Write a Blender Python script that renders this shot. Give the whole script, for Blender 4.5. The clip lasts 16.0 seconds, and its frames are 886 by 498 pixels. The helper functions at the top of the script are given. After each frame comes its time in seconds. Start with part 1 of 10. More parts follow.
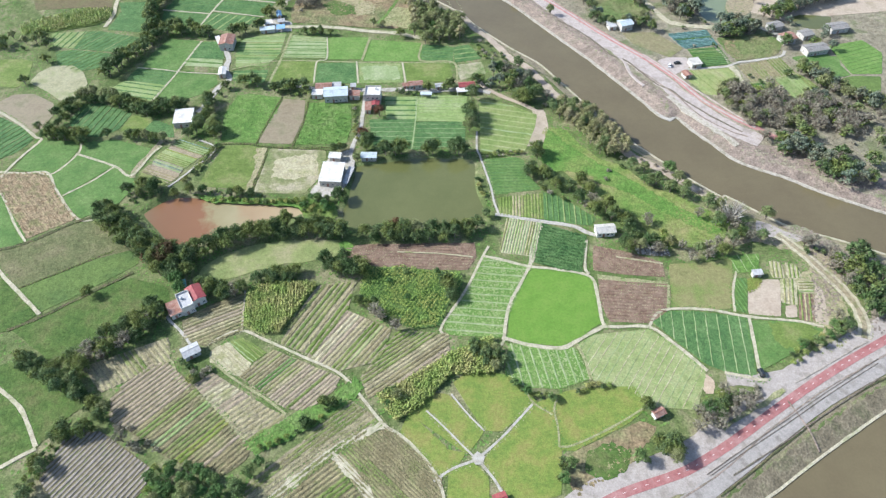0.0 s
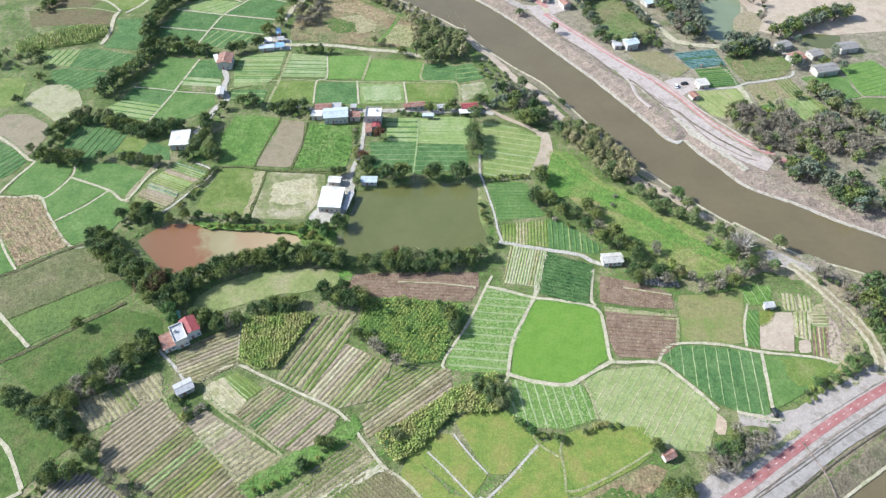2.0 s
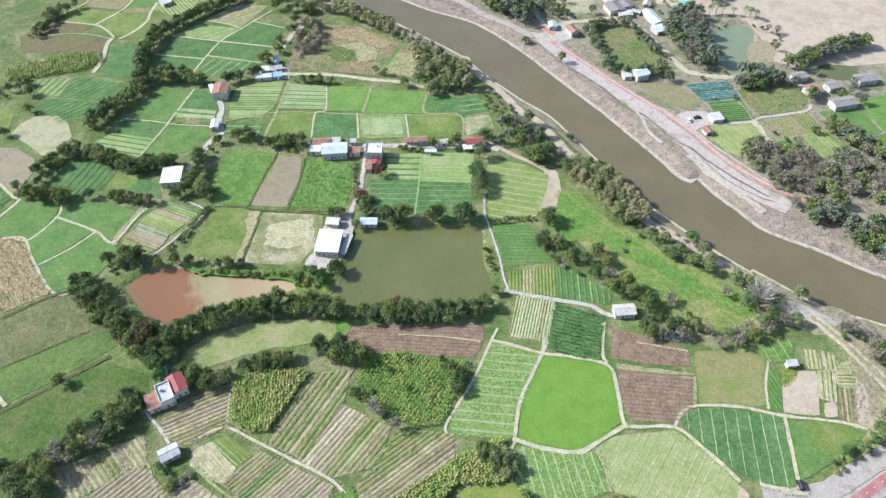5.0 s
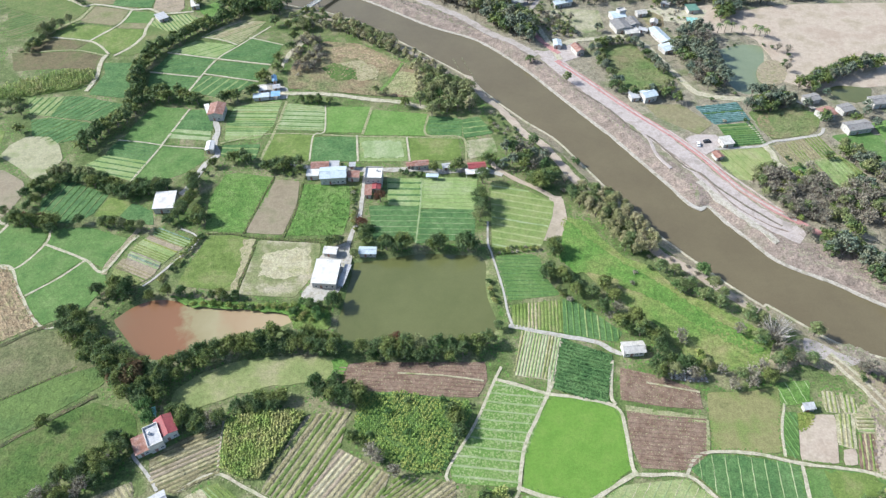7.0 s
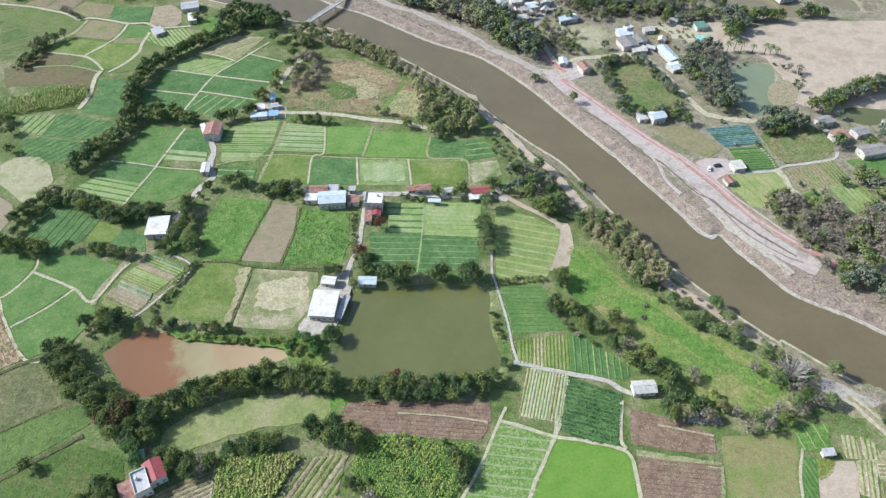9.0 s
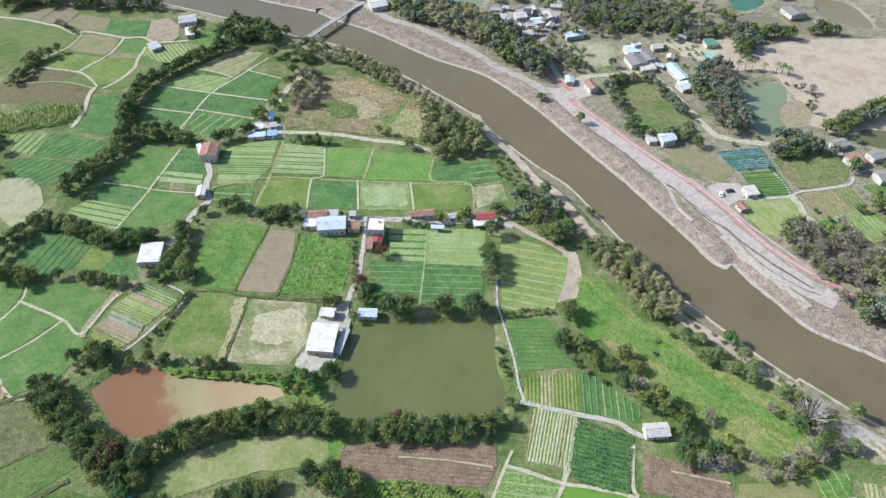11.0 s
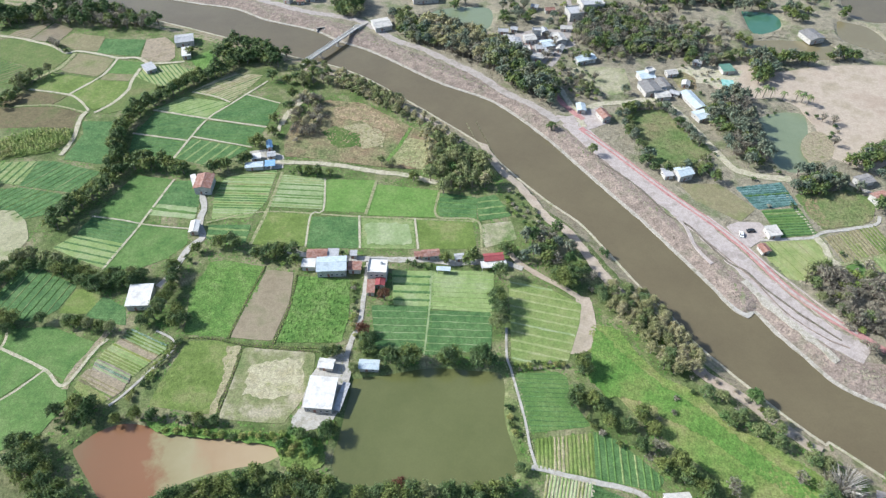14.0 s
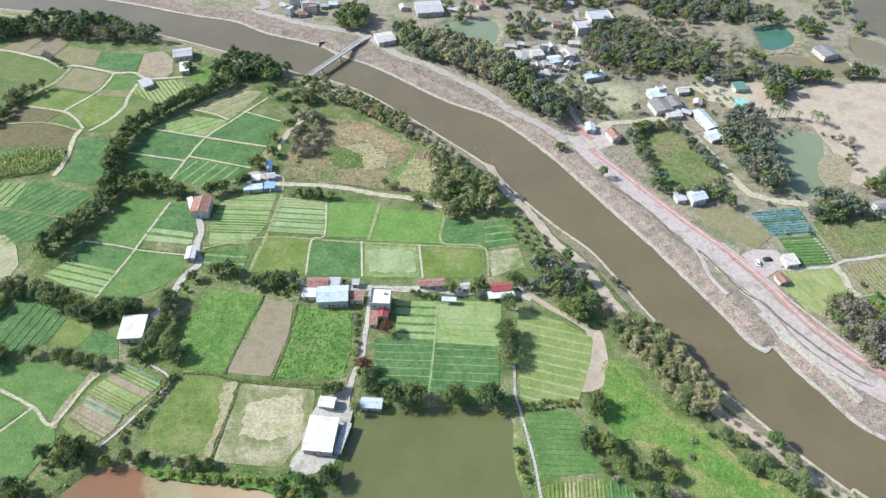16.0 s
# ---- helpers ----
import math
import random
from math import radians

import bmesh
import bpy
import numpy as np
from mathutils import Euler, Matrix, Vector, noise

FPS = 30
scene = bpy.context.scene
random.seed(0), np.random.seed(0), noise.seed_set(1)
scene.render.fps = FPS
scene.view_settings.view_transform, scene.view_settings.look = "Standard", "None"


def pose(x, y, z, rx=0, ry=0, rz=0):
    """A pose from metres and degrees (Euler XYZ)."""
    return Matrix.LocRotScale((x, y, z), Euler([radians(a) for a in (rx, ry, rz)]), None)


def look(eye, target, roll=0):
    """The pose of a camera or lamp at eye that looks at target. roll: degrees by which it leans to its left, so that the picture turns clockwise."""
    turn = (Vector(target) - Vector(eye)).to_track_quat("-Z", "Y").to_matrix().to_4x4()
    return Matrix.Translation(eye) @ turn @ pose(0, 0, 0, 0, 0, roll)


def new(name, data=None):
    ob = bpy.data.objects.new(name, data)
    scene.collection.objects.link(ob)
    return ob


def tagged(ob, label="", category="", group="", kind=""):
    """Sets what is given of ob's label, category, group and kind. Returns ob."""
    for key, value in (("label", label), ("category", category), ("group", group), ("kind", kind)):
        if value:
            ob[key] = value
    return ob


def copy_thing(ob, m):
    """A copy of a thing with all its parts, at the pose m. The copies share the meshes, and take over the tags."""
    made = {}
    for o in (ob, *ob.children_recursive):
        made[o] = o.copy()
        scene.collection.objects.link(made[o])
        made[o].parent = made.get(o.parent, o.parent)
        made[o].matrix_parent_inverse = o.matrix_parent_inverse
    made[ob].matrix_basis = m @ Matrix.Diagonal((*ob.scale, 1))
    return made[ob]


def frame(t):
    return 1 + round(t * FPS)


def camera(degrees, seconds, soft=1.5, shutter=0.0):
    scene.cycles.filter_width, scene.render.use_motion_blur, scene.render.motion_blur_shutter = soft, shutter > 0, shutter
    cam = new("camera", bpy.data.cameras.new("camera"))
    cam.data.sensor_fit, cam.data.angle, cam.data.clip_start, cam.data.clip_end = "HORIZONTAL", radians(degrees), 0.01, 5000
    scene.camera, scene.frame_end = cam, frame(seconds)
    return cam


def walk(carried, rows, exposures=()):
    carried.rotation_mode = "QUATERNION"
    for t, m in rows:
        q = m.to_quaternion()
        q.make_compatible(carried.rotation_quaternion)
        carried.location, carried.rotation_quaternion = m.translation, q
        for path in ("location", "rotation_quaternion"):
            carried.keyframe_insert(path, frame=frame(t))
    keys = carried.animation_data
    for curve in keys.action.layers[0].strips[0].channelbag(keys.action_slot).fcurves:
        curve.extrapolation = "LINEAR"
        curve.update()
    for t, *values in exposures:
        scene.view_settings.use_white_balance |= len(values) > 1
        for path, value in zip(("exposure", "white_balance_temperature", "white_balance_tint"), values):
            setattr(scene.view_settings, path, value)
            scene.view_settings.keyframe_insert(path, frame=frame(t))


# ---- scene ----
# camera and its flight
PATH = [
    (0, (0.00, 0.00, 230.00), (-0.00, 205.09, 0), -0.34),
    (1, (-0.35, 6.59, 230.32), (-0.52, 213.45, 0), -0.29),
    (2, (-0.62, 13.85, 230.59), (-0.89, 222.81, 0), -0.23),
    (3, (-0.92, 21.77, 230.94), (-1.38, 232.56, 0), -0.20),
    (4, (-1.09, 29.83, 231.25), (-1.83, 242.24, 0), -0.16),
    (6.5, (-1.65, 50.62, 231.43), (-2.89, 266.48, 0), 0.02),
    (7.5, (-2.03, 58.79, 231.41), (-3.30, 276.05, 0), 0.18),
    (8.5, (-2.74, 66.93, 231.28), (-3.98, 285.46, 0), 0.33),
    (9, (-3.15, 71.06, 231.25), (-4.41, 289.91, 0), 0.41),
    (11.5, (-5.45, 91.85, 231.23), (-6.67, 313.10, 0), 0.79),
    (12.5, (-6.48, 100.24, 231.37), (-7.69, 322.17, 0), 0.97),
    (13.5, (-7.63, 108.69, 231.53), (-8.86, 331.12, 0), 1.14),
    (14.5, (-8.84, 117.07, 231.73), (-10.11, 339.88, 0), 1.29),
    (15.5, (-10.14, 125.46, 231.80), (-11.59, 348.60, 0), 1.40),
    (16, (-10.83, 129.76, 231.75), (-12.37, 353.64, 0), 1.41),
]
cam = camera(66.3, 16.0, soft=1.35)
walk(cam, [(t, look(eye, target, roll)) for t, eye, target, roll in PATH], exposures=[(t, stops, 5800, 9) for t, stops in ((0, 0.53), (4, 0.56), (7, 0.49), (9, 0.35), (12.5, 0.35), (14, 0.4), (16, 0.49))])


# daylight: clear, slightly hazy noon sky and one sun
SUN_TO = Vector((-0.98, 0.17, 0.74)).normalized()
sky_world = bpy.data.worlds.new("sky")
sky_world.use_nodes = True
scene.world = sky_world
sky_nodes = sky_world.node_tree.nodes
sky_tex = sky_nodes.new("ShaderNodeTexSky")
sky_tex.sky_type = "NISHITA"
sky_tex.sun_disc = False
sky_tex.sun_elevation = math.asin(SUN_TO.z)
sky_tex.sun_rotation = math.atan2(SUN_TO.x, SUN_TO.y)
sky_tex.dust_density = 2.0
sky_tex.altitude = 100
sky_nodes["Background"].inputs["Strength"].default_value = 0.135
sky_world.node_tree.links.new(sky_tex.outputs[0], sky_nodes["Background"].inputs["Color"])
sun = new("sun", bpy.data.lights.new("sun", "SUN"))
sun.data.energy = 4.9
sun.data.angle = radians(0.6)
sun.data.color = (1.0, 0.95, 0.87)
sun.matrix_basis = look((0, 0, 300), Vector((0, 0, 300)) - SUN_TO)

# materials
def surface(name, colours, scale=0.2, fine=3.0, rough=0.9, bump=0.3, island=0.0, fleck=0.35, spec=0.25, metal=0.0):
    """Two or three base colours mixed by broad patches and by fine grain; island varies each piece."""
    m = bpy.data.materials.new(name)
    m.use_nodes = True
    nd, ln = m.node_tree.nodes, m.node_tree.links
    b = nd["Principled BSDF"]
    b.inputs["Roughness"].default_value = rough
    b.inputs["Metallic"].default_value = metal
    b.inputs["Specular IOR Level"].default_value = spec
    geo = nd.new("ShaderNodeNewGeometry")
    big = nd.new("ShaderNodeTexNoise")
    big.inputs["Scale"].default_value, big.inputs["Detail"].default_value = scale, 5
    big.inputs["Roughness"].default_value = 0.65
    small = nd.new("ShaderNodeTexNoise")
    small.inputs["Scale"].default_value, small.inputs["Detail"].default_value = fine, 4
    ln.new(geo.outputs["Position"], big.inputs["Vector"])
    ln.new(geo.outputs["Position"], small.inputs["Vector"])
    ramp = nd.new("ShaderNodeValToRGB")
    els = ramp.color_ramp.elements
    els[0].position, els[1].position = 0.36, 0.64
    els[0].color, els[1].color = (*colours[0], 1), (*colours[-1], 1)
    if len(colours) == 3:
        els.new(0.5).color = (*colours[1], 1)
    ln.new(big.outputs["Fac"], ramp.inputs["Fac"])
    grain = nd.new("ShaderNodeMapRange")
    grain.inputs["From Min"].default_value, grain.inputs["From Max"].default_value = 0.3, 0.7
    grain.inputs["To Min"].default_value, grain.inputs["To Max"].default_value = 1 - fleck, 1 + fleck
    ln.new(small.outputs["Fac"], grain.inputs["Value"])
    mottle = nd.new("ShaderNodeTexNoise")
    mottle.inputs["Scale"].default_value, mottle.inputs["Detail"].default_value = fine * 0.28, 3
    ln.new(geo.outputs["Position"], mottle.inputs["Vector"])
    patchy = nd.new("ShaderNodeMapRange")
    patchy.inputs["From Min"].default_value, patchy.inputs["From Max"].default_value = 0.3, 0.7
    patchy.inputs["To Min"].default_value, patchy.inputs["To Max"].default_value = 1 - 0.6 * fleck, 1 + 0.6 * fleck
    ln.new(mottle.outputs["Fac"], patchy.inputs["Value"])
    both = nd.new("ShaderNodeMath")
    both.operation = "MULTIPLY"
    ln.new(grain.outputs["Result"], both.inputs[0])
    ln.new(patchy.outputs["Result"], both.inputs[1])
    value = both.outputs[0]
    if island:
        vary = nd.new("ShaderNodeMapRange")
        vary.inputs["To Min"].default_value, vary.inputs["To Max"].default_value = 1 - island, 1 + island
        ln.new(geo.outputs["Random Per Island"], vary.inputs["Value"])
        times = nd.new("ShaderNodeMath")
        times.operation = "MULTIPLY"
        ln.new(value, times.inputs[0])
        ln.new(vary.outputs["Result"], times.inputs[1])
        value = times.outputs[0]
        info = nd.new("ShaderNodeObjectInfo")
        each = nd.new("ShaderNodeMapRange")
        each.inputs["To Min"].default_value, each.inputs["To Max"].default_value = 1 - 0.8 * island, 1 + 0.8 * island
        ln.new(info.outputs["Random"], each.inputs["Value"])
        again = nd.new("ShaderNodeMath")
        again.operation = "MULTIPLY"
        ln.new(value, again.inputs[0])
        ln.new(each.outputs["Result"], again.inputs[1])
        value = again.outputs[0]
    mult = nd.new("ShaderNodeVectorMath")
    mult.operation = "SCALE"
    ln.new(ramp.outputs["Color"], mult.inputs[0])
    ln.new(value, mult.inputs["Scale"])
    ln.new(mult.outputs["Vector"], b.inputs["Base Color"])
    if bump:
        bp = nd.new("ShaderNodeBump")
        bp.inputs["Strength"].default_value, bp.inputs["Distance"].default_value = bump, 0.4
        ln.new(small.outputs["Fac"], bp.inputs["Height"])
        ln.new(bp.outputs["Normal"], b.inputs["Normal"])
    return m


def foliage(name, hues, rough=0.6, thin=0.22, spread=0.4):
    """Leaves in several hues that change from tree to tree and from spray to spray, and let some light through."""
    m = bpy.data.materials.new(name)
    m.use_nodes = True
    nd, ln = m.node_tree.nodes, m.node_tree.links
    b = nd["Principled BSDF"]
    b.inputs["Roughness"].default_value = rough
    b.inputs["Specular IOR Level"].default_value = 0.22
    geo = nd.new("ShaderNodeNewGeometry")
    info = nd.new("ShaderNodeObjectInfo")
    stand = nd.new("ShaderNodeTexNoise")
    stand.inputs["Scale"].default_value, stand.inputs["Detail"].default_value = 0.13, 2
    ln.new(geo.outputs["Position"], stand.inputs["Vector"])
    wide = nd.new("ShaderNodeMapRange")
    wide.inputs["From Min"].default_value, wide.inputs["From Max"].default_value = 0.3, 0.7
    ln.new(stand.outputs["Fac"], wide.inputs["Value"])
    tree = nd.new("ShaderNodeMath")
    tree.operation = "MULTIPLY_ADD"
    tree.inputs[1].default_value, tree.inputs[2].default_value = 0.7, -0.35
    ln.new(info.outputs["Random"], tree.inputs[0])
    leaf = nd.new("ShaderNodeMath")
    leaf.operation = "MULTIPLY_ADD"
    leaf.inputs[1].default_value = 0.25
    ln.new(geo.outputs["Random Per Island"], leaf.inputs[0])
    ln.new(tree.outputs[0], leaf.inputs[2])
    total = nd.new("ShaderNodeMath")
    ln.new(wide.outputs["Result"], total.inputs[0])
    ln.new(leaf.outputs[0], total.inputs[1])
    ramp = nd.new("ShaderNodeValToRGB")
    els = ramp.color_ramp.elements
    els[0].color, els[1].color = (*hues[0], 1), (*hues[-1], 1)
    for k in range(1, len(hues) - 1):
        els.new(k / (len(hues) - 1)).color = (*hues[k], 1)
    ln.new(total.outputs[0], ramp.inputs["Fac"])
    twig = nd.new("ShaderNodeTexWhiteNoise")
    twig.noise_dimensions = "1D"
    ln.new(geo.outputs["Random Per Island"], twig.inputs["W"])
    vary = nd.new("ShaderNodeMapRange")
    vary.inputs["To Min"].default_value, vary.inputs["To Max"].default_value = 1 - spread, 1 + spread
    ln.new(twig.outputs["Value"], vary.inputs["Value"])
    mult = nd.new("ShaderNodeVectorMath")
    mult.operation = "SCALE"
    ln.new(ramp.outputs["Color"], mult.inputs[0])
    ln.new(vary.outputs["Result"], mult.inputs["Scale"])
    ln.new(mult.outputs["Vector"], b.inputs["Base Color"])
    through_leaf = nd.new("ShaderNodeBsdfTranslucent")
    ln.new(mult.outputs["Vector"], through_leaf.inputs["Color"])
    mix = nd.new("ShaderNodeMixShader")
    mix.inputs["Fac"].default_value = thin
    ln.new(b.outputs[0], mix.inputs[1])
    ln.new(through_leaf.outputs[0], mix.inputs[2])
    ln.new(mix.outputs[0], nd["Material Output"].inputs["Surface"])
    return m


def silty(name):
    """Shallow water over silt: rust-red on one side, then a speckled green shoal, then sandy."""
    m = bpy.data.materials.new(name)
    m.use_nodes = True
    nd, ln = m.node_tree.nodes, m.node_tree.links
    b = nd["Principled BSDF"]
    b.inputs["Roughness"].default_value = 0.22
    b.inputs["Specular IOR Level"].default_value = 0.35
    geo = nd.new("ShaderNodeNewGeometry")
    along = nd.new("ShaderNodeVectorMath")
    along.operation = "DOT_PRODUCT"
    along.inputs[1].default_value = (1.0, 0.28, 0.0)
    ln.new(geo.outputs["Position"], along.inputs[0])
    drift = nd.new("ShaderNodeTexNoise")
    drift.inputs["Scale"].default_value, drift.inputs["Detail"].default_value = 0.09, 8
    drift.inputs["Roughness"].default_value = 0.62
    ln.new(geo.outputs["Position"], drift.inputs["Vector"])
    sway = nd.new("ShaderNodeMath")
    sway.operation = "MULTIPLY_ADD"
    sway.inputs[1].default_value = 22.0
    ln.new(drift.outputs["Fac"], sway.inputs[0])
    ln.new(along.outputs["Value"], sway.inputs[2])
    unit = nd.new("ShaderNodeMapRange")
    unit.inputs["From Min"].default_value, unit.inputs["From Max"].default_value = -72.0, 12.0
    ln.new(sway.outputs[0], unit.inputs["Value"])
    ramp = nd.new("ShaderNodeValToRGB")
    els = ramp.color_ramp.elements
    els[0].position, els[0].color = 0.0, (0.19, 0.13, 0.07, 1)
    els[1].position, els[1].color = 1.0, (0.39, 0.31, 0.185, 1)
    for at, c in ((0.16, (0.205, 0.108, 0.056)), (0.4, (0.225, 0.115, 0.06)), (0.45, (0.275, 0.235, 0.125)), (0.56, (0.32, 0.28, 0.16)), (0.64, (0.325, 0.235, 0.135)), (0.8, (0.37, 0.285, 0.17))):
        els.new(at).color = (*c, 1)
    ln.new(unit.outputs["Result"], ramp.inputs["Fac"])
    ln.new(ramp.outputs["Color"], b.inputs["Base Color"])
    return m


def water(name, colours, rough=0.12, scale=0.03):
    m = surface(name, colours, scale, 1.2, rough, 0.04, fleck=0.04, spec=0.5)
    return m


M_GROUND = surface("rough_grassland", [(0.085, 0.125, 0.035), (0.135, 0.165, 0.06), (0.24, 0.22, 0.125)], 0.06, 1.3, bump=0.6)
M_DRYLAND = surface("dry_scrubland", [(0.21, 0.19, 0.13), (0.275, 0.245, 0.175), (0.155, 0.175, 0.085)], 0.05, 1.1, bump=0.7, fleck=0.3)
M_LAWN = surface("lush_grass", [(0.085, 0.17, 0.035), (0.115, 0.205, 0.045), (0.15, 0.225, 0.065)], 0.12, 1.5, bump=0.6)
M_RICE = surface("bright_rice", [(0.115, 0.222, 0.033), (0.132, 0.24, 0.038), (0.15, 0.25, 0.045)], 0.15, 3.0, bump=0.4, fleck=0.12)
M_GREEN = surface("green_crop", [(0.08, 0.155, 0.04), (0.105, 0.184, 0.05), (0.135, 0.206, 0.065)], 0.1, 2.0, bump=0.5, fleck=0.25)
M_DARK = surface("dark_green_crop", [(0.062, 0.132, 0.043), (0.085, 0.162, 0.053), (0.108, 0.186, 0.066)], 0.12, 2.0, bump=0.6, fleck=0.35)
M_OLIVE = surface("olive_crop", [(0.11, 0.16, 0.035), (0.145, 0.2, 0.05), (0.2, 0.22, 0.08)], 0.09, 2.0, bump=0.5, fleck=0.22)
M_PALE = surface("pale_crop", [(0.205, 0.27, 0.115), (0.255, 0.315, 0.15), (0.31, 0.345, 0.195)], 0.12, 2.0, bump=0.4, fleck=0.18)
M_YELLOW = surface("ripening_rice", [(0.135, 0.2, 0.04), (0.18, 0.226, 0.05), (0.225, 0.22, 0.066)], 0.12, 2.5, bump=0.4, fleck=0.2)
M_STRAW = surface("dry_straw", [(0.27, 0.24, 0.13), (0.335, 0.3, 0.178), (0.24, 0.245, 0.105)], 0.15, 2.0, bump=0.6, fleck=0.3)
M_RED_STRAW = surface("reddish_stubble", [(0.24, 0.175, 0.1), (0.31, 0.24, 0.145), (0.2, 0.19, 0.085)], 0.2, 1.6, bump=0.7, fleck=0.4)
M_SOIL = surface("ploughed_brown_soil", [(0.165, 0.108, 0.074), (0.215, 0.148, 0.105), (0.26, 0.188, 0.135)], 0.2, 2.4, bump=0.8, fleck=0.3)
M_GREYSOIL = surface("grey_mulched_soil", [(0.2, 0.17, 0.13), (0.26, 0.225, 0.175), (0.3, 0.265, 0.2)], 0.2, 2.4, bump=0.7, fleck=0.25)
M_MUD = surface("brown_wet_mud", [(0.225, 0.185, 0.118), (0.262, 0.218, 0.142), (0.205, 0.185, 0.105)], 0.1, 2.0, 0.45, 0.2, fleck=0.12)
M_MIXED = surface("half_dry_field", [(0.13, 0.19, 0.06), (0.28, 0.275, 0.16), (0.4, 0.36, 0.26)], 0.06, 1.5, bump=0.5, fleck=0.25)
M_FALLOW = surface("fallow_brown_scrub", [(0.23, 0.17, 0.1), (0.22, 0.195, 0.1), (0.14, 0.17, 0.065)], 0.06, 1.0, bump=0.8, fleck=0.4)
M_MOSS = surface("pale_mossy_flat", [(0.175, 0.215, 0.075), (0.22, 0.248, 0.095), (0.285, 0.27, 0.145)], 0.06, 2.0, bump=0.3, fleck=0.2)
M_BLUEGREEN = surface("blue_green_cabbage", [(0.075, 0.155, 0.125), (0.12, 0.215, 0.19), (0.17, 0.27, 0.26)], 0.3, 2.5, bump=0.6, fleck=0.3)
M_SAND = surface("dusty_tan_flat", [(0.36, 0.29, 0.22), (0.42, 0.35, 0.27), (0.33, 0.28, 0.2)], 0.05, 1.0, bump=0.3, fleck=0.12)
M_DIRT = surface("trodden_earth", [(0.365, 0.33, 0.235), (0.45, 0.41, 0.3), (0.29, 0.295, 0.17)], 0.25, 2.0, bump=0.4, fleck=0.22)
M_CONCRETE = surface("weathered_concrete", [(0.35, 0.33, 0.28), (0.43, 0.405, 0.355), (0.3, 0.28, 0.22)], 0.2, 2.5, bump=0.2, fleck=0.16)
M_ROAD = surface("pale_dusty_road", [(0.32, 0.285, 0.25), (0.38, 0.34, 0.305), (0.27, 0.24, 0.205)], 0.15, 2.0, bump=0.2, fleck=0.14)
M_REDWAY = surface("red_cycleway", [(0.29, 0.115, 0.11), (0.33, 0.15, 0.14), (0.36, 0.2, 0.185)], 0.15, 2.0, 0.8, 0.1, fleck=0.12)
M_LINE = surface("white_road_paint", [(0.7, 0.66, 0.62), (0.8, 0.77, 0.73)], 0.5, 3, 0.7, 0.1, fleck=0.1)
M_BUND = surface("grassy_bund", [(0.2, 0.22, 0.09), (0.3, 0.29, 0.16), (0.14, 0.19, 0.06)], 0.3, 2.0, bump=0.6, fleck=0.3)
M_DITCH = surface("dark_ditch_growth", [(0.055, 0.075, 0.028), (0.085, 0.09, 0.04), (0.13, 0.1, 0.06)], 0.3, 2.0, bump=0.8, fleck=0.4)
M_FARROAD = surface("pale_pink_dust_road", [(0.36, 0.315, 0.28), (0.43, 0.375, 0.34), (0.31, 0.27, 0.235)], 0.15, 2.0, bump=0.2, fleck=0.14)
M_PINKWAY = surface("dusty_pink_cycleway", [(0.37, 0.175, 0.16), (0.42, 0.235, 0.215), (0.33, 0.15, 0.14)], 0.2, 2.0, 0.85, 0.1, fleck=0.15)
M_BANK = surface("brown_bank_scrub", [(0.19, 0.155, 0.125), (0.27, 0.215, 0.175), (0.2, 0.175, 0.13)], 0.12, 1.2, bump=0.8, fleck=0.35)
M_RIVER = water("river_water", [(0.135, 0.109, 0.06), (0.156, 0.128, 0.07)], 0.07)
M_POND = water("pond_water", [(0.11, 0.12, 0.042), (0.13, 0.138, 0.052)], 0.12)
M_TEAL = water("green_pond_water", [(0.18, 0.215, 0.125), (0.2, 0.235, 0.14)], 0.12)
M_REDPOND = silty("silty_pond_water")
M_PALESTRAW = surface("bleached_straw", [(0.33, 0.3, 0.178), (0.4, 0.365, 0.24), (0.27, 0.27, 0.13)], 0.15, 2.0, bump=0.6, fleck=0.3)
M_SOFTPALE = surface("soft_pale_crop", [(0.19, 0.27, 0.085), (0.235, 0.305, 0.115), (0.27, 0.32, 0.15)], 0.1, 2.0, bump=0.4, fleck=0.18)
M_HALFDRY = surface("drying_mud_grass", [(0.13, 0.17, 0.06), (0.2, 0.21, 0.095), (0.37, 0.33, 0.23)], 0.07, 1.5, bump=0.5, fleck=0.25)
M_DRYBED = surface("dry_pond_mud", [(0.28, 0.275, 0.16), (0.335, 0.32, 0.2), (0.22, 0.25, 0.11)], 0.07, 2.0, bump=0.3, fleck=0.18)
M_DUNPLOT = surface("dun_fallow", [(0.2, 0.18, 0.095), (0.23, 0.205, 0.115), (0.17, 0.185, 0.075)], 0.06, 1.8, bump=0.5, fleck=0.2)
M_YELLOWPALE = surface("yellow_pale_crop", [(0.215, 0.265, 0.095), (0.27, 0.305, 0.13), (0.305, 0.325, 0.16)], 0.1, 2.0, bump=0.4, fleck=0.2)
M_SHORE = surface("tan_bank_earth", [(0.24, 0.2, 0.13), (0.31, 0.265, 0.175), (0.18, 0.185, 0.085)], 0.25, 2.0, bump=0.6, fleck=0.3)
M_VIVID = surface("vivid_meadow_grass", [(0.088, 0.184, 0.034), (0.118, 0.214, 0.044), (0.168, 0.227, 0.06)], 0.05, 1.4, bump=0.6, fleck=0.3)
M_LEAF_TAN = foliage("tan_bamboo_leaves", [(0.26, 0.275, 0.12), (0.33, 0.335, 0.16), (0.4, 0.385, 0.2), (0.43, 0.395, 0.235)], thin=0.38)
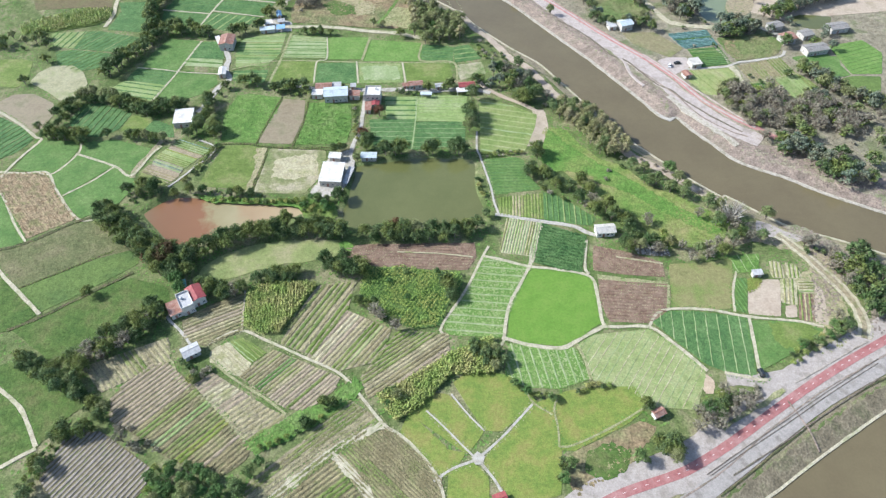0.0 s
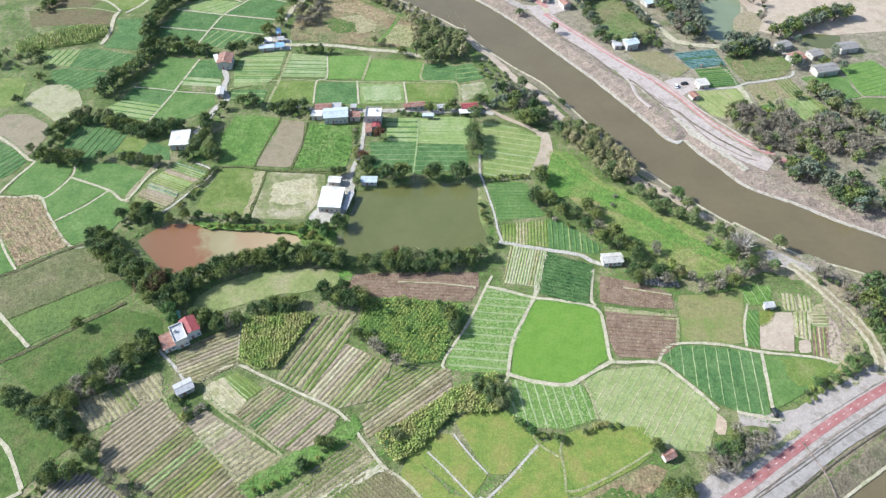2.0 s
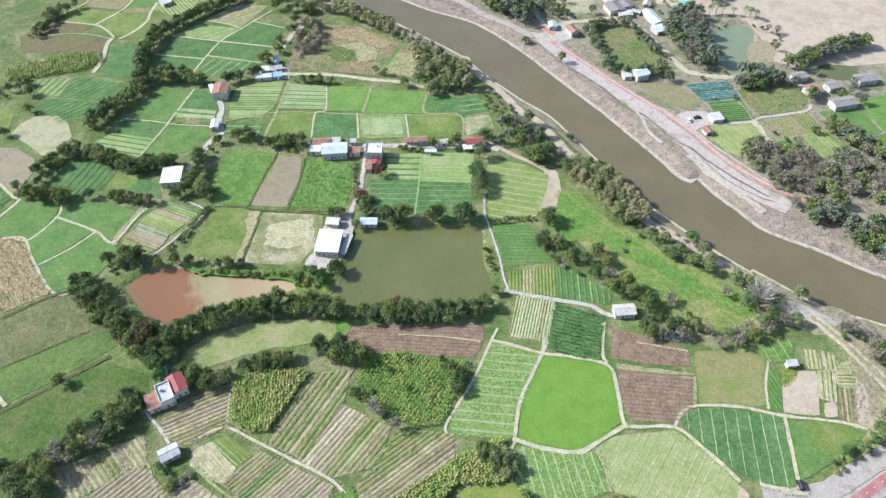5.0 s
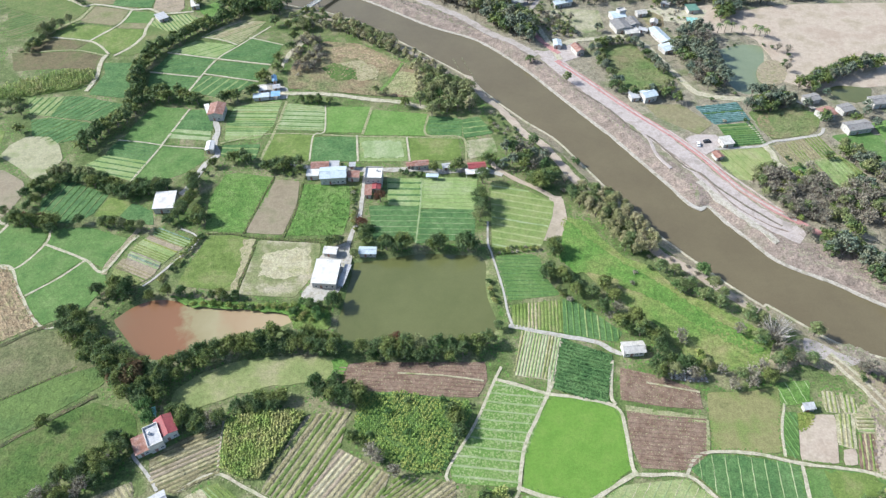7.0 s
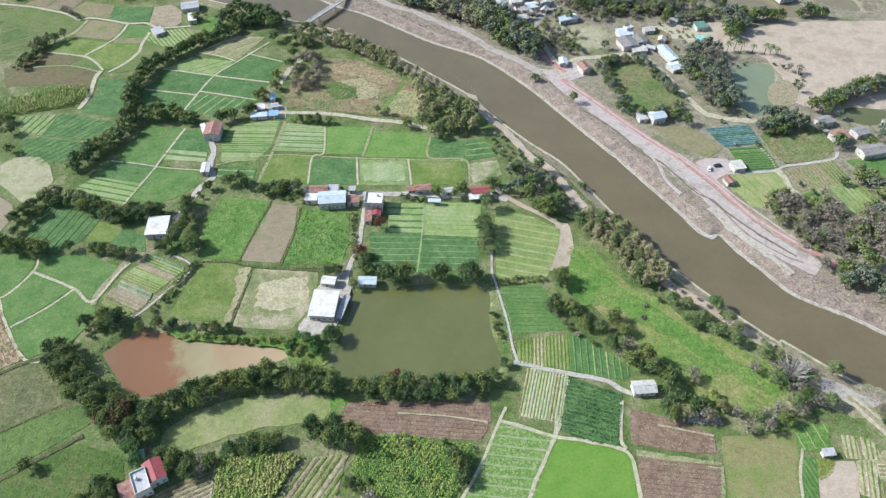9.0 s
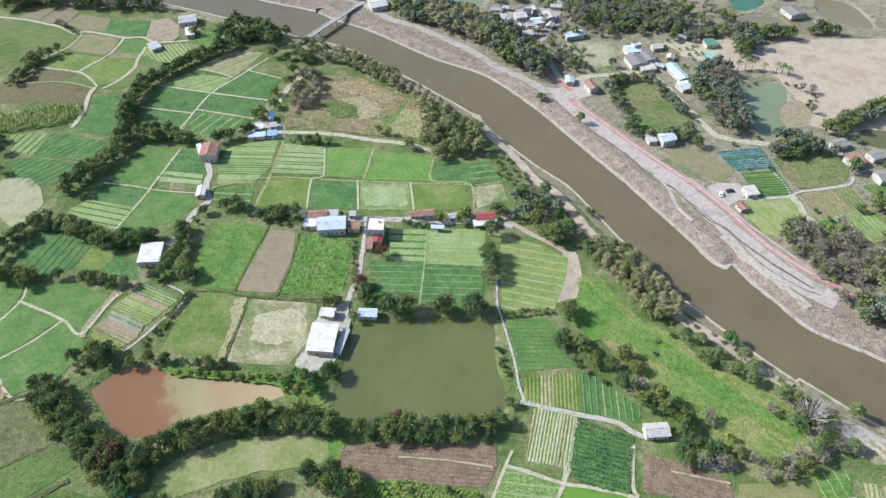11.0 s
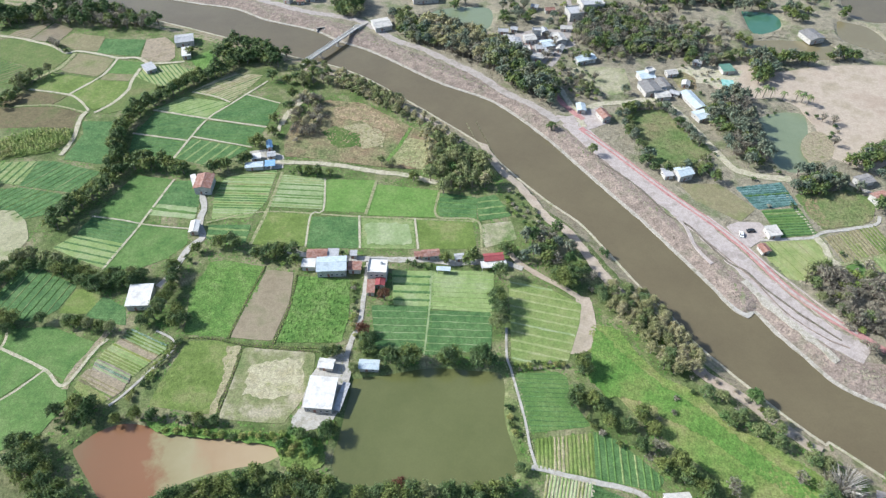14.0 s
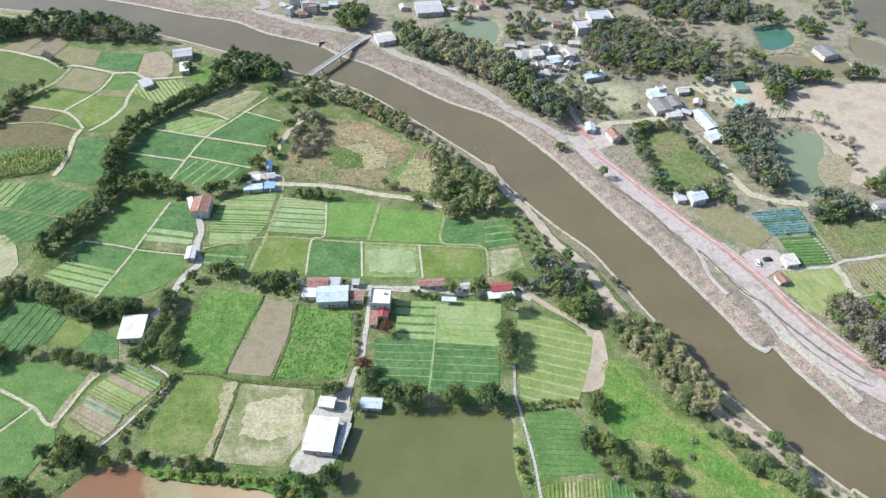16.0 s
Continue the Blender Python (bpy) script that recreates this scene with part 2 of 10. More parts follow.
M_MEADOW = surface("muted_meadow", [(0.06, 0.112, 0.024), (0.085, 0.138, 0.032), (0.125, 0.14, 0.05)], 0.06, 1.4, bump=0.6, fleck=0.3)
M_BEDS = surface("mixed_crop_beds", [(0.13, 0.185, 0.05), (0.2, 0.225, 0.08), (0.24, 0.21, 0.115)], 0.12, 2.2, bump=0.6, fleck=0.3)
M_OLIVEROW = surface("olive_crop_rows", [(0.11, 0.165, 0.045), (0.165, 0.21, 0.06), (0.21, 0.21, 0.09)], 0.08, 2.2, bump=0.6, fleck=0.35)
M_BROWNROW = surface("brown_harvested_rows", [(0.2, 0.175, 0.09), (0.25, 0.22, 0.12), (0.2, 0.21, 0.085)], 0.12, 2.2, bump=0.6, fleck=0.35)
M_RIVERMEADOW = surface("tan_green_meadow", [(0.125, 0.21, 0.045), (0.185, 0.23, 0.065), (0.26, 0.24, 0.105)], 0.05, 1.4, bump=0.6, fleck=0.3)
M_BERM = surface("pale_waterline_concrete", [(0.34, 0.31, 0.25), (0.42, 0.385, 0.32), (0.28, 0.26, 0.19)], 0.3, 2.0, bump=0.4, fleck=0.25)
# dark weeds on the far kerb; also colours the railing-and-shadow strips
M_WEEDS_RAILSHADE = surface("dark_weeds_and_rail_shadow", [(0.12, 0.1, 0.075), (0.18, 0.15, 0.12), (0.13, 0.13, 0.075)], 0.4, 2.0, bump=0.8, fleck=0.4)
M_WEEDY = surface("weedy_olive_grass", [(0.12, 0.175, 0.055), (0.165, 0.195, 0.075), (0.225, 0.205, 0.105)], 0.06, 1.4, bump=0.6, fleck=0.3)
M_BROWNMEADOW = surface("brown_fallow_grass", [(0.115, 0.1, 0.05), (0.15, 0.125, 0.065), (0.12, 0.13, 0.05)], 0.06, 1.6, bump=0.6, fleck=0.25)
M_DUNOLIVE = surface("dull_olive_crop", [(0.095, 0.14, 0.04), (0.125, 0.165, 0.05), (0.165, 0.17, 0.07)], 0.06, 2.0, bump=0.5, fleck=0.22)
M_BROWNPOND = water("muddy_pond_water", [(0.19, 0.16, 0.085), (0.215, 0.185, 0.1)], 0.12)
M_EMERALD = water("emerald_pond_water", [(0.06, 0.15, 0.095), (0.08, 0.17, 0.105)], 0.1)
M_DARKTEAL = surface("dark_green_sheet_metal", [(0.1, 0.2, 0.15), (0.13, 0.24, 0.18)], 0.5, 3.0, 0.55, 0.05, fleck=0.08)
# grey-green leaves for distant trees, with aerial haze mixed into the colour
M_LEAF_GUM_HAZE = foliage("haze_tinted_grey_green_foliage", [(0.1, 0.15, 0.105), (0.145, 0.19, 0.135), (0.19, 0.22, 0.15), (0.2, 0.2, 0.125)], spread=0.45)
M_LOWBANK = surface("brown_lower_bank", [(0.165, 0.14, 0.09), (0.225, 0.19, 0.125), (0.17, 0.165, 0.09)], 0.12, 1.2, bump=0.8, fleck=0.35)
M_OLDROOF = surface("weathered_grey_roof", [(0.2, 0.195, 0.185), (0.27, 0.26, 0.245), (0.17, 0.155, 0.14)], 0.6, 3.0, 0.75, 0.08, fleck=0.2)
M_CABBAGE = surface("grey_green_cabbage", [(0.1, 0.17, 0.105), (0.16, 0.235, 0.155), (0.25, 0.3, 0.225)], 0.5, 3.0, bump=0.6, fleck=0.4)
M_PALEROWS = surface("yellow_green_crop", [(0.15, 0.215, 0.06), (0.185, 0.24, 0.075), (0.225, 0.26, 0.095)], 0.1, 2.0, bump=0.5, fleck=0.2)
M_TANSOIL = surface("pinkish_tan_soil", [(0.26, 0.215, 0.15), (0.32, 0.265, 0.185), (0.235, 0.2, 0.125)], 0.15, 2.2, bump=0.7, fleck=0.25)
# furrow soil, its brown deepened to hold the shade between ridges
M_FURROW_SHADE = surface("dark_furrow_earth_and_shade", [(0.135, 0.12, 0.065), (0.175, 0.155, 0.085), (0.13, 0.14, 0.06)], 0.2, 2.0, bump=0.7, fleck=0.3)
M_TANFURROW = surface("pale_furrow_earth", [(0.22, 0.195, 0.12), (0.275, 0.24, 0.155), (0.2, 0.195, 0.1)], 0.2, 2.0, bump=0.7, fleck=0.3)
M_MEADOW_DUN = surface("dun_grazed_meadow", [(0.105, 0.125, 0.05), (0.14, 0.15, 0.065), (0.175, 0.165, 0.085)], 0.07, 1.4, bump=0.6, fleck=0.3)
M_MEADOW_FRESH = surface("fresh_grazed_meadow", [(0.085, 0.14, 0.04), (0.11, 0.165, 0.045), (0.125, 0.185, 0.05)], 0.06, 1.4, bump=0.6, fleck=0.25)
M_LEAF_FRESH = foliage("young_foliage", [(0.08, 0.165, 0.05), (0.12, 0.21, 0.065), (0.175, 0.24, 0.085)])
M_LEDGE = surface("stained_bank_concrete", [(0.27, 0.24, 0.195), (0.36, 0.325, 0.27), (0.22, 0.195, 0.15)], 0.25, 2.5, bump=0.3, fleck=0.2)
M_PADDY = surface("young_paddy", [(0.11, 0.205, 0.045), (0.135, 0.23, 0.055), (0.16, 0.245, 0.068)], 0.12, 2.0, bump=0.5, fleck=0.22)
M_PALEGREEN = surface("pale_green_crop", [(0.155, 0.225, 0.07), (0.2, 0.26, 0.095), (0.26, 0.285, 0.13)], 0.14, 2.0, bump=0.5, fleck=0.22)
M_LEAF = foliage("broadleaf_foliage", [(0.068, 0.122, 0.042), (0.1, 0.158, 0.054), (0.14, 0.195, 0.085), (0.14, 0.19, 0.055), (0.2, 0.235, 0.072)], thin=0.3, spread=0.5)
M_LEAF_OLIVE = foliage("olive_foliage", [(0.12, 0.195, 0.085), (0.18, 0.25, 0.105), (0.24, 0.29, 0.115), (0.28, 0.3, 0.14)], thin=0.36)
M_LEAF_GREY = foliage("dry_grey_foliage", [(0.22, 0.22, 0.16), (0.29, 0.275, 0.2), (0.35, 0.325, 0.24), (0.4, 0.37, 0.285)], thin=0.32)
M_LEAF_RED = foliage("russet_foliage", [(0.15, 0.07, 0.04), (0.17, 0.085, 0.05), (0.12, 0.09, 0.04)])
M_LEAF_BRIGHT = foliage("fresh_foliage", [(0.16, 0.265, 0.06), (0.2, 0.31, 0.068), (0.255, 0.335, 0.075), (0.31, 0.34, 0.09)])
M_CANE = foliage("cane_leaves", [(0.165, 0.25, 0.058), (0.23, 0.31, 0.074), (0.295, 0.345, 0.098), (0.335, 0.33, 0.12)])
M_BARK = surface("grey_bark", [(0.19, 0.16, 0.125), (0.26, 0.225, 0.18)], 1.0, 8.0, 0.95, 0.5)
M_DEADWOOD = surface("bleached_dead_wood", [(0.4, 0.37, 0.33), (0.5, 0.47, 0.42)], 1.0, 8.0, 0.9, 0.3)
M_WHITE = surface("white_painted_metal", [(0.6, 0.58, 0.535), (0.68, 0.66, 0.61), (0.52, 0.5, 0.455)], 0.3, 2.0, 0.5, 0.05, fleck=0.06)
M_WALL = surface("stained_plaster", [(0.42, 0.4, 0.365), (0.52, 0.5, 0.455), (0.33, 0.315, 0.28)], 0.5, 3.0, 0.85, 0.1, fleck=0.12)
M_REDROOF = surface("red_sheet_roof", [(0.27, 0.065, 0.07), (0.33, 0.085, 0.085), (0.24, 0.08, 0.075)], 0.5, 3.0, 0.6, 0.05, fleck=0.1)
M_RUST = surface("rusty_sheet_roof", [(0.25, 0.12, 0.085), (0.3, 0.17, 0.13), (0.36, 0.24, 0.2)], 0.6, 3.0, 0.75, 0.1, fleck=0.2)
M_GREYROOF = surface("grey_sheet_roof", [(0.36, 0.36, 0.36), (0.45, 0.45, 0.45), (0.3, 0.3, 0.29)], 0.5, 3.0, 0.6, 0.05, fleck=0.1)
M_BLUEROOF = surface("pale_blue_sheet_roof", [(0.42, 0.5, 0.53), (0.52, 0.58, 0.6), (0.38, 0.44, 0.46)], 0.4, 2.0, 0.5, 0.05, fleck=0.08)
M_BLUE = surface("blue_tarpaulin", [(0.2, 0.36, 0.53), (0.28, 0.44, 0.6)], 0.8, 3.0, 0.5, 0.1, fleck=0.1)
M_TEALROOF = surface("turquoise_sheet_roof", [(0.17, 0.39, 0.33), (0.23, 0.46, 0.4), (0.36, 0.5, 0.45)], 0.5, 3.0, 0.55, 0.05, fleck=0.08)
M_GLASS = surface("dark_window_glass", [(0.03, 0.035, 0.04), (0.05, 0.055, 0.06)], 1.0, 3.0, 0.08, 0, fleck=0.05, spec=0.6)
M_TRIM = surface("pale_trim", [(0.6, 0.6, 0.58), (0.7, 0.7, 0.67)], 1.0, 4.0, 0.6, 0.05, fleck=0.08)
M_STEEL = surface("painted_steel", [(0.5, 0.51, 0.5), (0.6, 0.6, 0.59)], 1.0, 4.0, 0.45, 0.05, fleck=0.08)
M_TYRE = surface("black_rubber", [(0.02, 0.02, 0.02), (0.03, 0.03, 0.03)], 2.0, 8.0, 0.9, 0.1)
M_CARDARK = surface("dark_car_paint", [(0.02, 0.025, 0.03), (0.03, 0.035, 0.04)], 1.0, 4.0, 0.25, 0, fleck=0.05, spec=0.6)
M_CARWHITE = surface("white_car_paint", [(0.75, 0.75, 0.74), (0.8, 0.8, 0.79)], 1.0, 4.0, 0.25, 0, fleck=0.03, spec=0.6)


# mesh helpers
def mesh_of(name, verts, faces, mats, smooth=False, slots=None):
    me = bpy.data.meshes.new(name)
    me.from_pydata([tuple(v) for v in verts], [], faces)
    for m in mats if isinstance(mats, (list, tuple)) else [mats]:
        me.materials.append(m)
    if slots is not None:
        me.polygons.foreach_set("material_index", slots)
    if smooth:
        me.polygons.foreach_set("use_smooth", [True] * len(me.polygons))
    me.update()
    return me


def part(name, me, parent, label="", at=(0, 0, 0), turn=0.0):
    ob = new(name, me)
    ob.parent = parent
    ob.location = at
    ob.rotation_euler.z = turn
    return tagged(ob, label)


def thing(name, x, y, z, turn, label, category, group="", kind=""):
    ob = new(name)
    ob.empty_display_size = 0.5
    ob.matrix_basis = pose(x, y, z, 0, 0, turn)
    return tagged(ob, label, category, group, kind)


def box_data(x0, x1, y0, y1, z0, z1, bevel=0.0):
    """A box with its top edges chamfered."""
    b = min(bevel, (x1 - x0) / 3, (y1 - y0) / 3, (z1 - z0) / 2)
    v = [(x0, y0, z0), (x1, y0, z0), (x1, y1, z0), (x0, y1, z0)]
    if b <= 0:
        v += [(x0, y0, z1), (x1, y0, z1), (x1, y1, z1), (x0, y1, z1)]
        f = [(3, 2, 1, 0), (4, 5, 6, 7), (0, 1, 5, 4), (1, 2, 6, 5), (2, 3, 7, 6), (3, 0, 4, 7)]
        return v, f
    v += [(x0, y0, z1 - b), (x1, y0, z1 - b), (x1, y1, z1 - b), (x0, y1, z1 - b)]
    v += [(x0 + b, y0 + b, z1), (x1 - b, y0 + b, z1), (x1 - b, y1 - b, z1), (x0 + b, y1 - b, z1)]
    f = [(3, 2, 1, 0), (8, 9, 10, 11)]
    for k in range(4):
        n = (k + 1) % 4
        f += [(k, n, 4 + n, 4 + k), (4 + k, 4 + n, 8 + n, 8 + k)]
    return v, f


def joined(*pieces):
    """Vertex and face lists of several pieces as one."""
    verts, faces = [], []
    for v, f in pieces:
        n = len(verts)
        verts += list(v)
        faces += [tuple(i + n for i in q) for q in f]
    return verts, faces


def smooth_line(points, step=2.0):
    """A Catmull-Rom line through the points."""
    p = [Vector((*q, 0)) for q in points]
    p = [2 * p[0] - p[1]] + p + [2 * p[-1] - p[-2]]
    out = []
    for k in range(1, len(p) - 2):
        a, b, c, e = p[k - 1:k + 3]
        n = max(1, int((c - b).length / step))
        for i in range(n):
            t = i / n
            out.append(0.5 * (2 * b + (c - a) * t + (2 * a - 5 * b + 4 * c - e) * t * t + (3 * b - a - 3 * c + e) * t ** 3))
    out.append(p[-2])
    return [(q.x, q.y) for q in out]


def bulk_mesh(name, verts, sizes, corners, mats, slots=None):
    """A large mesh straight from arrays: corner indices and the number of corners of each face."""
    me = bpy.data.meshes.new(name)
    me.vertices.add(len(verts))
    me.vertices.foreach_set("co", np.asarray(verts, np.float32).ravel())
    me.loops.add(len(corners))
    me.loops.foreach_set("vertex_index", np.asarray(corners, np.int32))
    me.polygons.add(len(sizes))
    starts = np.concatenate([[0], np.cumsum(sizes)[:-1]])
    me.polygons.foreach_set("loop_start", np.asarray(starts, np.int32))
    me.polygons.foreach_set("loop_total", np.asarray(sizes, np.int32))
    for m in mats:
        me.materials.append(m)
    if slots is not None:
        me.polygons.foreach_set("material_index", np.asarray(slots, np.int32))
    me.update(calc_edges=True)
    return me


def tufts(xs, ys, zs, size, height, rng, blades=3):
    """Low clumps of leaves, three bent blades each."""
    n = len(xs)
    verts, faces = [], 0
    for b in range(blades):
        a = rng.uniform(0, 6.283, n)
        s, h = size * rng.uniform(0.6, 1.3, n), height * rng.uniform(0.6, 1.3, n)
        ca, sa = np.cos(a), np.sin(a)
        quad = []
        for u, w, z in ((-0.2, -0.45, 0.1), (-0.15, 0.5, 0.1), (0.45, 0.38, 1.0), (0.7, -0.3, 0.7)):
            quad.append(np.stack([xs + s * (u * ca - w * sa), ys + s * (u * sa + w * ca), zs + h * z], -1))
        verts.append(np.stack(quad, 1).reshape(-1, 3))
    verts = np.concatenate(verts)
    return verts, np.full(len(verts) // 4, 4), np.arange(len(verts))


def inside_of(outline, xs, ys):
    hit = np.zeros(xs.shape, bool)
    for (ax, ay), (bx, by) in zip(outline, outline[1:] + outline[:1]):
        if ay != by:
            hit ^= ((ay > ys) != (by > ys)) & (xs < (bx - ax) * (ys - ay) / (by - ay) + ax)
    return hit


# water bodies: waterlines in plan
RIVER_FAR = [(-349.1, 612.5), (-304.4, 607.8), (-249.2, 595.4), (-197.6, 579.9), (-163.2, 571.8), (-138.7, 557.1), (-102.6, 543.7), (-82.9, 530), (-56.5, 515), (-15.5, 482.8), (18.6, 462.4), (45.1, 431.2), (62.9, 403.9), (78.9, 378.4), (90.7, 360.2), (101.2, 341.5), (113.2, 320.2), (119.6, 307.3), (125.4, 301.6), (129.7, 304.1), (135.8, 292.4), (143.8, 280), (150.8, 268.8), (159.5, 261.8), (173.3, 254.1), (188.3, 242.8), (212.8, 228.3)]
RIVER_NEAR = [(-333.7, 580.5), (-296.1, 575.3), (-245.3, 561.7), (-204.2, 548.2), (-158.3, 529.8), (-114.4, 509.6), (-86.2, 499.6), (-63.3, 486.6), (-38.6, 465.7), (-14.5, 443.7), (11, 418.9), (22.5, 400.6), (42.3, 374.9), (58.2, 357.7), (70.3, 336.3), (81.9, 314.8), (91.8, 299.6), (98.2, 286.6), (107.2, 274.6), (117, 262.5), (126.2, 251.4), (137.3, 240.1), (138.9, 241.3), (159.1, 222.9), (171.1, 216.2), (182.3, 211.5), (201.2, 201.9)]
CREEK_BANK = [(87.3, 75.4), (109.5, 89.8), (121.1, 96.8), (130.6, 102.9), (147.6, 113), (167, 124.1), (185.8, 134.6)]
POND = smooth_line([(-44.2, 262.7), (-30, 265.4), (-13.2, 268.9), (3.8, 268.2), (15.9, 266.1), (16, 249.8), (17.1, 241.2), (20.3, 227.7), (14.3, 221.2), (-11.7, 219.8), (-39.8, 219.1), (-47.5, 226.1), (-46.1, 238.9), (-45, 253.3), (-44.2, 262.7)], 3)
RED_POND = smooth_line([(-143.5, 229), (-136.5, 237), (-127.4, 240.6), (-116.3, 239.3), (-91.8, 235.9), (-70.1, 232.8), (-66.7, 229.5), (-71.3, 226.4), (-90.9, 221.8), (-105, 215.1), (-112.5, 210.4), (-124.6, 210.2), (-133.4, 218.3), (-143.5, 229)], 3)
TEAL_A = smooth_line([(174.3, 450.2), (190.5, 456.4), (202.6, 453.4), (197.5, 432.1), (190.9, 412.3), (185.9, 401.4), (172.5, 402.9), (170.3, 424.2), (174.3, 450.2)], 3)
TEAL_B = smooth_line([(201.8, 584.1), (224.1, 579.9), (223, 560.3), (202, 551.5), (201.8, 584.1)], 3)
TEAL_C = smooth_line([(-17.8, 574.9), (1, 579.8), (19.7, 577), (17.9, 550.5), (0.9, 545.5), (-17.2, 550.6), (-29, 561.9), (-17.8, 574.9)], 3)
BROWN_A = smooth_line([(190.9, 540.1), (222.2, 542.7), (250.4, 537), (241.8, 518), (215.6, 523.5), (189.7, 519.4), (190.9, 540.1)], 3)
BROWN_B = smooth_line([(267.1, 573.2), (286.9, 561.2), (288.7, 527.3), (261.1, 544.8), (267.1, 573.2)], 3)
BROWN_C = smooth_line([(300.8, 655.5), (351.3, 658.6), (317.4, 578.7), (278.6, 581.9), (300.8, 655.5)], 3)

near_line = smooth_line(RIVER_NEAR, 4)
far_line = smooth_line(RIVER_FAR, 4)
creek_line = smooth_line(CREEK_BANK, 4)
RIVER_LOOP = [(-900, 560)] + near_line + [(390, 190)] + creek_line[::-1] + [(60, -400), (700, -400), (700, 300)] + far_line[::-1] + [(-900, 640)]


def signed_distance(loop, xs, ys):
    """Metres from a closed line, negative inside it."""
    a = np.array(loop, float)
    b = np.roll(a, -1, 0)
    best = np.full(xs.shape, 1e9)
    inside = np.zeros(xs.shape, bool)
    for (ax, ay), (bx, by) in zip(a, b):
        dx, dy = bx - ax, by - ay
        t = np.clip(((xs - ax) * dx + (ys - ay) * dy) / (dx * dx + dy * dy + 1e-9), 0, 1)
        best = np.minimum(best, (xs - ax - t * dx) ** 2 + (ys - ay - t * dy) ** 2)
        if ay != by:
            inside ^= ((ay > ys) != (by > ys)) & (xs < (bx - ax) * (ys - ay) / (by - ay) + ax)
    return np.where(inside, -1, 1) * np.sqrt(best)


PONDS = [("fish_pond", POND, M_POND, "still olive-green fish pond fringed by trees"),
         ("silty_pond", RED_POND, M_REDPOND, "shallow pond with rust-red and sandy silt"),
         ("green_pond", TEAL_A, M_TEAL, "pale green pond beside the tan flat"),
         ("green_pond", TEAL_B, M_EMERALD, "small emerald pond among the trees"),
         ("green_pond", TEAL_C, M_TEAL, "small green pond beside the village"),
         ("brown_pond", BROWN_A, M_BROWNPOND, "long shallow brown pond"),
         ("brown_pond", BROWN_B, M_BROWNPOND, "brown pond beside an earth dyke"),
         ("brown_pond", BROWN_C, M_RIVER, "dark pond at the edge of the flats")]


def land_height(xs, ys):
    z = 0.25 * np.sin(xs * 0.021 + 1) * np.sin(ys * 0.017) * 0
    river = signed_distance(RIVER_LOOP, xs, ys)
    z = np.minimum(z, np.clip(-2.5 + 0.32 * river, -4.5, 0))
    for _, loop, _, _ in PONDS:
        z = np.minimum(z, np.clip(-0.9 + 0.34 * signed_distance(loop, xs, ys), -2.2, 0))
    return z


def spread(lo, hi, step, reach):
    core = list(np.arange(lo, hi + 0.1, step))
    grow, gap = [], step
    while not grow or grow[-1] < reach:
        gap *= 1.45
        grow.append((grow[-1] if grow else 0) + gap)
    return np.array([lo - g for g in grow[::-1]] + core + [hi + g for g in grow])


gx, gy = spread(-400, 420, 2.2, 3500), spread(60, 680, 2.2, 3500)
GX, GY = np.meshgrid(gx, gy)
GZ = land_height(GX, GY)
nx, ny = len(gx), len(gy)
idx = np.arange(nx * ny).reshape(ny, nx)
quads = np.stack([idx[:-1, :-1], idx[:-1, 1:], idx[1:, 1:], idx[1:, :-1]], -1).reshape(-1, 4)
ground_me = bpy.data.meshes.new("ground")
ground_me.from_pydata(np.stack([GX.ravel(), GY.ravel(), GZ.ravel()], -1).tolist(), [], quads.tolist())
ground_me.materials.append(M_GROUND)
ground_me.materials.append(M_DRYLAND)
beyond = [(-900, 640)] + far_line + [(700, 300), (700, 1500), (-900, 1500)]
mid_x = (GX[:-1, :-1] + GX[1:, 1:]).ravel() / 2
mid_y = (GY[:-1, :-1] + GY[1:, 1:]).ravel() / 2
ground_me.polygons.foreach_set("material_index", inside_of(beyond, mid_x, mid_y).astype(np.int32))
ground_me.polygons.foreach_set("use_smooth", [True] * len(ground_me.polygons))
ground = tagged(new("ground", ground_me), "rough green and dry grassland on flat ground", "ground", kind="structure")


def zat(x, y):
    """Height of the land, between the grid's corners."""
    i = int(np.clip(np.searchsorted(gx, x) - 1, 0, nx - 2))
    j = int(np.clip(np.searchsorted(gy, y) - 1, 0, ny - 2))
    u, v = (x - gx[i]) / (gx[i + 1] - gx[i]), (y - gy[j]) / (gy[j + 1] - gy[j])
    a = GZ[j, i] * (1 - u) + GZ[j, i + 1] * u
    b = GZ[j + 1, i] * (1 - u) + GZ[j + 1, i + 1] * u
    return float(a * (1 - v) + b * v)


def water_sheet(name, loop, level, mat, label, grow):
    c = Vector((sum(p[0] for p in loop) / len(loop), sum(p[1] for p in loop) / len(loop)))
    ring = []
    for x, y in loop:
        w = Vector((x, y)) - c
        w *= 1 + grow / max(w.length, 1)
        ring.append((w.x, w.y, 0))
    me = mesh_of(name, ring, [tuple(range(len(ring)))], mat)
    ob = new(name, me)
    ob.location = (c.x, c.y, level)
    if me.polygons[0].normal.z < 0:
        me.flip_normals()
    return tagged(ob, label, "water", kind="structure")


for pname, loop, mat, label in PONDS:
    water_sheet(pname, loop[:-1], -0.9, mat, label, 2.0)
river_me = mesh_of("river", [(-1500, -500, 0), (1200, -500, 0), (1200, 900, 0), (-1500, 900, 0)], [(0, 1, 2, 3)], M_RIVER)
river = tagged(new("river", river_me), "slow brown river between grassy and concrete banks", "river", kind="structure")
river.location.z = -2.5


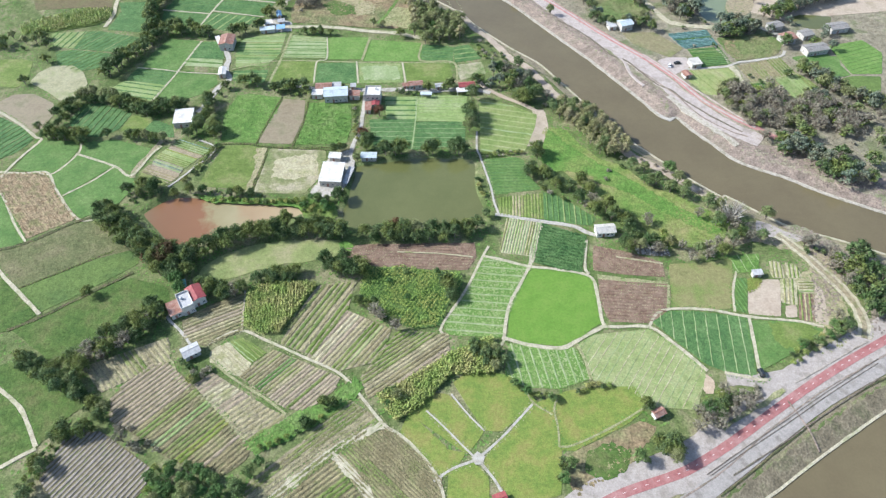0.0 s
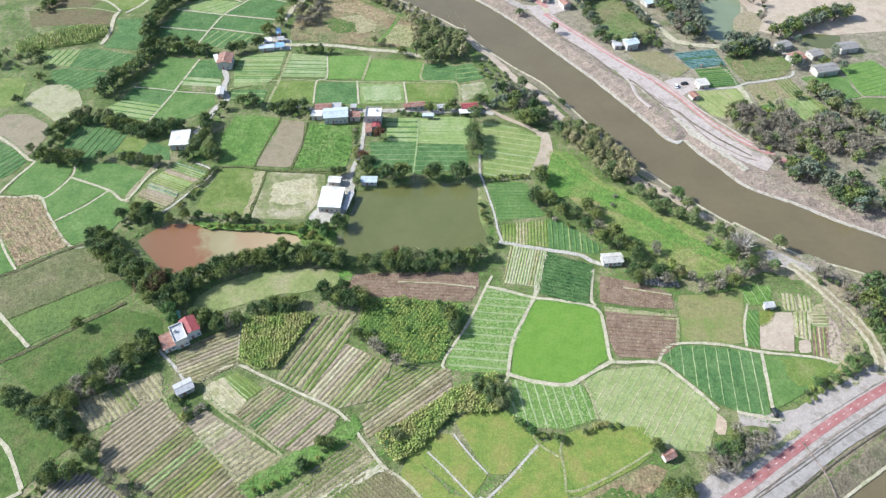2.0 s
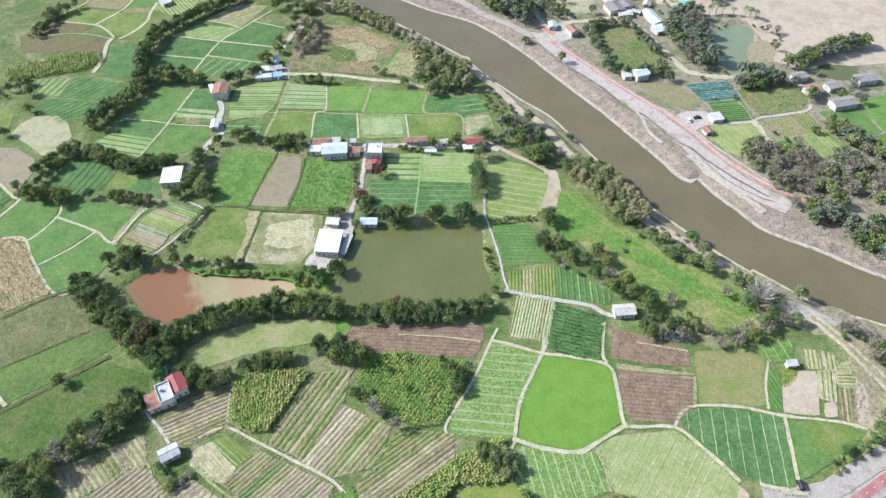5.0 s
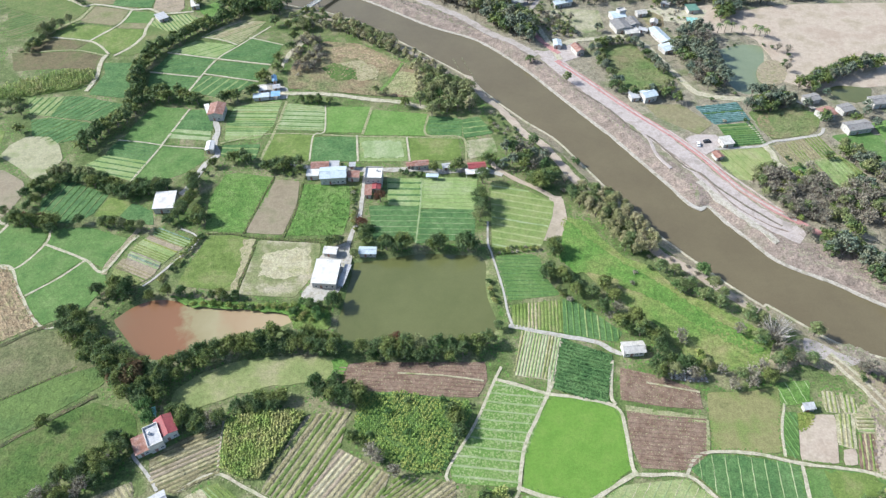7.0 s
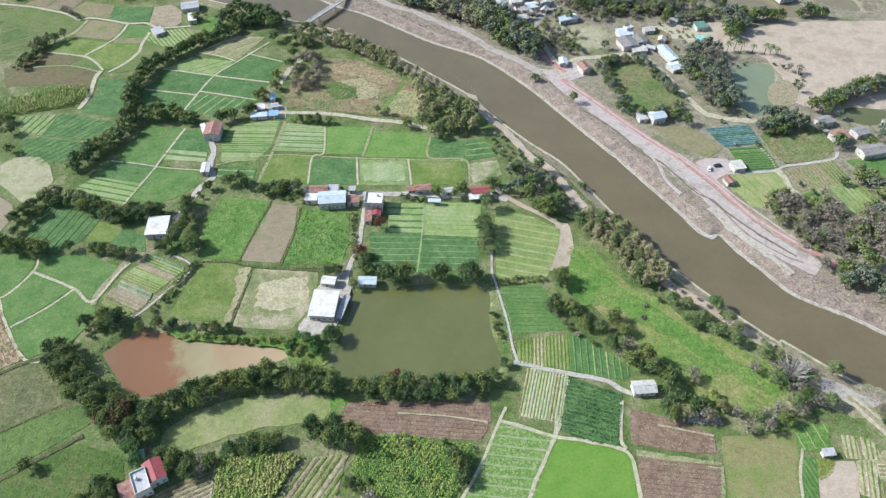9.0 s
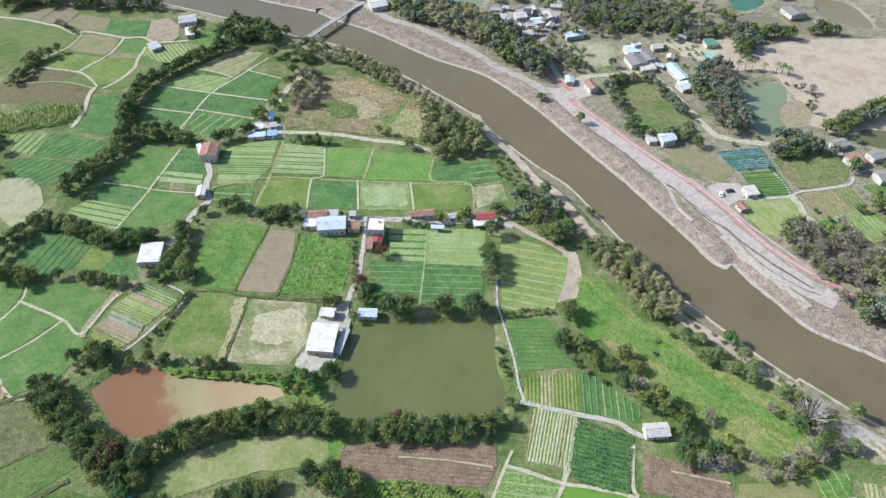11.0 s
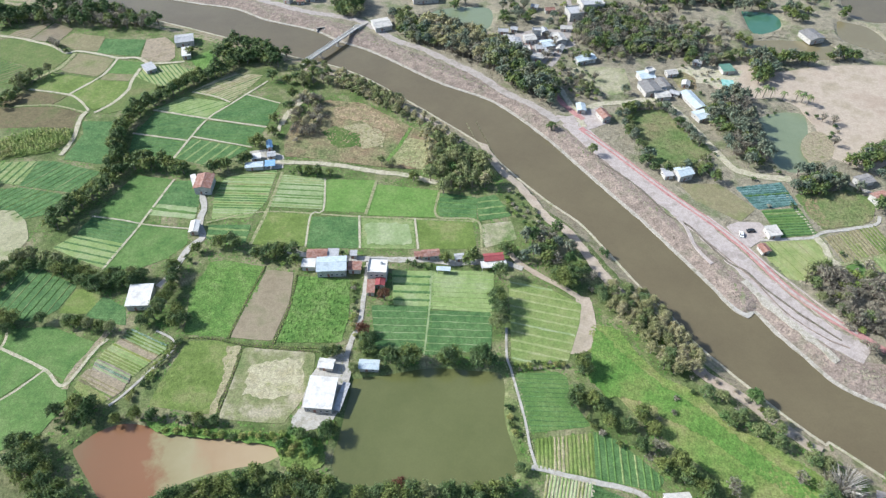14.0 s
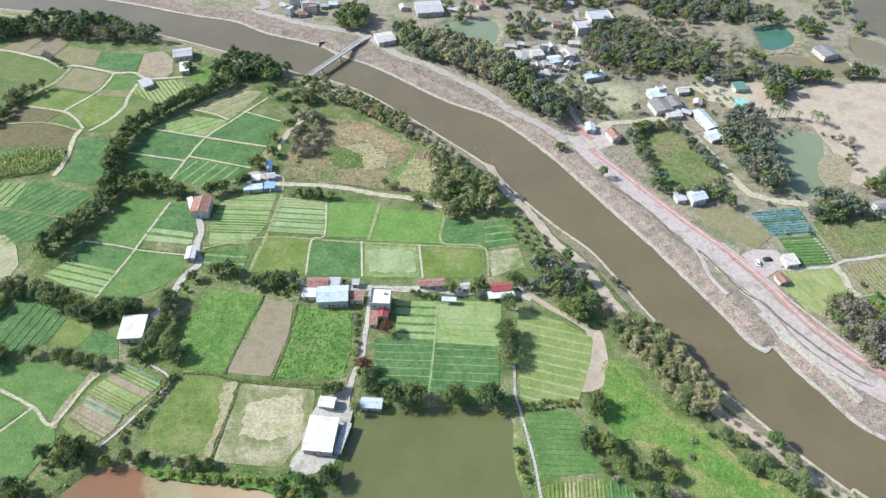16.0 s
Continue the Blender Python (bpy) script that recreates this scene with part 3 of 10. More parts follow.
# fields
def jagged(points, step=2.0, amount=0.22, seed=0):
    out, n = [], len(points)
    for k in range(n):
        a, b = Vector(points[k]), Vector(points[(k + 1) % n])
        m = max(1, int((b - a).length / step))
        for i in range(m):
            q = a.lerp(b, (i + (0.25 if i == 0 else 0)) / m)
            w = noise.noise_vector(Vector((q.x * 0.4, q.y * 0.4, seed)))
            out.append((q.x + w.x * amount, q.y + w.y * amount))
    return out


def scan_rows(points, angle, spacing, inset=0.5):
    """Straight runs across a plot, at an angle, clipped by its outline."""
    c, s = math.cos(radians(angle)), math.sin(radians(angle))
    turned = [(x * c + y * s, -x * s + y * c) for x, y in points]
    lo, hi = min(q[1] for q in turned), max(q[1] for q in turned)
    count = max(1, int((hi - lo - 2 * inset) / spacing))
    first = (lo + hi) / 2 - (count - 1) * spacing / 2
    runs = []
    for k in range(count):
        v = first + k * spacing
        cut = []
        for (ax, ay), (bx, by) in zip(turned, turned[1:] + turned[:1]):
            if (ay > v) != (by > v):
                cut.append(ax + (v - ay) / (by - ay) * (bx - ax))
        cut.sort()
        for u0, u1 in zip(cut[::2], cut[1::2]):
            if u1 - u0 > 2 * inset + 1:
                runs.append((u0 + inset, u1 - inset, v))
    return runs, c, s


FIELD_COUNT = [0]
OUTLINES = []
TILLED = []


def grown(points, by):
    """An outline moved outwards."""
    if sum(a[0] * b[1] - a[1] * b[0] for a, b in zip(points, points[1:] + points[:1])) < 0:
        points = points[::-1]
    out, n = [], len(points)
    for k in range(n):
        p, q, r = Vector(points[k - 1]), Vector(points[k]), Vector(points[(k + 1) % n])
        a, b = (q - p).normalized(), (r - q).normalized()
        m = Vector((a.y + b.y, -a.x - b.x))
        m = m.normalized() * min(by / max(0.5, (1 + a.dot(b)) / 2) ** 0.5, 2 * by) if m.length > 0.05 else Vector((0, 0))
        out.append((q.x + m.x, q.y + m.y))
    return out


def field(name, label, mat, points, rows=None, lift=0.12, tall=None, cover=None, log=True):
    """A plot of land as a low slab. rows: (angle, spacing, width, height, material) of ridges or strips that lie on it."""
    FIELD_COUNT[0] += 1
    k = FIELD_COUNT[0]
    points = grown(points, {"furrowed_field": 1.5, "crop_field": 0.9, "rice_field": 1.4, "ploughed_field": 1.0}.get(name, 0.6))
    if log:
        lift += (k % 9) * 0.008
        OUTLINES.append(list(points))
        if name in ("crop_field", "garden_plot", "furrowed_field", "rice_field", "ploughed_field", "mulched_field"):
            TILLED.append(list(points))
    cx, cy = sum(p[0] for p in points) / len(points), sum(p[1] for p in points) / len(points)
    local = [(x - cx, y - cy) for x, y in points]
    ring = jagged(local, 1.0, 1.5, k) if name in ("weed_patch", "dry_ground") else jagged(local, 2.0, 0.25, k)
    area = sum(a[0] * b[1] - a[1] * b[0] for a, b in zip(ring, ring[1:] + ring[:1]))
    if area < 0:
        ring.reverse()
    n = len(ring)
    verts = [(x, y, lift) for x, y in ring] + [(cx_, cy_, min(-0.15, lift - 0.2)) for cx_, cy_ in ring]
    faces = [tuple(range(n))] + [(i, n + i, n + (i + 1) % n, (i + 1) % n) for i in range(n)]
    ob = new(name, mesh_of(name, verts, faces, mat))
    ob.location = (cx, cy, 0)
    tagged(ob, label, "field", kind="structure")
    rng = random.Random(k)
    if rows:
        angle, spacing, width, height, rmat = rows
        runs, c, s = scan_rows(local, angle, spacing, 0.25)
        v, f, slots = [], [], []
        choice = list(rmat) if isinstance(rmat, (list, tuple)) else [rmat]
        clumpy = name == "garden_plot"
        ridged = name == "furrowed_field"
        tuft_x, tuft_y, tuft_slot = [], [], []
        for u0, u1, w in runs if ridged else ():
            zone = (w - runs[0][2]) / max(runs[-1][2] - runs[0][2], 1) * len(choice)
            slot = min(len(choice) - 1, max(0, int(zone + 0.9 * noise.noise(Vector((w * 0.6, k, 0))))))
            m = max(2, int((u1 - u0) / 1.5))
            base = len(v)
            bend = rng.uniform(-0.08, 0.08)
            for i in range(m + 1):
                u = u0 + (u1 - u0) * i / m
                ww = spacing * rng.uniform(0.32, 0.42)
                hh = 0.75 * height * rng.uniform(0.8, 1.2)
                off = w + bend + 0.12 * noise.noise(Vector((u * 0.15, w * 2, k)))
                for dv, dz in ((-ww, 0.0), (-ww * 0.6, hh * 0.75), (ww * 0.05, hh), (ww * 0.6, hh * 0.75), (ww, 0.0)):
                    x, y = u, off + dv
                    v.append((x * c - y * s, x * s + y * c, lift - 0.02 + dz))
                if i:
                    q = base + 5 * (i - 1)
                    f += [(q + a, q + 5 + a, q + 6 + a, q + 1 + a) for a in range(4)]
                    slots += [slot] * 4
            leafy = width if choice[slot] not in (M_TANSOIL, M_PALESTRAW) else 0.25 * width
            for _ in range(int((u1 - u0) * 3.2 * leafy)):
                u = rng.uniform(u0, u1)
                if noise.noise(Vector((u * 0.11, w * 0.14, k + 0.5))) < -0.18:
                    continue
                y = w + rng.gauss(0, 0.13) * spacing
                tuft_x.append(u * c - y * s)
                tuft_y.append(u * s + y * c)
                tuft_slot.append(slot)
        if tuft_x:
            nr = np.random.RandomState(k)
            tm = bulk_mesh("row_plants", *tufts(np.array(tuft_x), np.array(tuft_y), np.full(len(tuft_x), lift + height * 0.5), 0.5, 0.18, nr), choice, np.tile(tuft_slot, 3))
            part("row_plants", tm, ob, "tufts of leaves along the ridges")["kind"] = "stuff"
        for u0, u1, w in () if ridged else runs:
            slot = rng.randrange(len(choice))
            m = max(2, int((u1 - u0) / (1.1 if clumpy else 2.2)))
            base = len(v)
            for i in range(m + 1):
                u = u0 + (u1 - u0) * i / m
                ww = width * (rng.uniform(0.26, 0.66) if clumpy else rng.uniform(0.34, 0.6))
                off = w + (rng.uniform(-0.025, 0.025) * spacing if width > 0.7 else rng.uniform(-0.13, 0.13) + 0.1 * noise.noise(Vector((u * 0.12, w * 3, k))))
                if width <= 0.7 and not clumpy:
                    ww = width * rng.uniform(0.18, 0.66)
                hh = height * rng.uniform(0.75, 1.2)
                for dv, dz in ((-ww, 0.0), (-ww * 0.55, hh), (ww * 0.55, hh), (ww, 0.0)):
                    x, y = u, off + dv
                    v.append((x * c - y * s, x * s + y * c, lift - 0.02 + dz))
                if i:
                    q = base + 4 * (i - 1)
                    f += [(q, q + 4, q + 5, q + 1), (q + 1, q + 5, q + 6, q + 2), (q + 2, q + 6, q + 7, q + 3)]
                    slots += [slot] * 3
        if f:
            me = mesh_of("crop_rows", v, f, choice, slots=slots)
            part("crop_rows", me, ob, kind_label(choice[0]))["kind"] = "stuff"
    if cover:
        per, size, height, cmat = cover
        nr = np.random.RandomState(k)
        lx, hx = min(p[0] for p in local), max(p[0] for p in local)
        ly, hy = min(p[1] for p in local), max(p[1] for p in local)
        n = int((hx - lx) * (hy - ly) * per)
        xs, ys = nr.uniform(lx, hx, n), nr.uniform(ly, hy, n)
        keep = inside_of(local, xs, ys)
        xs, ys = xs[keep], ys[keep]
        me = bulk_mesh("leaf_cover", *tufts(xs, ys, np.full(len(xs), lift), size, height, nr), [cmat])
        part("leaf_cover", me, ob, "low tufts of leaves")["kind"] = "stuff"
    if tall:
        angle, spacing, height, tmat = tall
        runs, c, s = scan_rows(local, angle, spacing)
        v, f = [], []
        for u0, u1, w in runs:
            u = u0
            while u < u1:
                x0, y0 = u + rng.uniform(-0.2, 0.2), w + rng.uniform(-0.14, 0.14) * spacing
                h = height * rng.uniform(0.65, 1.15)
                for b in range(13):
                    a = rng.uniform(0, 6.283)
                    r, z0 = h * rng.uniform(0.25, 0.45), h * rng.uniform(0.3, 0.85)
                    ca, sa, wd = math.cos(a), math.sin(a), 0.1 * h
                    q = len(v)
                    for px, py, pz in ((0, -wd / 2, z0), (0, wd / 2, z0), (r * 0.8, wd, z0 + 0.22 * h), (r * 0.8, -wd, z0 + 0.22 * h), (r * 1.5, 0, z0 + 0.08 * h)):
                        gx_, gy_ = x0 + px * ca - py * sa, y0 + px * sa + py * ca
                        v.append((gx_ * c - gy_ * s, gx_ * s + gy_ * c, lift + pz))
                    f += [(q, q + 1, q + 2, q + 3), (q + 3, q + 2, q + 4)]
                u += spacing * rng.uniform(0.7, 1.1)
        me = mesh_of("tall_crop", v, f, tmat)
        part("tall_crop", me, ob, "dense leafy tall crop")["kind"] = "stuff"
    return ob


def kind_label(m):
    return "rows of " + m.name.replace("_", " ")


ROUTES = []


def ribbon(name, label, mat, points, width, lift=0.2, category="path", wobble=0.2, fixed=None, step=1.6, drop=0.5):
    """A strip along a smooth line, with sides that go into the ground."""
    width *= {"concrete_path": 0.66, "lane": 0.95, "foot_path": 0.8, "field_bund": 0.75}.get(name, 1.0)
    line = smooth_line(points, step)
    ROUTES.append((line, width, name))
    lift += 0.006 * (len(ROUTES) % 14)
    k = len(line) + int(abs(points[0][0]) * 7)
    cx, cy = line[len(line) // 2]
    v, f = [], []
    for i, (x, y) in enumerate(line):
        a, b = Vector(line[max(i - 1, 0)]), Vector(line[min(i + 1, len(line) - 1)])
        t = (b - a).normalized()
        nrm = Vector((-t.y, t.x))
        w0 = width / 2 * (1 + wobble * noise.noise(Vector((x * 0.22, y * 0.22, k))) * 2)
        w1 = width / 2 * (1 + wobble * noise.noise(Vector((x * 0.22, y * 0.22, k + 9))) * 2)
        for off, dz in ((w0, -drop), (w0, 0), (-w1, 0), (-w1, -drop)):
            px, py = x + nrm.x * off, y + nrm.y * off
            z = (fixed if fixed is not None else max(zat(px, py), zat(x, y))) + lift
            v.append((px - cx, py - cy, z + dz))
        if i:
            q = 4 * (i - 1)
            f += [(q + 1, q + 2, q + 6, q + 5), (q, q + 1, q + 5, q + 4), (q + 2, q + 3, q + 7, q + 6)]
    f += [(0, 1, 2, 3), (len(v) - 1, len(v) - 2, len(v) - 3, len(v) - 4)]
    me = mesh_of(name, v, f, mat)
    if me.polygons[0].normal.z < 0:
        me.flip_normals()
    ob = new(name, me)
    ob.location = (cx, cy, 0)
    return tagged(ob, label, category, kind="structure")


def blanket(name, label, mat, one, other, lift=0.06, across=5, category="bank"):
    """A strip of land cover between two lines, laid over the slope."""
    a, b = smooth_line(one, 3.0), smooth_line(other, 3.0)
    n = max(len(a), len(b))

    def even(line):
        p = np.array(line)
        d = np.concatenate([[0], np.cumsum(np.hypot(*np.diff(p, axis=0).T))])
        t = np.linspace(0, d[-1], n)
        return np.stack([np.interp(t, d, p[:, 0]), np.interp(t, d, p[:, 1])], -1)
    a, b = even(a), even(b)
    v, f = [], []
    for i in range(n):
        for j in range(across + 1):
            t = j / across
            if 0 < j < across:
                t += 0.05 * noise.noise(Vector((i * 0.5, j, 3)))
            x, y = a[i] * (1 - t) + b[i] * t
            if j in (0, across):
                w = noise.noise_vector(Vector((x * 0.25, y * 0.25, j)))
                x, y = x + w.x * 0.7, y + w.y * 0.7
            v.append((x, y, zat(x, y) + lift))
        if i:
            q = (across + 1) * (i - 1)
            f += [(q + j, q + j + 1, q + across + 2 + j, q + across + 1 + j) for j in range(across)]
    me = mesh_of(name, v, f, mat)
    if me.polygons[0].normal.z < 0:
        me.flip_normals()
    return tagged(new(name, me), label, category, kind="structure")


# dry land across the river and bare banks
blanket("far_bank", "brown scrubby slope of the far river bank", M_BANK, RIVER_FAR, [(-354.4, 625.9), (-309, 621), (-253.5, 609.9), (-200.1, 590.8), (-165.2, 582.5), (-136.5, 574), (-104.6, 558.6), (-68.8, 541.1), (-42, 519.9), (-16, 503.1), (19.1, 480.8), (46.3, 449), (64.9, 423.2), (82, 400.3), (95.9, 380.6), (108, 351.1), (122, 330.5), (130.1, 317.8), (138, 301.8), (146.7, 290.8), (155.3, 282.9), (164.8, 277.1), (175.7, 275.7), (195.6, 265), (221.2, 250.3)], across=7)
blanket("near_bank", "tan grassy slope of the near river bank", M_SHORE, RIVER_NEAR, [(-325, 564.8), (-288, 558.8), (-239.1, 546.8), (-198.8, 532.9), (-154.4, 516.2), (-111.9, 498.1), (-84.3, 488), (-62.1, 476.7), (-37.9, 456.1), (-14.3, 434.1), (8.6, 411), (20, 393.1), (39.4, 367.3), (53.5, 352.6), (65.6, 331.7), (77.2, 310.6), (86.9, 295.2), (94.6, 281.3), (102.9, 269.9), (112, 258.9), (121.1, 247.8), (132.2, 236.7), (132.8, 235.3), (154.4, 216.9), (165.9, 209.6), (175.8, 204), (196.4, 193.8)], across=4)
blanket("lower_bank", "brown scrubby slope of the lower channel", M_LOWBANK, CREEK_BANK, [(75.1, 79.5), (93.3, 90.9), (106.2, 99.2), (120, 108.4), (134.3, 117.6), (152.8, 128.8), (172, 138.3), (190.7, 147.7)], across=6)
# fields round the bright rice plot
field("rice_field", "bright green rice paddy with worn footpaths round it", M_RICE, [(38.3, 192.4), (50.3, 191.6), (63.5, 187.9), (65.1, 180.4), (64.2, 169.3), (64.6, 164.8), (59.7, 161.6), (53.9, 156), (48.9, 153.3), (41.3, 154.2), (27.3, 156.2), (29, 168.6), (35, 184.9)])
field("crop_field", "light green vegetable plot with pale rows", M_PADDY, [(19.1, 199.9), (37.4, 193.9), (34.3, 186.6), (26.6, 168.2), (23.8, 157.5), (2, 158.8), (1.1, 163.9), (10, 180.4)], rows=(-5.7, 3.9, 0.9, 0.14, M_PALE), cover=(1.4, 0.55, 0.1, M_SOFTPALE))
field("crop_field", "green vegetable plot with thin pale furrows", M_PADDY, [(27.1, 153), (41, 150.8), (52.4, 150.7), (56.2, 137.7), (43.6, 133.6), (31.9, 134.5), (24.6, 139.3)], rows=(-79.4, 3.4, 0.8, 0.12, M_PALE), cover=(1.1, 0.55, 0.1, M_SOFTPALE))
field("crop_field", "pale green plot with slanting light furrows", M_YELLOWPALE, [(55.3, 152.8), (61.8, 156.9), (84, 159.3), (91.8, 152.6), (101.7, 140.1), (94.3, 124.4), (79.9, 125.7), (69.9, 133.6), (58.3, 137.4)], rows=(-125.2, 2.9, 0.4, 0.12, (M_PALE, M_PALESTRAW)), cover=(0.7, 0.5, 0.08, M_SOFTPALE))
field("crop_field", "dark green vegetable plot with white furrows", M_DARK, [(87.3, 164.2), (91.9, 168.5), (101.9, 168.8), (126, 165.3), (121, 139), (109.9, 140.8), (103.7, 144.3), (93.1, 157)], rows=(-97.8, 4.6, 0.4, 0.15, M_PALE))
field("crop_field", "green plot turning brown along one side", M_GREEN, [(128, 163.6), (145.9, 162.5), (154.9, 159.4), (146.2, 152.6), (124.7, 141.4)])
field("ploughed_field", "bare ploughed plot of red-brown soil", M_SOIL, [(69.2, 205.5), (83.9, 201.4), (96.6, 195.5), (96.3, 188.9), (81.8, 190.1), (67.3, 192.8)], rows=(-18.1, 1.6, 0.7, 0.18, M_SOIL), cover=(0.9, 0.34, 0.12, M_STRAW))
field("ploughed_field", "bare ploughed plot of dark brown soil", M_SOIL, [(68.7, 186.7), (77.8, 185.6), (96.2, 182.9), (92.9, 169.5), (85, 164.3), (69.7, 165.2), (67.4, 174.3)], rows=(-5, 1.8, 0.8, 0.2, M_SOIL), cover=(0.9, 0.34, 0.12, M_STRAW))
field("fallow_field", "olive-brown fallow plot", surface("olive_fallow", [(0.17, 0.17, 0.07), (0.22, 0.21, 0.09), (0.16, 0.2, 0.06)], 0.07, 2.0, fleck=0.2), [(101.1, 194.8), (115, 195.1), (128.6, 197.7), (121.7, 171.3), (111.8, 170.3), (96.7, 171.4)])
field("garden_plot", "green vegetable bed beside a footpath", M_GREEN, [(127.9, 186.6), (132.2, 186.5), (126.6, 168.3), (122.7, 170.6)], rows=(-75, 1.7, 0.6, 0.25, (M_DARK, M_GREEN)))
field("garden_plot", "small bed of yellow-green plants", M_YELLOW, [(133.2, 186.5), (138.8, 186.5), (135, 180.8), (131, 179.3)], cover=(2.0, 0.6, 0.3, M_YELLOW))
field("garden_plot", "bare pale soil plot", M_SAND, [(131.4, 179.3), (135.4, 180.4), (139, 185.6), (146, 185.5), (140.1, 166.8), (127.9, 168)])
field("garden_plot", "olive vegetable beds in pale soil", M_PALESTRAW, [(147.4, 186.1), (153.4, 185.8), (149, 172.2), (143.6, 174.2)], rows=(-106.4, 1.7, 0.9, 0.2, (M_BEDS, M_OLIVEROW, M_BEDS, M_STRAW)))
field("garden_plot", "small pale seed bed", M_SAND, [(144.8, 171.6), (148.5, 171.6), (146.6, 166.2), (142.9, 166.2)])
field("garden_plot", "bed of dark soil turning to olive growth", M_SOIL, [(152.8, 177.7), (157.6, 177.6), (153.2, 163.9), (147.8, 164.5)], rows=(-106.4, 1.7, 0.9, 0.2, (M_BEDS, M_OLIVEROW, M_BEDS, M_STRAW)))
field("garden_plot", "short striped vegetable beds", M_PALESTRAW, [(154.5, 184.9), (160, 184.2), (158, 178.8), (152.8, 179.5)], rows=(0, 1.6, 1.0, 0.25, (M_DARK, M_SOFTPALE, M_BEDS)))
field("garden_plot", "long strip of bare pale earth", M_SAND, [(160.9, 182.1), (162.4, 179.1), (158.4, 162), (154.1, 163.4)])
field("garden_plot", "grassy bed edged by pale lines", M_LAWN, [(129.7, 199.6), (141.9, 200.8), (138.4, 191.5), (128.4, 190.6)], rows=(-80, 4.0, 0.4, 0.1, M_PALE))
field("garden_plot", "narrow green bed between pale paths", M_PALESTRAW, [(145.9, 196.2), (150, 195.2), (148.5, 187.1), (144, 187.7)], rows=(-102.8, 1.7, 0.9, 0.2, (M_BEDS, M_OLIVEROW, M_BEDS, M_STRAW)))
field("garden_plot", "narrow leafy bed between pale paths", M_PALESTRAW, [(152.6, 195.5), (156.2, 193), (156, 187), (150.7, 187.4)], rows=(-102.8, 1.7, 0.9, 0.2, (M_BEDS, M_OLIVEROW, M_BEDS, M_STRAW)))
field("rice_field", "yellow-green ripening rice plot", M_YELLOW, [(5.3, 135.7), (11.6, 140.7), (23.4, 137.9), (27.5, 133.9), (33.6, 127.3), (20.6, 116.5), (15.3, 117.1)])
field("rice_field", "yellow-green ripening rice plot", M_YELLOW, [(-11.6, 123.2), (-8.1, 126.3), (-2.4, 130.3), (1.8, 129.1), (13.3, 115.6), (8.1, 108.3)])
field("rice_field", "yellow-green rice plot beside white concrete paths", M_YELLOW, [(23.5, 113.5), (34.4, 124.8), (40, 121.3), (41, 109.2), (38.8, 92.5), (24.3, 91), (14.7, 103.6), (21.7, 111.5)])
field("rice_field", "large yellow-green ripening rice plot", M_YELLOW, [(34.9, 125.7), (40, 127.6), (42.9, 128.2), (47.6, 130.8), (60.9, 132), (72.6, 132.3), (74.6, 125), (67.2, 119.2), (46.2, 108.9), (41.6, 109.5), (40.4, 121.3)])
field("rice_field", "small yellow-green rice plot", M_YELLOW, [(3, 100.9), (10, 102.3), (14.4, 97.4), (14, 89), (2.1, 89.1)])
field("rice_field", "yellow-green rice plot", M_YELLOW, [(-12.6, 121.6), (-0.4, 108.7), (-0.4, 106.9), (6.4, 106.5), (1.5, 100.2), (-0.5, 99.5), (-7.8, 106.6), (-14.6, 115.5)])
field("fallow_field", "overgrown brown fallow plot", M_FALLOW, [(45.1, 106), (72.8, 118.7), (77.9, 116.4), (63.9, 101.2), (45.2, 91.8), (43.4, 97.9)], cover=(0.3, 1.1, 0.2, M_FALLOW))

# furrowed plots below the red-roofed house
field("pasture", "fresh green meadow between ditches", M_MEADOW_FRESH, [(-183.3, 183.1), (-156.2, 199.5), (-140.6, 205.7), (-136.5, 197.5), (-153.6, 182.9), (-169.8, 171.2)], cover=(0.5, 0.9, 0.12, M_MEADOW_FRESH))
field("pasture", "dull green meadow beside a path", M_MEADOW, [(-210.4, 202.2), (-195.1, 192.7), (-170.4, 170.4), (-178.4, 162), (-191.1, 159.6)], cover=(0.5, 0.9, 0.12, M_MEADOW))
field("pasture", "rough grass meadow with bare patches", M_MEADOW, [(-177, 161.6), (-167.4, 167.7), (-151.4, 180.4), (-136.6, 188.7), (-120, 183.1), (-116.6, 175.6), (-136.3, 159.8), (-156.7, 147.8)], cover=(0.5, 0.9, 0.12, M_MEADOW))
field("pasture", "green meadow", M_MEADOW, [(-176.4, 143.8), (-167.6, 147.2), (-143.9, 140.1), (-133.9, 129.1), (-140.6, 122.8), (-147.4, 111.1), (-155.6, 122.5), (-169.8, 135.2)], cover=(0.5, 0.9, 0.12, M_MEADOW))
field("pasture", "green meadow", M_MEADOW, [(-180.3, 135.6), (-169.8, 133.5), (-157.5, 123.8), (-147.4, 109.7), (-163.7, 99.2)], cover=(0.5, 0.9, 0.12, M_MEADOW))
field("pasture", "dun grazed meadow", M_MEADOW_DUN, [(-205.9, 203.7), (-192.5, 208.9), (-172.8, 222), (-160.1, 224.4), (-153.2, 216.9), (-141.1, 206.2), (-156.6, 200.6), (-184, 184), (-190.1, 188.7), (-210.4, 202.2)], cover=(0.5, 0.9, 0.12, M_MEADOW_DUN))
field("mulched_field", "plot under grey mulch film in ridges", M_FURROW_SHADE, [(-137.6, 114.5), (-126.4, 115.9), (-103.6, 101.6), (-104.6, 93.9), (-111.4, 85.6), (-128.1, 85.7), (-140.9, 97.9)], rows=(58, 1.7, 1.15, 0.22, surface("grey_film", [(0.2, 0.175, 0.145), (0.26, 0.23, 0.195)], 0.3, 3.0, 0.5, 0.2, fleck=0.2)))
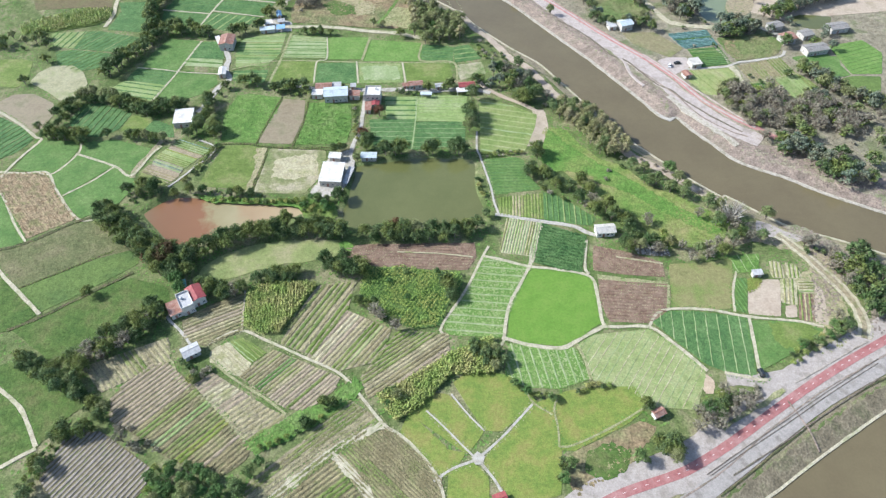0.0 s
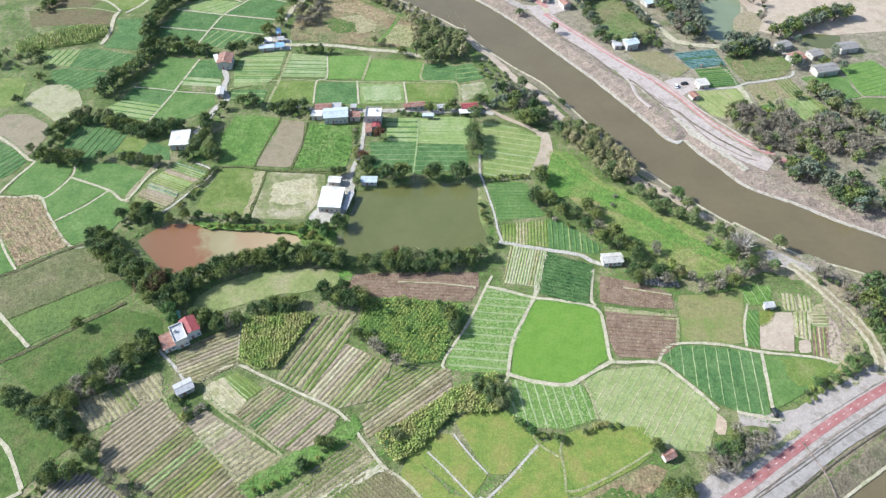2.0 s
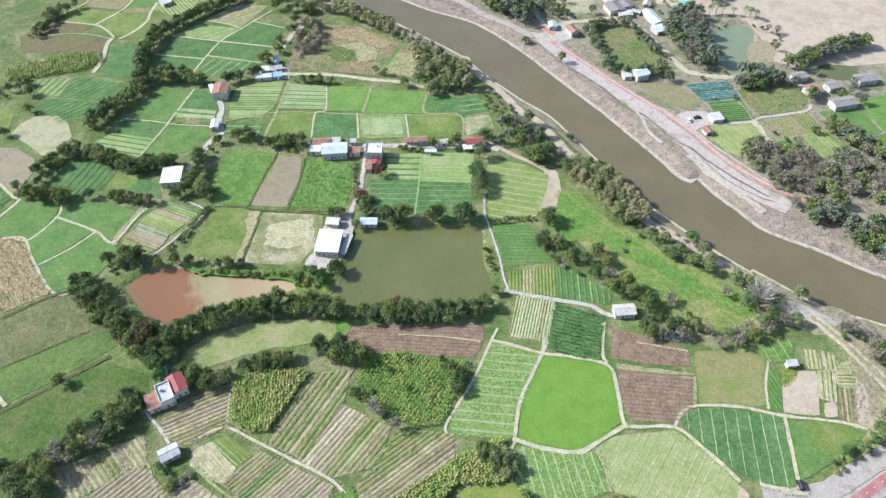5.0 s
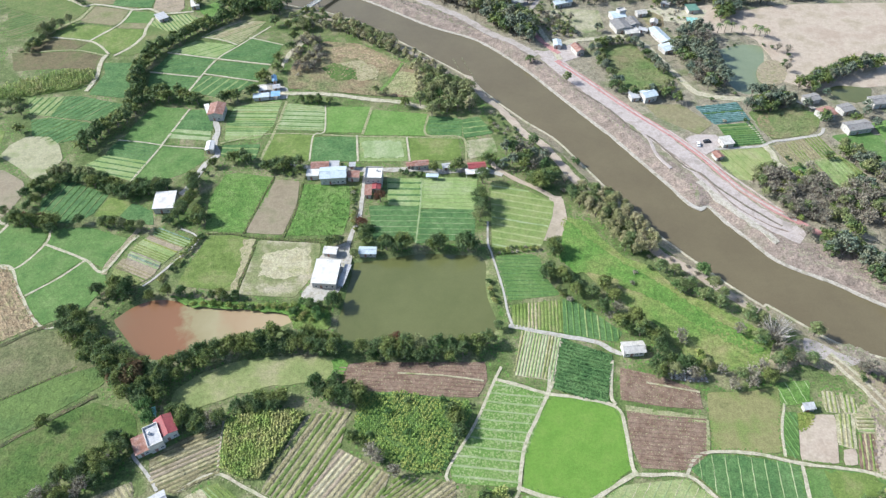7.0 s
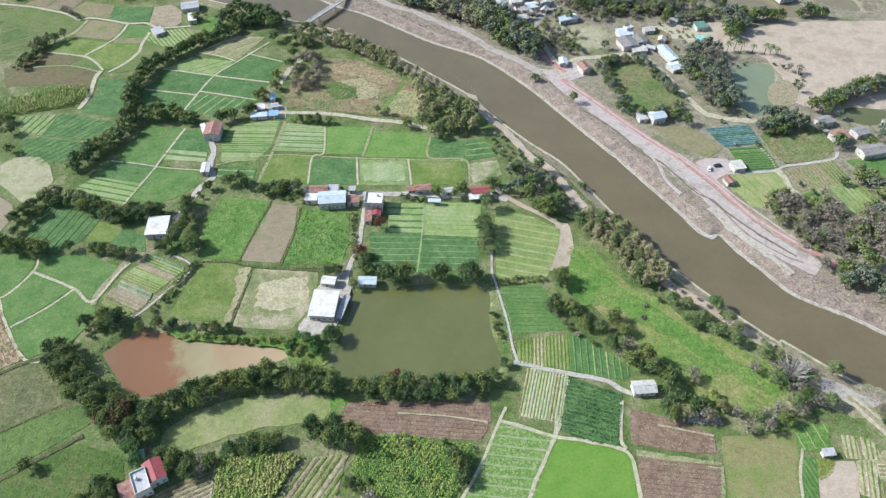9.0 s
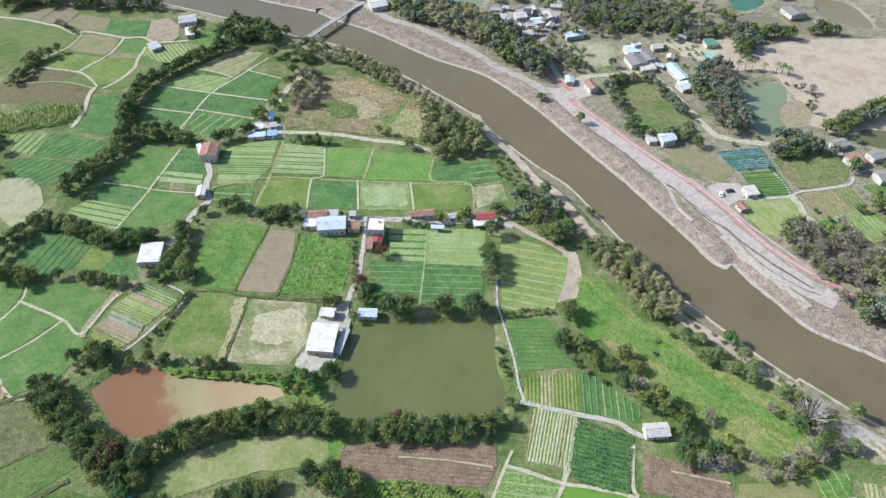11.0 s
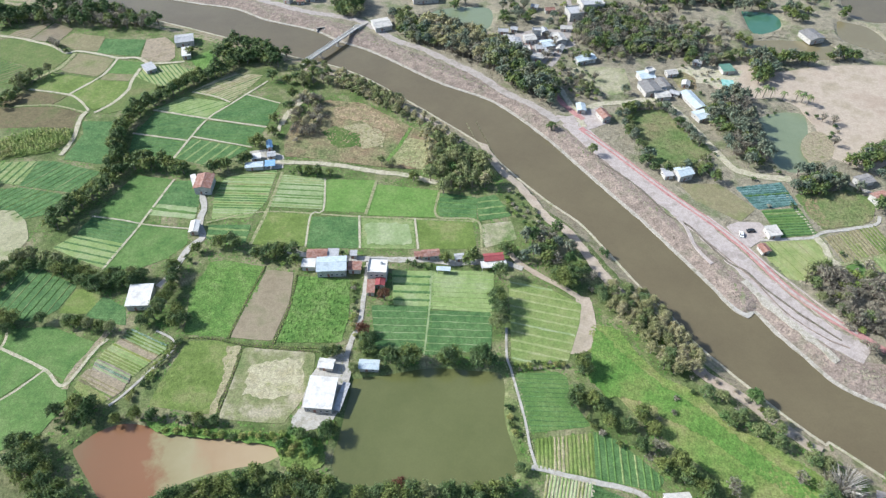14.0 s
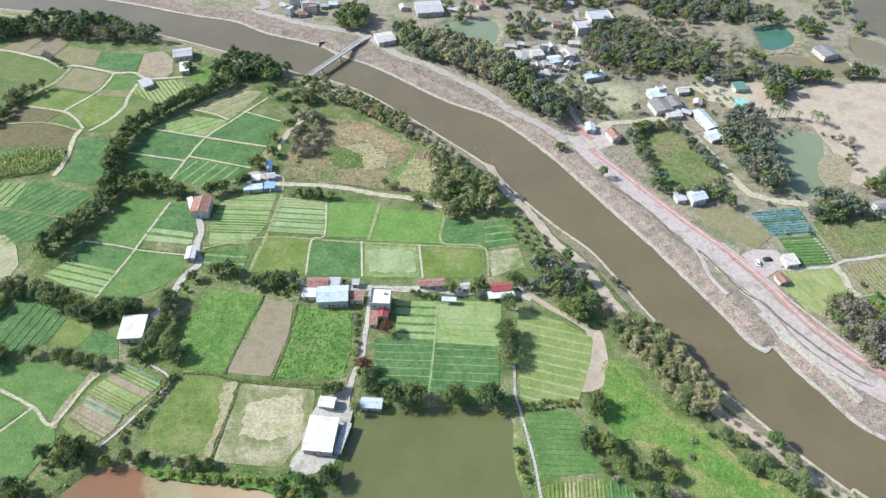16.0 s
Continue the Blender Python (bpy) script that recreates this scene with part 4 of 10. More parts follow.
field("furrowed_field", "furrowed plot of tan soil, olive and yellow-green rows", M_FURROW_SHADE, [(-123.1, 121.6), (-125.3, 129.8), (-116.9, 142.9), (-109.8, 144.4), (-97.2, 133.7), (-79.8, 117.4), (-70.7, 108.7), (-72.3, 105.1), (-77.4, 101), (-90.9, 104), (-101.2, 108.8), (-113.7, 116.9)], rows=(47.5, 1.85, 0.8, 0.3, (M_BROWNROW, M_TANSOIL, M_BROWNROW, M_BROWNROW, M_YELLOW, M_BEDS, M_BROWNROW, M_SOFTPALE, M_BROWNROW, M_OLIVEROW, M_BROWNROW, M_TANSOIL, M_TANSOIL, M_TANSOIL, M_TANSOIL, M_TANSOIL)))

field("furrowed_field", "pinkish dry plot of withered plants in rows", M_TANFURROW, [(-94.3, 134.9), (-90.5, 139.3), (-66.5, 124.1), (-57.9, 120.2), (-65.4, 111.8), (-70.7, 112.9), (-81.9, 122.5)], rows=(40, 2.1, 1.0, 0.22, (M_BEDS, M_STRAW, M_STRAW, M_TANSOIL, M_PALESTRAW, M_TANSOIL)))
field("ploughed_field", "bare pale soil plot", M_PALESTRAW, [(-92.5, 151), (-87.1, 154.2), (-76.8, 144.8), (-78.9, 140), (-84.1, 141.4), (-92.2, 146.7)], rows=(-42.8, 1.2, 0.5, 0.1, (M_STRAW, M_PALESTRAW)))
field("garden_plot", "green beds divided by pale furrows", M_OLIVE, [(-86.6, 155.1), (-81.7, 156.8), (-71.2, 149.7), (-76.2, 145.5)], rows=(-38.9, 1.6, 0.55, 0.2, (M_SOFTPALE, M_BEDS, M_PALE)))
field("furrowed_field", "striped plot of tan and green beds", M_TANFURROW, [(-78.1, 139.6), (-67.9, 149.7), (-42, 137.7), (-43.6, 133), (-52.5, 125.3), (-60.6, 127)], rows=(47, 1.6, 0.7, 0.26, (M_TANSOIL, M_TANSOIL, M_OLIVEROW, M_TANSOIL, M_STRAW, M_TANSOIL, M_STRAW, M_BEDS, M_GREEN, M_BROWNROW, M_BEDS, M_BROWNROW)))
field("furrowed_field", "tan furrowed plot beside the red-roofed house", M_FURROW_SHADE, [(-107.1, 165.7), (-97.4, 173.1), (-86.1, 177.9), (-83.7, 162), (-95.6, 154.6), (-104.6, 158)], rows=(27.5, 1.75, 0.8, 0.28, (M_BROWNROW, M_STRAW, M_TANSOIL, M_STRAW, M_BROWNROW)))
field("cane_field", "dense plot of tall leafy cane", M_OLIVE, [(-84.1, 181.1), (-68.7, 185.7), (-54.9, 184.3), (-59.2, 176.8), (-67.5, 159.3), (-74.1, 159.3), (-82.4, 163.6)], tall=(-85, 1.15, 2.3, M_CANE))
field("furrowed_field", "green and tan furrowed plot", M_TANFURROW, [(-53.1, 183), (-39.6, 185), (-42.4, 166.7), (-52.7, 150), (-64.4, 155), (-57.1, 175.2)], rows=(62, 2.2, 1.0, 0.34, (M_OLIVE, M_STRAW, M_BROWNROW, M_OLIVEROW, M_BEDS, M_OLIVEROW, M_BROWNROW, M_BEDS)))
field("furrowed_field", "tan harvested plot with furrows", M_TANFURROW, [(-41, 169.5), (-23, 160.1), (-26.9, 146.9), (-41.3, 142.7), (-52.2, 148.5)], rows=(55, 1.9, 0.6, 0.26, (M_BEDS, M_BROWNROW, M_YELLOWPALE, M_OLIVE, M_STRAW, M_TANSOIL, M_PALESTRAW, M_TANSOIL)))
field("leafy_field", "lush bright green plot of tall broad leaves", M_GREEN, [(-34.1, 193), (-21.1, 194.2), (6.9, 190.1), (8.3, 185.6), (1.3, 173.4), (-1.6, 163.2), (-10.4, 161.8), (-19.9, 164.7), (-29.7, 172.1), (-35.1, 179.7)], tall=(60, 1.5, 1.7, M_LEAF_BRIGHT))
field("furrowed_field", "olive furrowed plot", M_TANFURROW, [(-17.8, 159.1), (0.7, 157.3), (1.1, 149.4), (-11.1, 140.4), (-28.2, 131), (-30.9, 138.5)], rows=(38.8, 1.7, 0.9, 0.3, (M_TANSOIL, M_BROWNROW, M_STRAW, M_OLIVEROW, M_OLIVEROW, M_OLIVE)))
field("cane_field", "strip of tall yellow-green cane", M_OLIVE, [(-24.4, 129.3), (1.1, 147.5), (19.5, 156), (22.3, 145.3), (18.2, 139.7), (3.2, 140.3), (-9.3, 125.6), (-18, 120.6)], tall=(34.1, 1.15, 2.4, M_CANE))
field("furrowed_field", "straw-coloured field with faint rows", M_TANFURROW, [(-140, 143.5), (-112.8, 155.9), (-109.9, 146.5), (-126.9, 136.6), (-131.2, 134)], rows=(-46.7, 2.0, 1.4, 0.26, (M_STRAW, M_STRAW, M_BEDS, M_STRAW, M_STRAW)))
field("furrowed_field", "brown furrowed plot", M_FURROW_SHADE, [(-37.6, 108), (-20.8, 115.5), (-9.8, 106.3), (-2.3, 96.8), (-1.1, 82.4), (-21.4, 82.6)], rows=(-43.6, 1.25, 1.3, 0.14, (M_BROWNROW, M_BEDS, M_BROWNROW, M_BROWNROW)))
field("furrowed_field", "straw and green furrowed plot", M_TANFURROW, [(-50.6, 111), (-37.2, 127.8), (-22.7, 118.6), (-39, 108.3)], rows=(40, 1.7, 2.6, 0.1, (M_BEDS, M_STRAW, M_BEDS, M_OLIVEROW)))
field("furrowed_field", "striped green and tan plot", M_FURROW_SHADE, [(-55.7, 90.4), (-39.9, 103.7), (-26.1, 86.4), (-54.5, 82.8)], rows=(40, 1.8, 0.9, 0.28, (M_OLIVEROW, M_BROWNROW, M_OLIVE, M_BROWNROW)))
field("furrowed_field", "straw-coloured overgrown plot", M_TANFURROW, [(-67.1, 95.8), (-51.8, 109.8), (-41.1, 106.1), (-56, 92.4), (-61.5, 86.6), (-68, 86.6)], rows=(42, 1.7, 2.6, 0.1, (M_BEDS, M_STRAW, M_BEDS)))

# round the fish pond
field("mossy_flat", "pale green mossy flat beside the hedge", M_MOSS, [(-107.1, 188.5), (-106.4, 194.7), (-99.3, 201.4), (-87.3, 207.2), (-72.6, 210.1), (-47.3, 210.2), (-45.3, 206.8), (-49.3, 200.4), (-56.6, 199.4), (-63.8, 197.8), (-70.2, 197.8), (-78, 194.4), (-83.2, 193.9), (-87.8, 191), (-94.5, 188.7), (-99, 186.2)])
field("fallow_field", "bright grass beside the mossy flat", M_VIVID, [(-47.2, 209.2), (-43.9, 209.8), (-41, 206.8), (-43.4, 201.5), (-47.6, 200.4), (-45.6, 205.3)], lift=0.2)
field("ploughed_field", "long strip of red-brown ploughed soil", M_SOIL, [(-43.7, 204.9), (-37.4, 207.1), (13.8, 207.8), (14, 200.2), (10.3, 193.4), (-16.9, 194.4), (-35.3, 196.7), (-43.7, 200.5)], rows=(-3.8, 1.7, 0.8, 0.2, M_SOIL), cover=(0.9, 0.34, 0.12, M_STRAW))
field("pasture", "bright green grass field", M_LAWN, [(-115.9, 323), (-109.9, 324.1), (-91.7, 320.7), (-91.7, 308.9), (-98.5, 281.6), (-116.5, 282.6), (-120, 304.2)], cover=(0.5, 0.9, 0.12, M_LAWN))
field("mud_field", "drained field of smooth brown mud", M_MUD, [(-89, 319.2), (-77.7, 317.7), (-76.7, 301.4), (-80.1, 280.4), (-96.9, 281.6), (-94.1, 297.2)])
field("pasture", "lush green weedy field", M_LAWN, [(-73.9, 315.5), (-51.6, 314.7), (-49.8, 294.9), (-51.4, 280.4), (-77, 279.8), (-74.7, 295.9)], cover=(0.45, 1.0, 0.3, M_LAWN))
field("pasture", "olive-green grass field with a bare edge", M_OLIVE, [(-113.9, 278.1), (-102.3, 278.6), (-95.6, 276.3), (-93.6, 271.5), (-95.3, 245.5), (-120.5, 248.3), (-119.2, 257.4)], cover=(0.5, 0.9, 0.12, M_OLIVE))
field("fallow_field", "half-bare field with dry tan patches", M_HALFDRY, [(-89.8, 275.5), (-61.1, 273.9), (-60.7, 265.9), (-63.3, 251.7), (-68.3, 242.2), (-92.3, 243.5)])
field("garden_plot", "beds of tan soil and brown rows", M_TANSOIL, [(-151.6, 260.4), (-149.9, 263.5), (-133.2, 256.7), (-133.5, 254.4), (-137.5, 250.3)], rows=(-24.2, 1.7, 0.8, 0.15, (M_BROWNROW, M_OLIVEROW, M_TANSOIL)))
field("garden_plot", "dull olive vegetable beds with dark soil", M_BEDS, [(-152.1, 255.7), (-151.6, 259.5), (-137.8, 250.2), (-139.8, 248.6), (-144.2, 248.9)], rows=(-24.2, 2.4, 1.2, 0.12, (M_FURROW_SHADE, M_BEDS, M_BEDS)))
field("garden_plot", "blue-green cabbage bed", M_GREYSOIL, [(-148.1, 268.4), (-132.5, 261.2), (-132.5, 257.8), (-148.5, 264.2)], rows=(-24.2, 1.25, 1.0, 0.35, (M_CABBAGE, M_CABBAGE, M_PALE)))
field("garden_plot", "yellow-green vegetable bed", M_YELLOWPALE, [(-146.4, 273.3), (-129.3, 264.6), (-131.5, 261.3), (-147.6, 269.1)], rows=(-24.2, 1.3, 0.9, 0.2, (M_YELLOW, M_OLIVE)))
field("garden_plot", "pale green vegetable bed", M_YELLOWPALE, [(-143.8, 276.8), (-126.4, 268.7), (-128.7, 265.2), (-146, 273.9)], rows=(-24.2, 1.3, 0.9, 0.2, (M_YELLOW, M_SOFTPALE)))
field("garden_plot", "tan soil bed between vegetable rows", M_TANSOIL, [(-141.6, 279.4), (-124.9, 271), (-126.1, 268.9), (-143.3, 277.1)], rows=(-24.2, 1.7, 0.8, 0.12, (M_BROWNROW, M_TANSOIL)))
field("garden_plot", "pale green cabbage beds", M_OLIVE, [(-139.4, 283.3), (-123.9, 277.5), (-122.2, 274.7), (-124.6, 271.3), (-141.3, 279.8)], rows=(-24.2, 1.5, 1.0, 0.3, (M_PALE, M_OLIVE, M_CABBAGE)))
field("crop_field", "dark green plot with slanting rows", M_DARK, [(-203.2, 301), (-201.5, 315.1), (-192.1, 315.7), (-172.8, 306.3), (-175.8, 293.6), (-182.6, 287.6), (-197.1, 288.6)], rows=(76.7, 3.6, 0.6, 0.2, (M_PALEGREEN, M_GREEN)))
field("crop_field", "light green vegetable plot", M_OLIVE, [(-170.5, 304.7), (-158.1, 300.3), (-162.5, 292.1), (-173, 292.3)])
field("crop_field", "dark green vegetable plot", M_DARK, [(-157.5, 300.4), (-146.8, 294.8), (-143.7, 286.2), (-160.8, 290.8)])
field("crop_field", "green plot with faint rows", M_GREEN, [(-171, 382.5), (-152.1, 379.9), (-157.7, 348.8), (-178.7, 352), (-176.5, 366.5)])
field("crop_field", "dark green plot", M_DARK, [(-149.4, 378.5), (-140.1, 379.5), (-134.1, 370.2), (-133.2, 360.6), (-153.9, 362.9)])
field("crop_field", "pale green plot with light rows", M_PALE, [(-154.2, 361.1), (-133.5, 359.6), (-132.4, 352.4), (-155.7, 354.5)], rows=(-7.1, 5.0, 2.0, 0.2, M_GREEN))
field("crop_field", "bright green plot", M_GREEN, [(-156, 345.8), (-133.5, 342.8), (-131.4, 334.3), (-138.3, 325.3), (-149.5, 318.2), (-163.7, 317.6)])
field("crop_field", "dark green plot", M_DARK, [(-180.5, 351.1), (-157.9, 346.3), (-160.5, 334.1), (-184, 339.4), (-183.2, 344.7)], rows=(-13.2, 2.4, 0.5, 0.1, M_GREEN))
field("crop_field", "pale green plot with thin dark rows", M_SOFTPALE, [(-184.5, 337.8), (-160.7, 332.9), (-164.4, 318.7), (-173.4, 322.2), (-191.3, 330.1)], rows=(-13.2, 3.9, 1.1, 0.15, M_DARK))

field("rice_field", "green paddy between worn bunds", M_GREEN, [(-216.8, 262.8), (-212.8, 283.4), (-193.3, 281.3), (-192.4, 273.3), (-197.6, 259.1), (-207.6, 260.1)])
field("rice_field", "green paddy between worn bunds", M_GREEN, [(-189.2, 280.7), (-174.3, 283), (-152.2, 275.1), (-157.1, 259.3), (-168.6, 265.3), (-188.8, 273.9)])
field("rice_field", "bright green paddy between worn bunds", M_GREEN, [(-197, 256.3), (-189.1, 270.8), (-169.4, 262.9), (-186, 243.4), (-191.6, 248.4)])
field("rice_field", "bright green paddy between worn bunds", M_GREEN, [(-183.7, 240.1), (-167.2, 260.9), (-156.9, 254.5), (-153.9, 247.5), (-158.9, 234.6), (-172, 227.5), (-178.7, 233.5)])

field("weed_patch", "lush grass bank along the silty pond", M_VIVID, [(-121.5, 241.9), (-111.4, 239.7), (-99.3, 238.7), (-87.3, 238), (-69.4, 236.8), (-63.6, 237.4), (-52.6, 234.2), (-50.4, 226.4), (-58.8, 220.9), (-65.3, 226.2), (-68.8, 233.1), (-84.4, 235.1), (-98.6, 235.8), (-114.3, 237.3)], lift=0.2, cover=(0.9, 0.8, 0.22, M_VIVID))

# bare and dry ground
field("weed_patch", "green weeds in the fallow plot", M_MEADOW, [(52.4, 107.3), (61.1, 110.4), (66.6, 107.2), (64.4, 100.9), (55.9, 97.2), (50.3, 99.9)], lift=0.26)
field("pasture", "yellow-green riverside meadow", M_RIVERMEADOW, [(54.8, 292), (64.4, 291.2), (68.8, 281.1), (80.3, 266.3), (91.5, 260.5), (97.9, 251), (105.6, 242.1), (112.5, 232.4), (114.8, 236.6), (108, 228.7), (93.7, 236.3), (84.1, 246.9), (78.5, 256), (65.5, 267.7), (54.4, 280.5), (55.5, 257.6), (52.5, 275.9)], cover=(0.5, 0.9, 0.14, M_RIVERMEADOW))
field("weed_patch", "vivid green grass in the meadow", M_VIVID, [(57.1, 290.3), (65.2, 278), (78.3, 263.5), (89.4, 253.9), (101.4, 242.2), (113.4, 229.9), (123.9, 221.7), (128.3, 215.5), (123.4, 213.8), (113.9, 221), (104.2, 229.2), (94.5, 238.9), (87.3, 244), (76.8, 249.1), (75.5, 253.8), (65.4, 257.1), (57, 258.3), (51.4, 265.3), (54.3, 280.9)], lift=0.26, cover=(0.5, 0.9, 0.14, M_VIVID))
field("apron", "grey concrete apron at the end of the track", M_ROAD, [(148, 221.5), (152.9, 218.8), (158.7, 213.9), (166.7, 210.6), (161.7, 208.4), (154.6, 211.3), (149, 212.3), (145.6, 215.6)], lift=0.16)
field("rubble_heap", "pale broken rubble beside the ploughed plot", M_GREYSOIL, [(87.4, 204.6), (94.1, 206.6), (101.4, 205.2), (101.8, 200.7), (95.4, 200.7), (88.2, 202)], lift=0.15, cover=(1.6, 0.7, 0.35, M_WALL))
field("pasture", "yellow-tan dry end of the riverside meadow", M_RIVERMEADOW, [(114.8, 236.6), (124.9, 227.6), (127.9, 217.8), (116.1, 210), (107.1, 212.9), (101.5, 221.1), (99.1, 229.9), (108, 228.7)], lift=0.2, cover=(0.5, 0.9, 0.14, M_RIVERMEADOW))
field("mud_hollow", "damp tan hollow beside the pale green pond", M_SHORE, [(207.6, 421.6), (203.9, 414.4), (198.9, 409.2), (194, 407.2), (190.2, 409), (188.6, 414.1), (189.7, 421.3), (193.3, 428.8), (198.4, 434.3), (203.6, 436.5), (207.5, 434.5), (208.9, 429)], lift=0.16)
field("crop_field", "bright green plot behind the far houses", M_GREEN, [(212.4, 358.2), (233.8, 362.8), (239, 340.5), (223.1, 335.1)])
field("crop_field", "muted green plot beside a hedge", M_PADDY, [(239.4, 370.2), (261.6, 376.3), (267.1, 362.5), (257.8, 341.5), (241.5, 341.6)], rows=(20, 3.2, 0.5, 0.1, M_GREEN))
field("pasture", "green grazed plot behind the thicket", M_MEADOW_FRESH, [(225.7, 333.4), (240.7, 338.3), (256.1, 337.6), (244.4, 311), (235.9, 318.8)])
field("brown_pond", "small dark pond behind the houses", M_POND, [(226.8, 404.3), (234.2, 407.8), (243.8, 406.8), (252.8, 404.7), (247.3, 393.4), (237.2, 391.1), (228.8, 394.2)], lift=0.14)
field("dry_ground", "dry tan ground beside the garden beds", M_STRAW, [(163.9, 191.4), (168.2, 184.4), (169.4, 172.1), (168.3, 160.5), (160.4, 152.3), (150.6, 147.5), (150.1, 155.1), (153.3, 166.4), (155, 178.3), (153.4, 187.6)], lift=0.05, cover=(0.4, 0.9, 0.2, M_BUND))
field("dry_ground", "dry tan ground beside the dirt track", M_SHORE, [(167.3, 206.3), (174.2, 201.1), (174.3, 187.1), (166.7, 173.5), (156.3, 162.8), (152.1, 163.3), (158.3, 176.2)], lift=0.08, cover=(0.4, 0.9, 0.2, M_BANK))
field("dry_ground", "brown dry ground between track and river", M_DRYLAND, [(158.8, 218.3), (168.7, 216.4), (178.1, 206.8), (186.9, 193.9), (191.1, 178), (185.5, 157.6), (174.1, 157.7), (180.1, 169.1), (179.2, 184.3), (172.2, 198), (162.9, 211.1)], lift=0.05, cover=(0.4, 0.9, 0.2, M_BANK))
field("dry_ground", "tan trodden ground at the track's end", M_SHORE, [(117.1, 220.5), (133.6, 217.8), (149.2, 221.4), (161.3, 214), (163, 204.1), (154, 204.2), (144.2, 209.5), (130.5, 207.2), (120.9, 209.7)], lift=0.06, cover=(0.3, 0.8, 0.15, M_BUND))
field("dry_ground", "tan edge of the olive grass field", M_STRAW, [(-97.2, 276.6), (-92.2, 275.7), (-93.1, 269.5), (-93.5, 261.5), (-94.5, 251.9), (-94.7, 245.1), (-96.2, 245.8), (-95.7, 253.4), (-95.3, 263)], lift=0.2)
field("fish_yard", "pale concrete yard round the farm building", M_CONCRETE, [(-56.7, 270.5), (-48.8, 274.4), (-45.4, 264.9), (-47.1, 250.7), (-51.2, 241.7), (-60.6, 239.3), (-64.1, 240.9), (-61.7, 248), (-61.4, 261.4)], lift=0.1)
field("paved_square", "small white concrete square where paths meet", M_CONCRETE, [(10.5, 105.8), (12.5, 107.1), (14.4, 104.9), (12.8, 102.8), (10.8, 103.3)], lift=0.3)

# far terraces
field("crop_field", "striped tan and green plot", M_STRAW, [(-162.5, 462.2), (-146.1, 482.3), (-125.5, 481.3), (-138.1, 453.1)], rows=(40.6, 2.0, 0.9, 0.1, (M_BROWNROW, M_PALESTRAW, M_PALEGREEN, M_GREEN)))
field("crop_field", "pale green striped plot", M_SOFTPALE, [(-179.4, 441.8), (-166.1, 455.5), (-139.2, 450.8), (-148.1, 436.2)], rows=(32.4, 2.2, 0.9, 0.1, (M_GREEN, M_PALEGREEN, M_SOFTPALE)))
field("crop_field", "dark green plot with faint rows", M_DARK, [(-183, 420.7), (-178.1, 439), (-148.8, 434), (-152.4, 415.5)], rows=(17.8, 2.4, 0.55, 0.1, (M_GREEN, M_DARK, M_GREEN)))
field("crop_field", "dark green plot", M_DARK, [(-180.6, 402.1), (-183.3, 417.4), (-152.9, 412.3), (-156.9, 399.4)], rows=(2.6, 2.4, 0.55, 0.1, (M_GREEN, M_DARK, M_GREEN)))
field("crop_field", "dark green plot", M_DARK, [(-145.5, 436.3), (-131.5, 459.1), (-109.5, 451.1), (-112.6, 430.2)], rows=(15.1, 2.4, 0.55, 0.1, (M_GREEN, M_DARK, M_GREEN)))
field("crop_field", "dark green plot", M_DARK, [(-150.3, 418.3), (-146, 431.7), (-113.1, 426.4), (-117.3, 410.7)], rows=(5.4, 2.4, 0.55, 0.1, (M_GREEN, M_DARK, M_GREEN)))
field("crop_field", "dark green plot with pale strips", M_DARK, [(-154.8, 398.9), (-150.1, 414.7), (-118.6, 408), (-131.9, 392.1)], rows=(60.4, 5.6, 1.5, 0.1, M_PALEGREEN))
field("fallow_field", "brown overgrown fallow land", M_FALLOW, [(-98.9, 415.7), (-97.4, 430.2), (-82.1, 455.8), (-59.7, 453.5), (-29.9, 431.3), (-14, 418), (-21, 394.3), (-45.8, 395.9), (-74.2, 400.7), (-96.1, 402.8)], cover=(0.3, 1.1, 0.2, M_FALLOW))
field("fallow_field", "tan-green dry meadow", surface("dry_meadow", [(0.24, 0.24, 0.11), (0.3, 0.29, 0.15), (0.2, 0.22, 0.09)], 0.1, 2.0), [(-31.9, 421.1), (-16.4, 417.2), (-22, 394.2), (-40.7, 401)], lift=0.22)
field("crop_field", "striped plot of tan and green beds", M_SOFTPALE, [(-123.8, 382.9), (-99.1, 390), (-99.9, 365.8), (-105.2, 354.7), (-122.7, 352.5), (-125.5, 368.7)], rows=(0, 1.8, 1.1, 0.12, (M_GREEN, M_PALEGREEN, M_BEDS, M_GREEN, M_DARK, M_PALEGREEN, M_PALE)))
field("crop_field", "pale plot with green strips", M_PALE, [(-94.3, 385.9), (-72.6, 383.4), (-70.9, 361.9), (-96.5, 362.8)], rows=(-2.4, 2.0, 1.1, 0.12, (M_GREEN, M_PALE, M_PALEGREEN, M_PALE, M_GREEN)))
field("rice_field", "bright green plot", M_PADDY, [(-70.2, 382.6), (-46.2, 382.8), (-49.1, 360.9), (-68.2, 360.8)])
field("rice_field", "bright green plot", M_PADDY, [(-43.4, 379.6), (-13.2, 375.9), (-14.4, 358.5), (-46.7, 358.6)])
field("crop_field", "dark green plot", M_DARK, [(-11.5, 374.8), (6.2, 371.9), (5.9, 357), (-11.9, 358.2)], rows=(-3.1, 4, 0.87, 0.1, M_GREEN))
field("crop_field", "dark green plot with strips", M_DARK, [(7.8, 371.5), (16.3, 373.9), (23.4, 360), (8.6, 356)], rows=(11, 4.8, 1.1, 0.1, M_PALEGREEN))
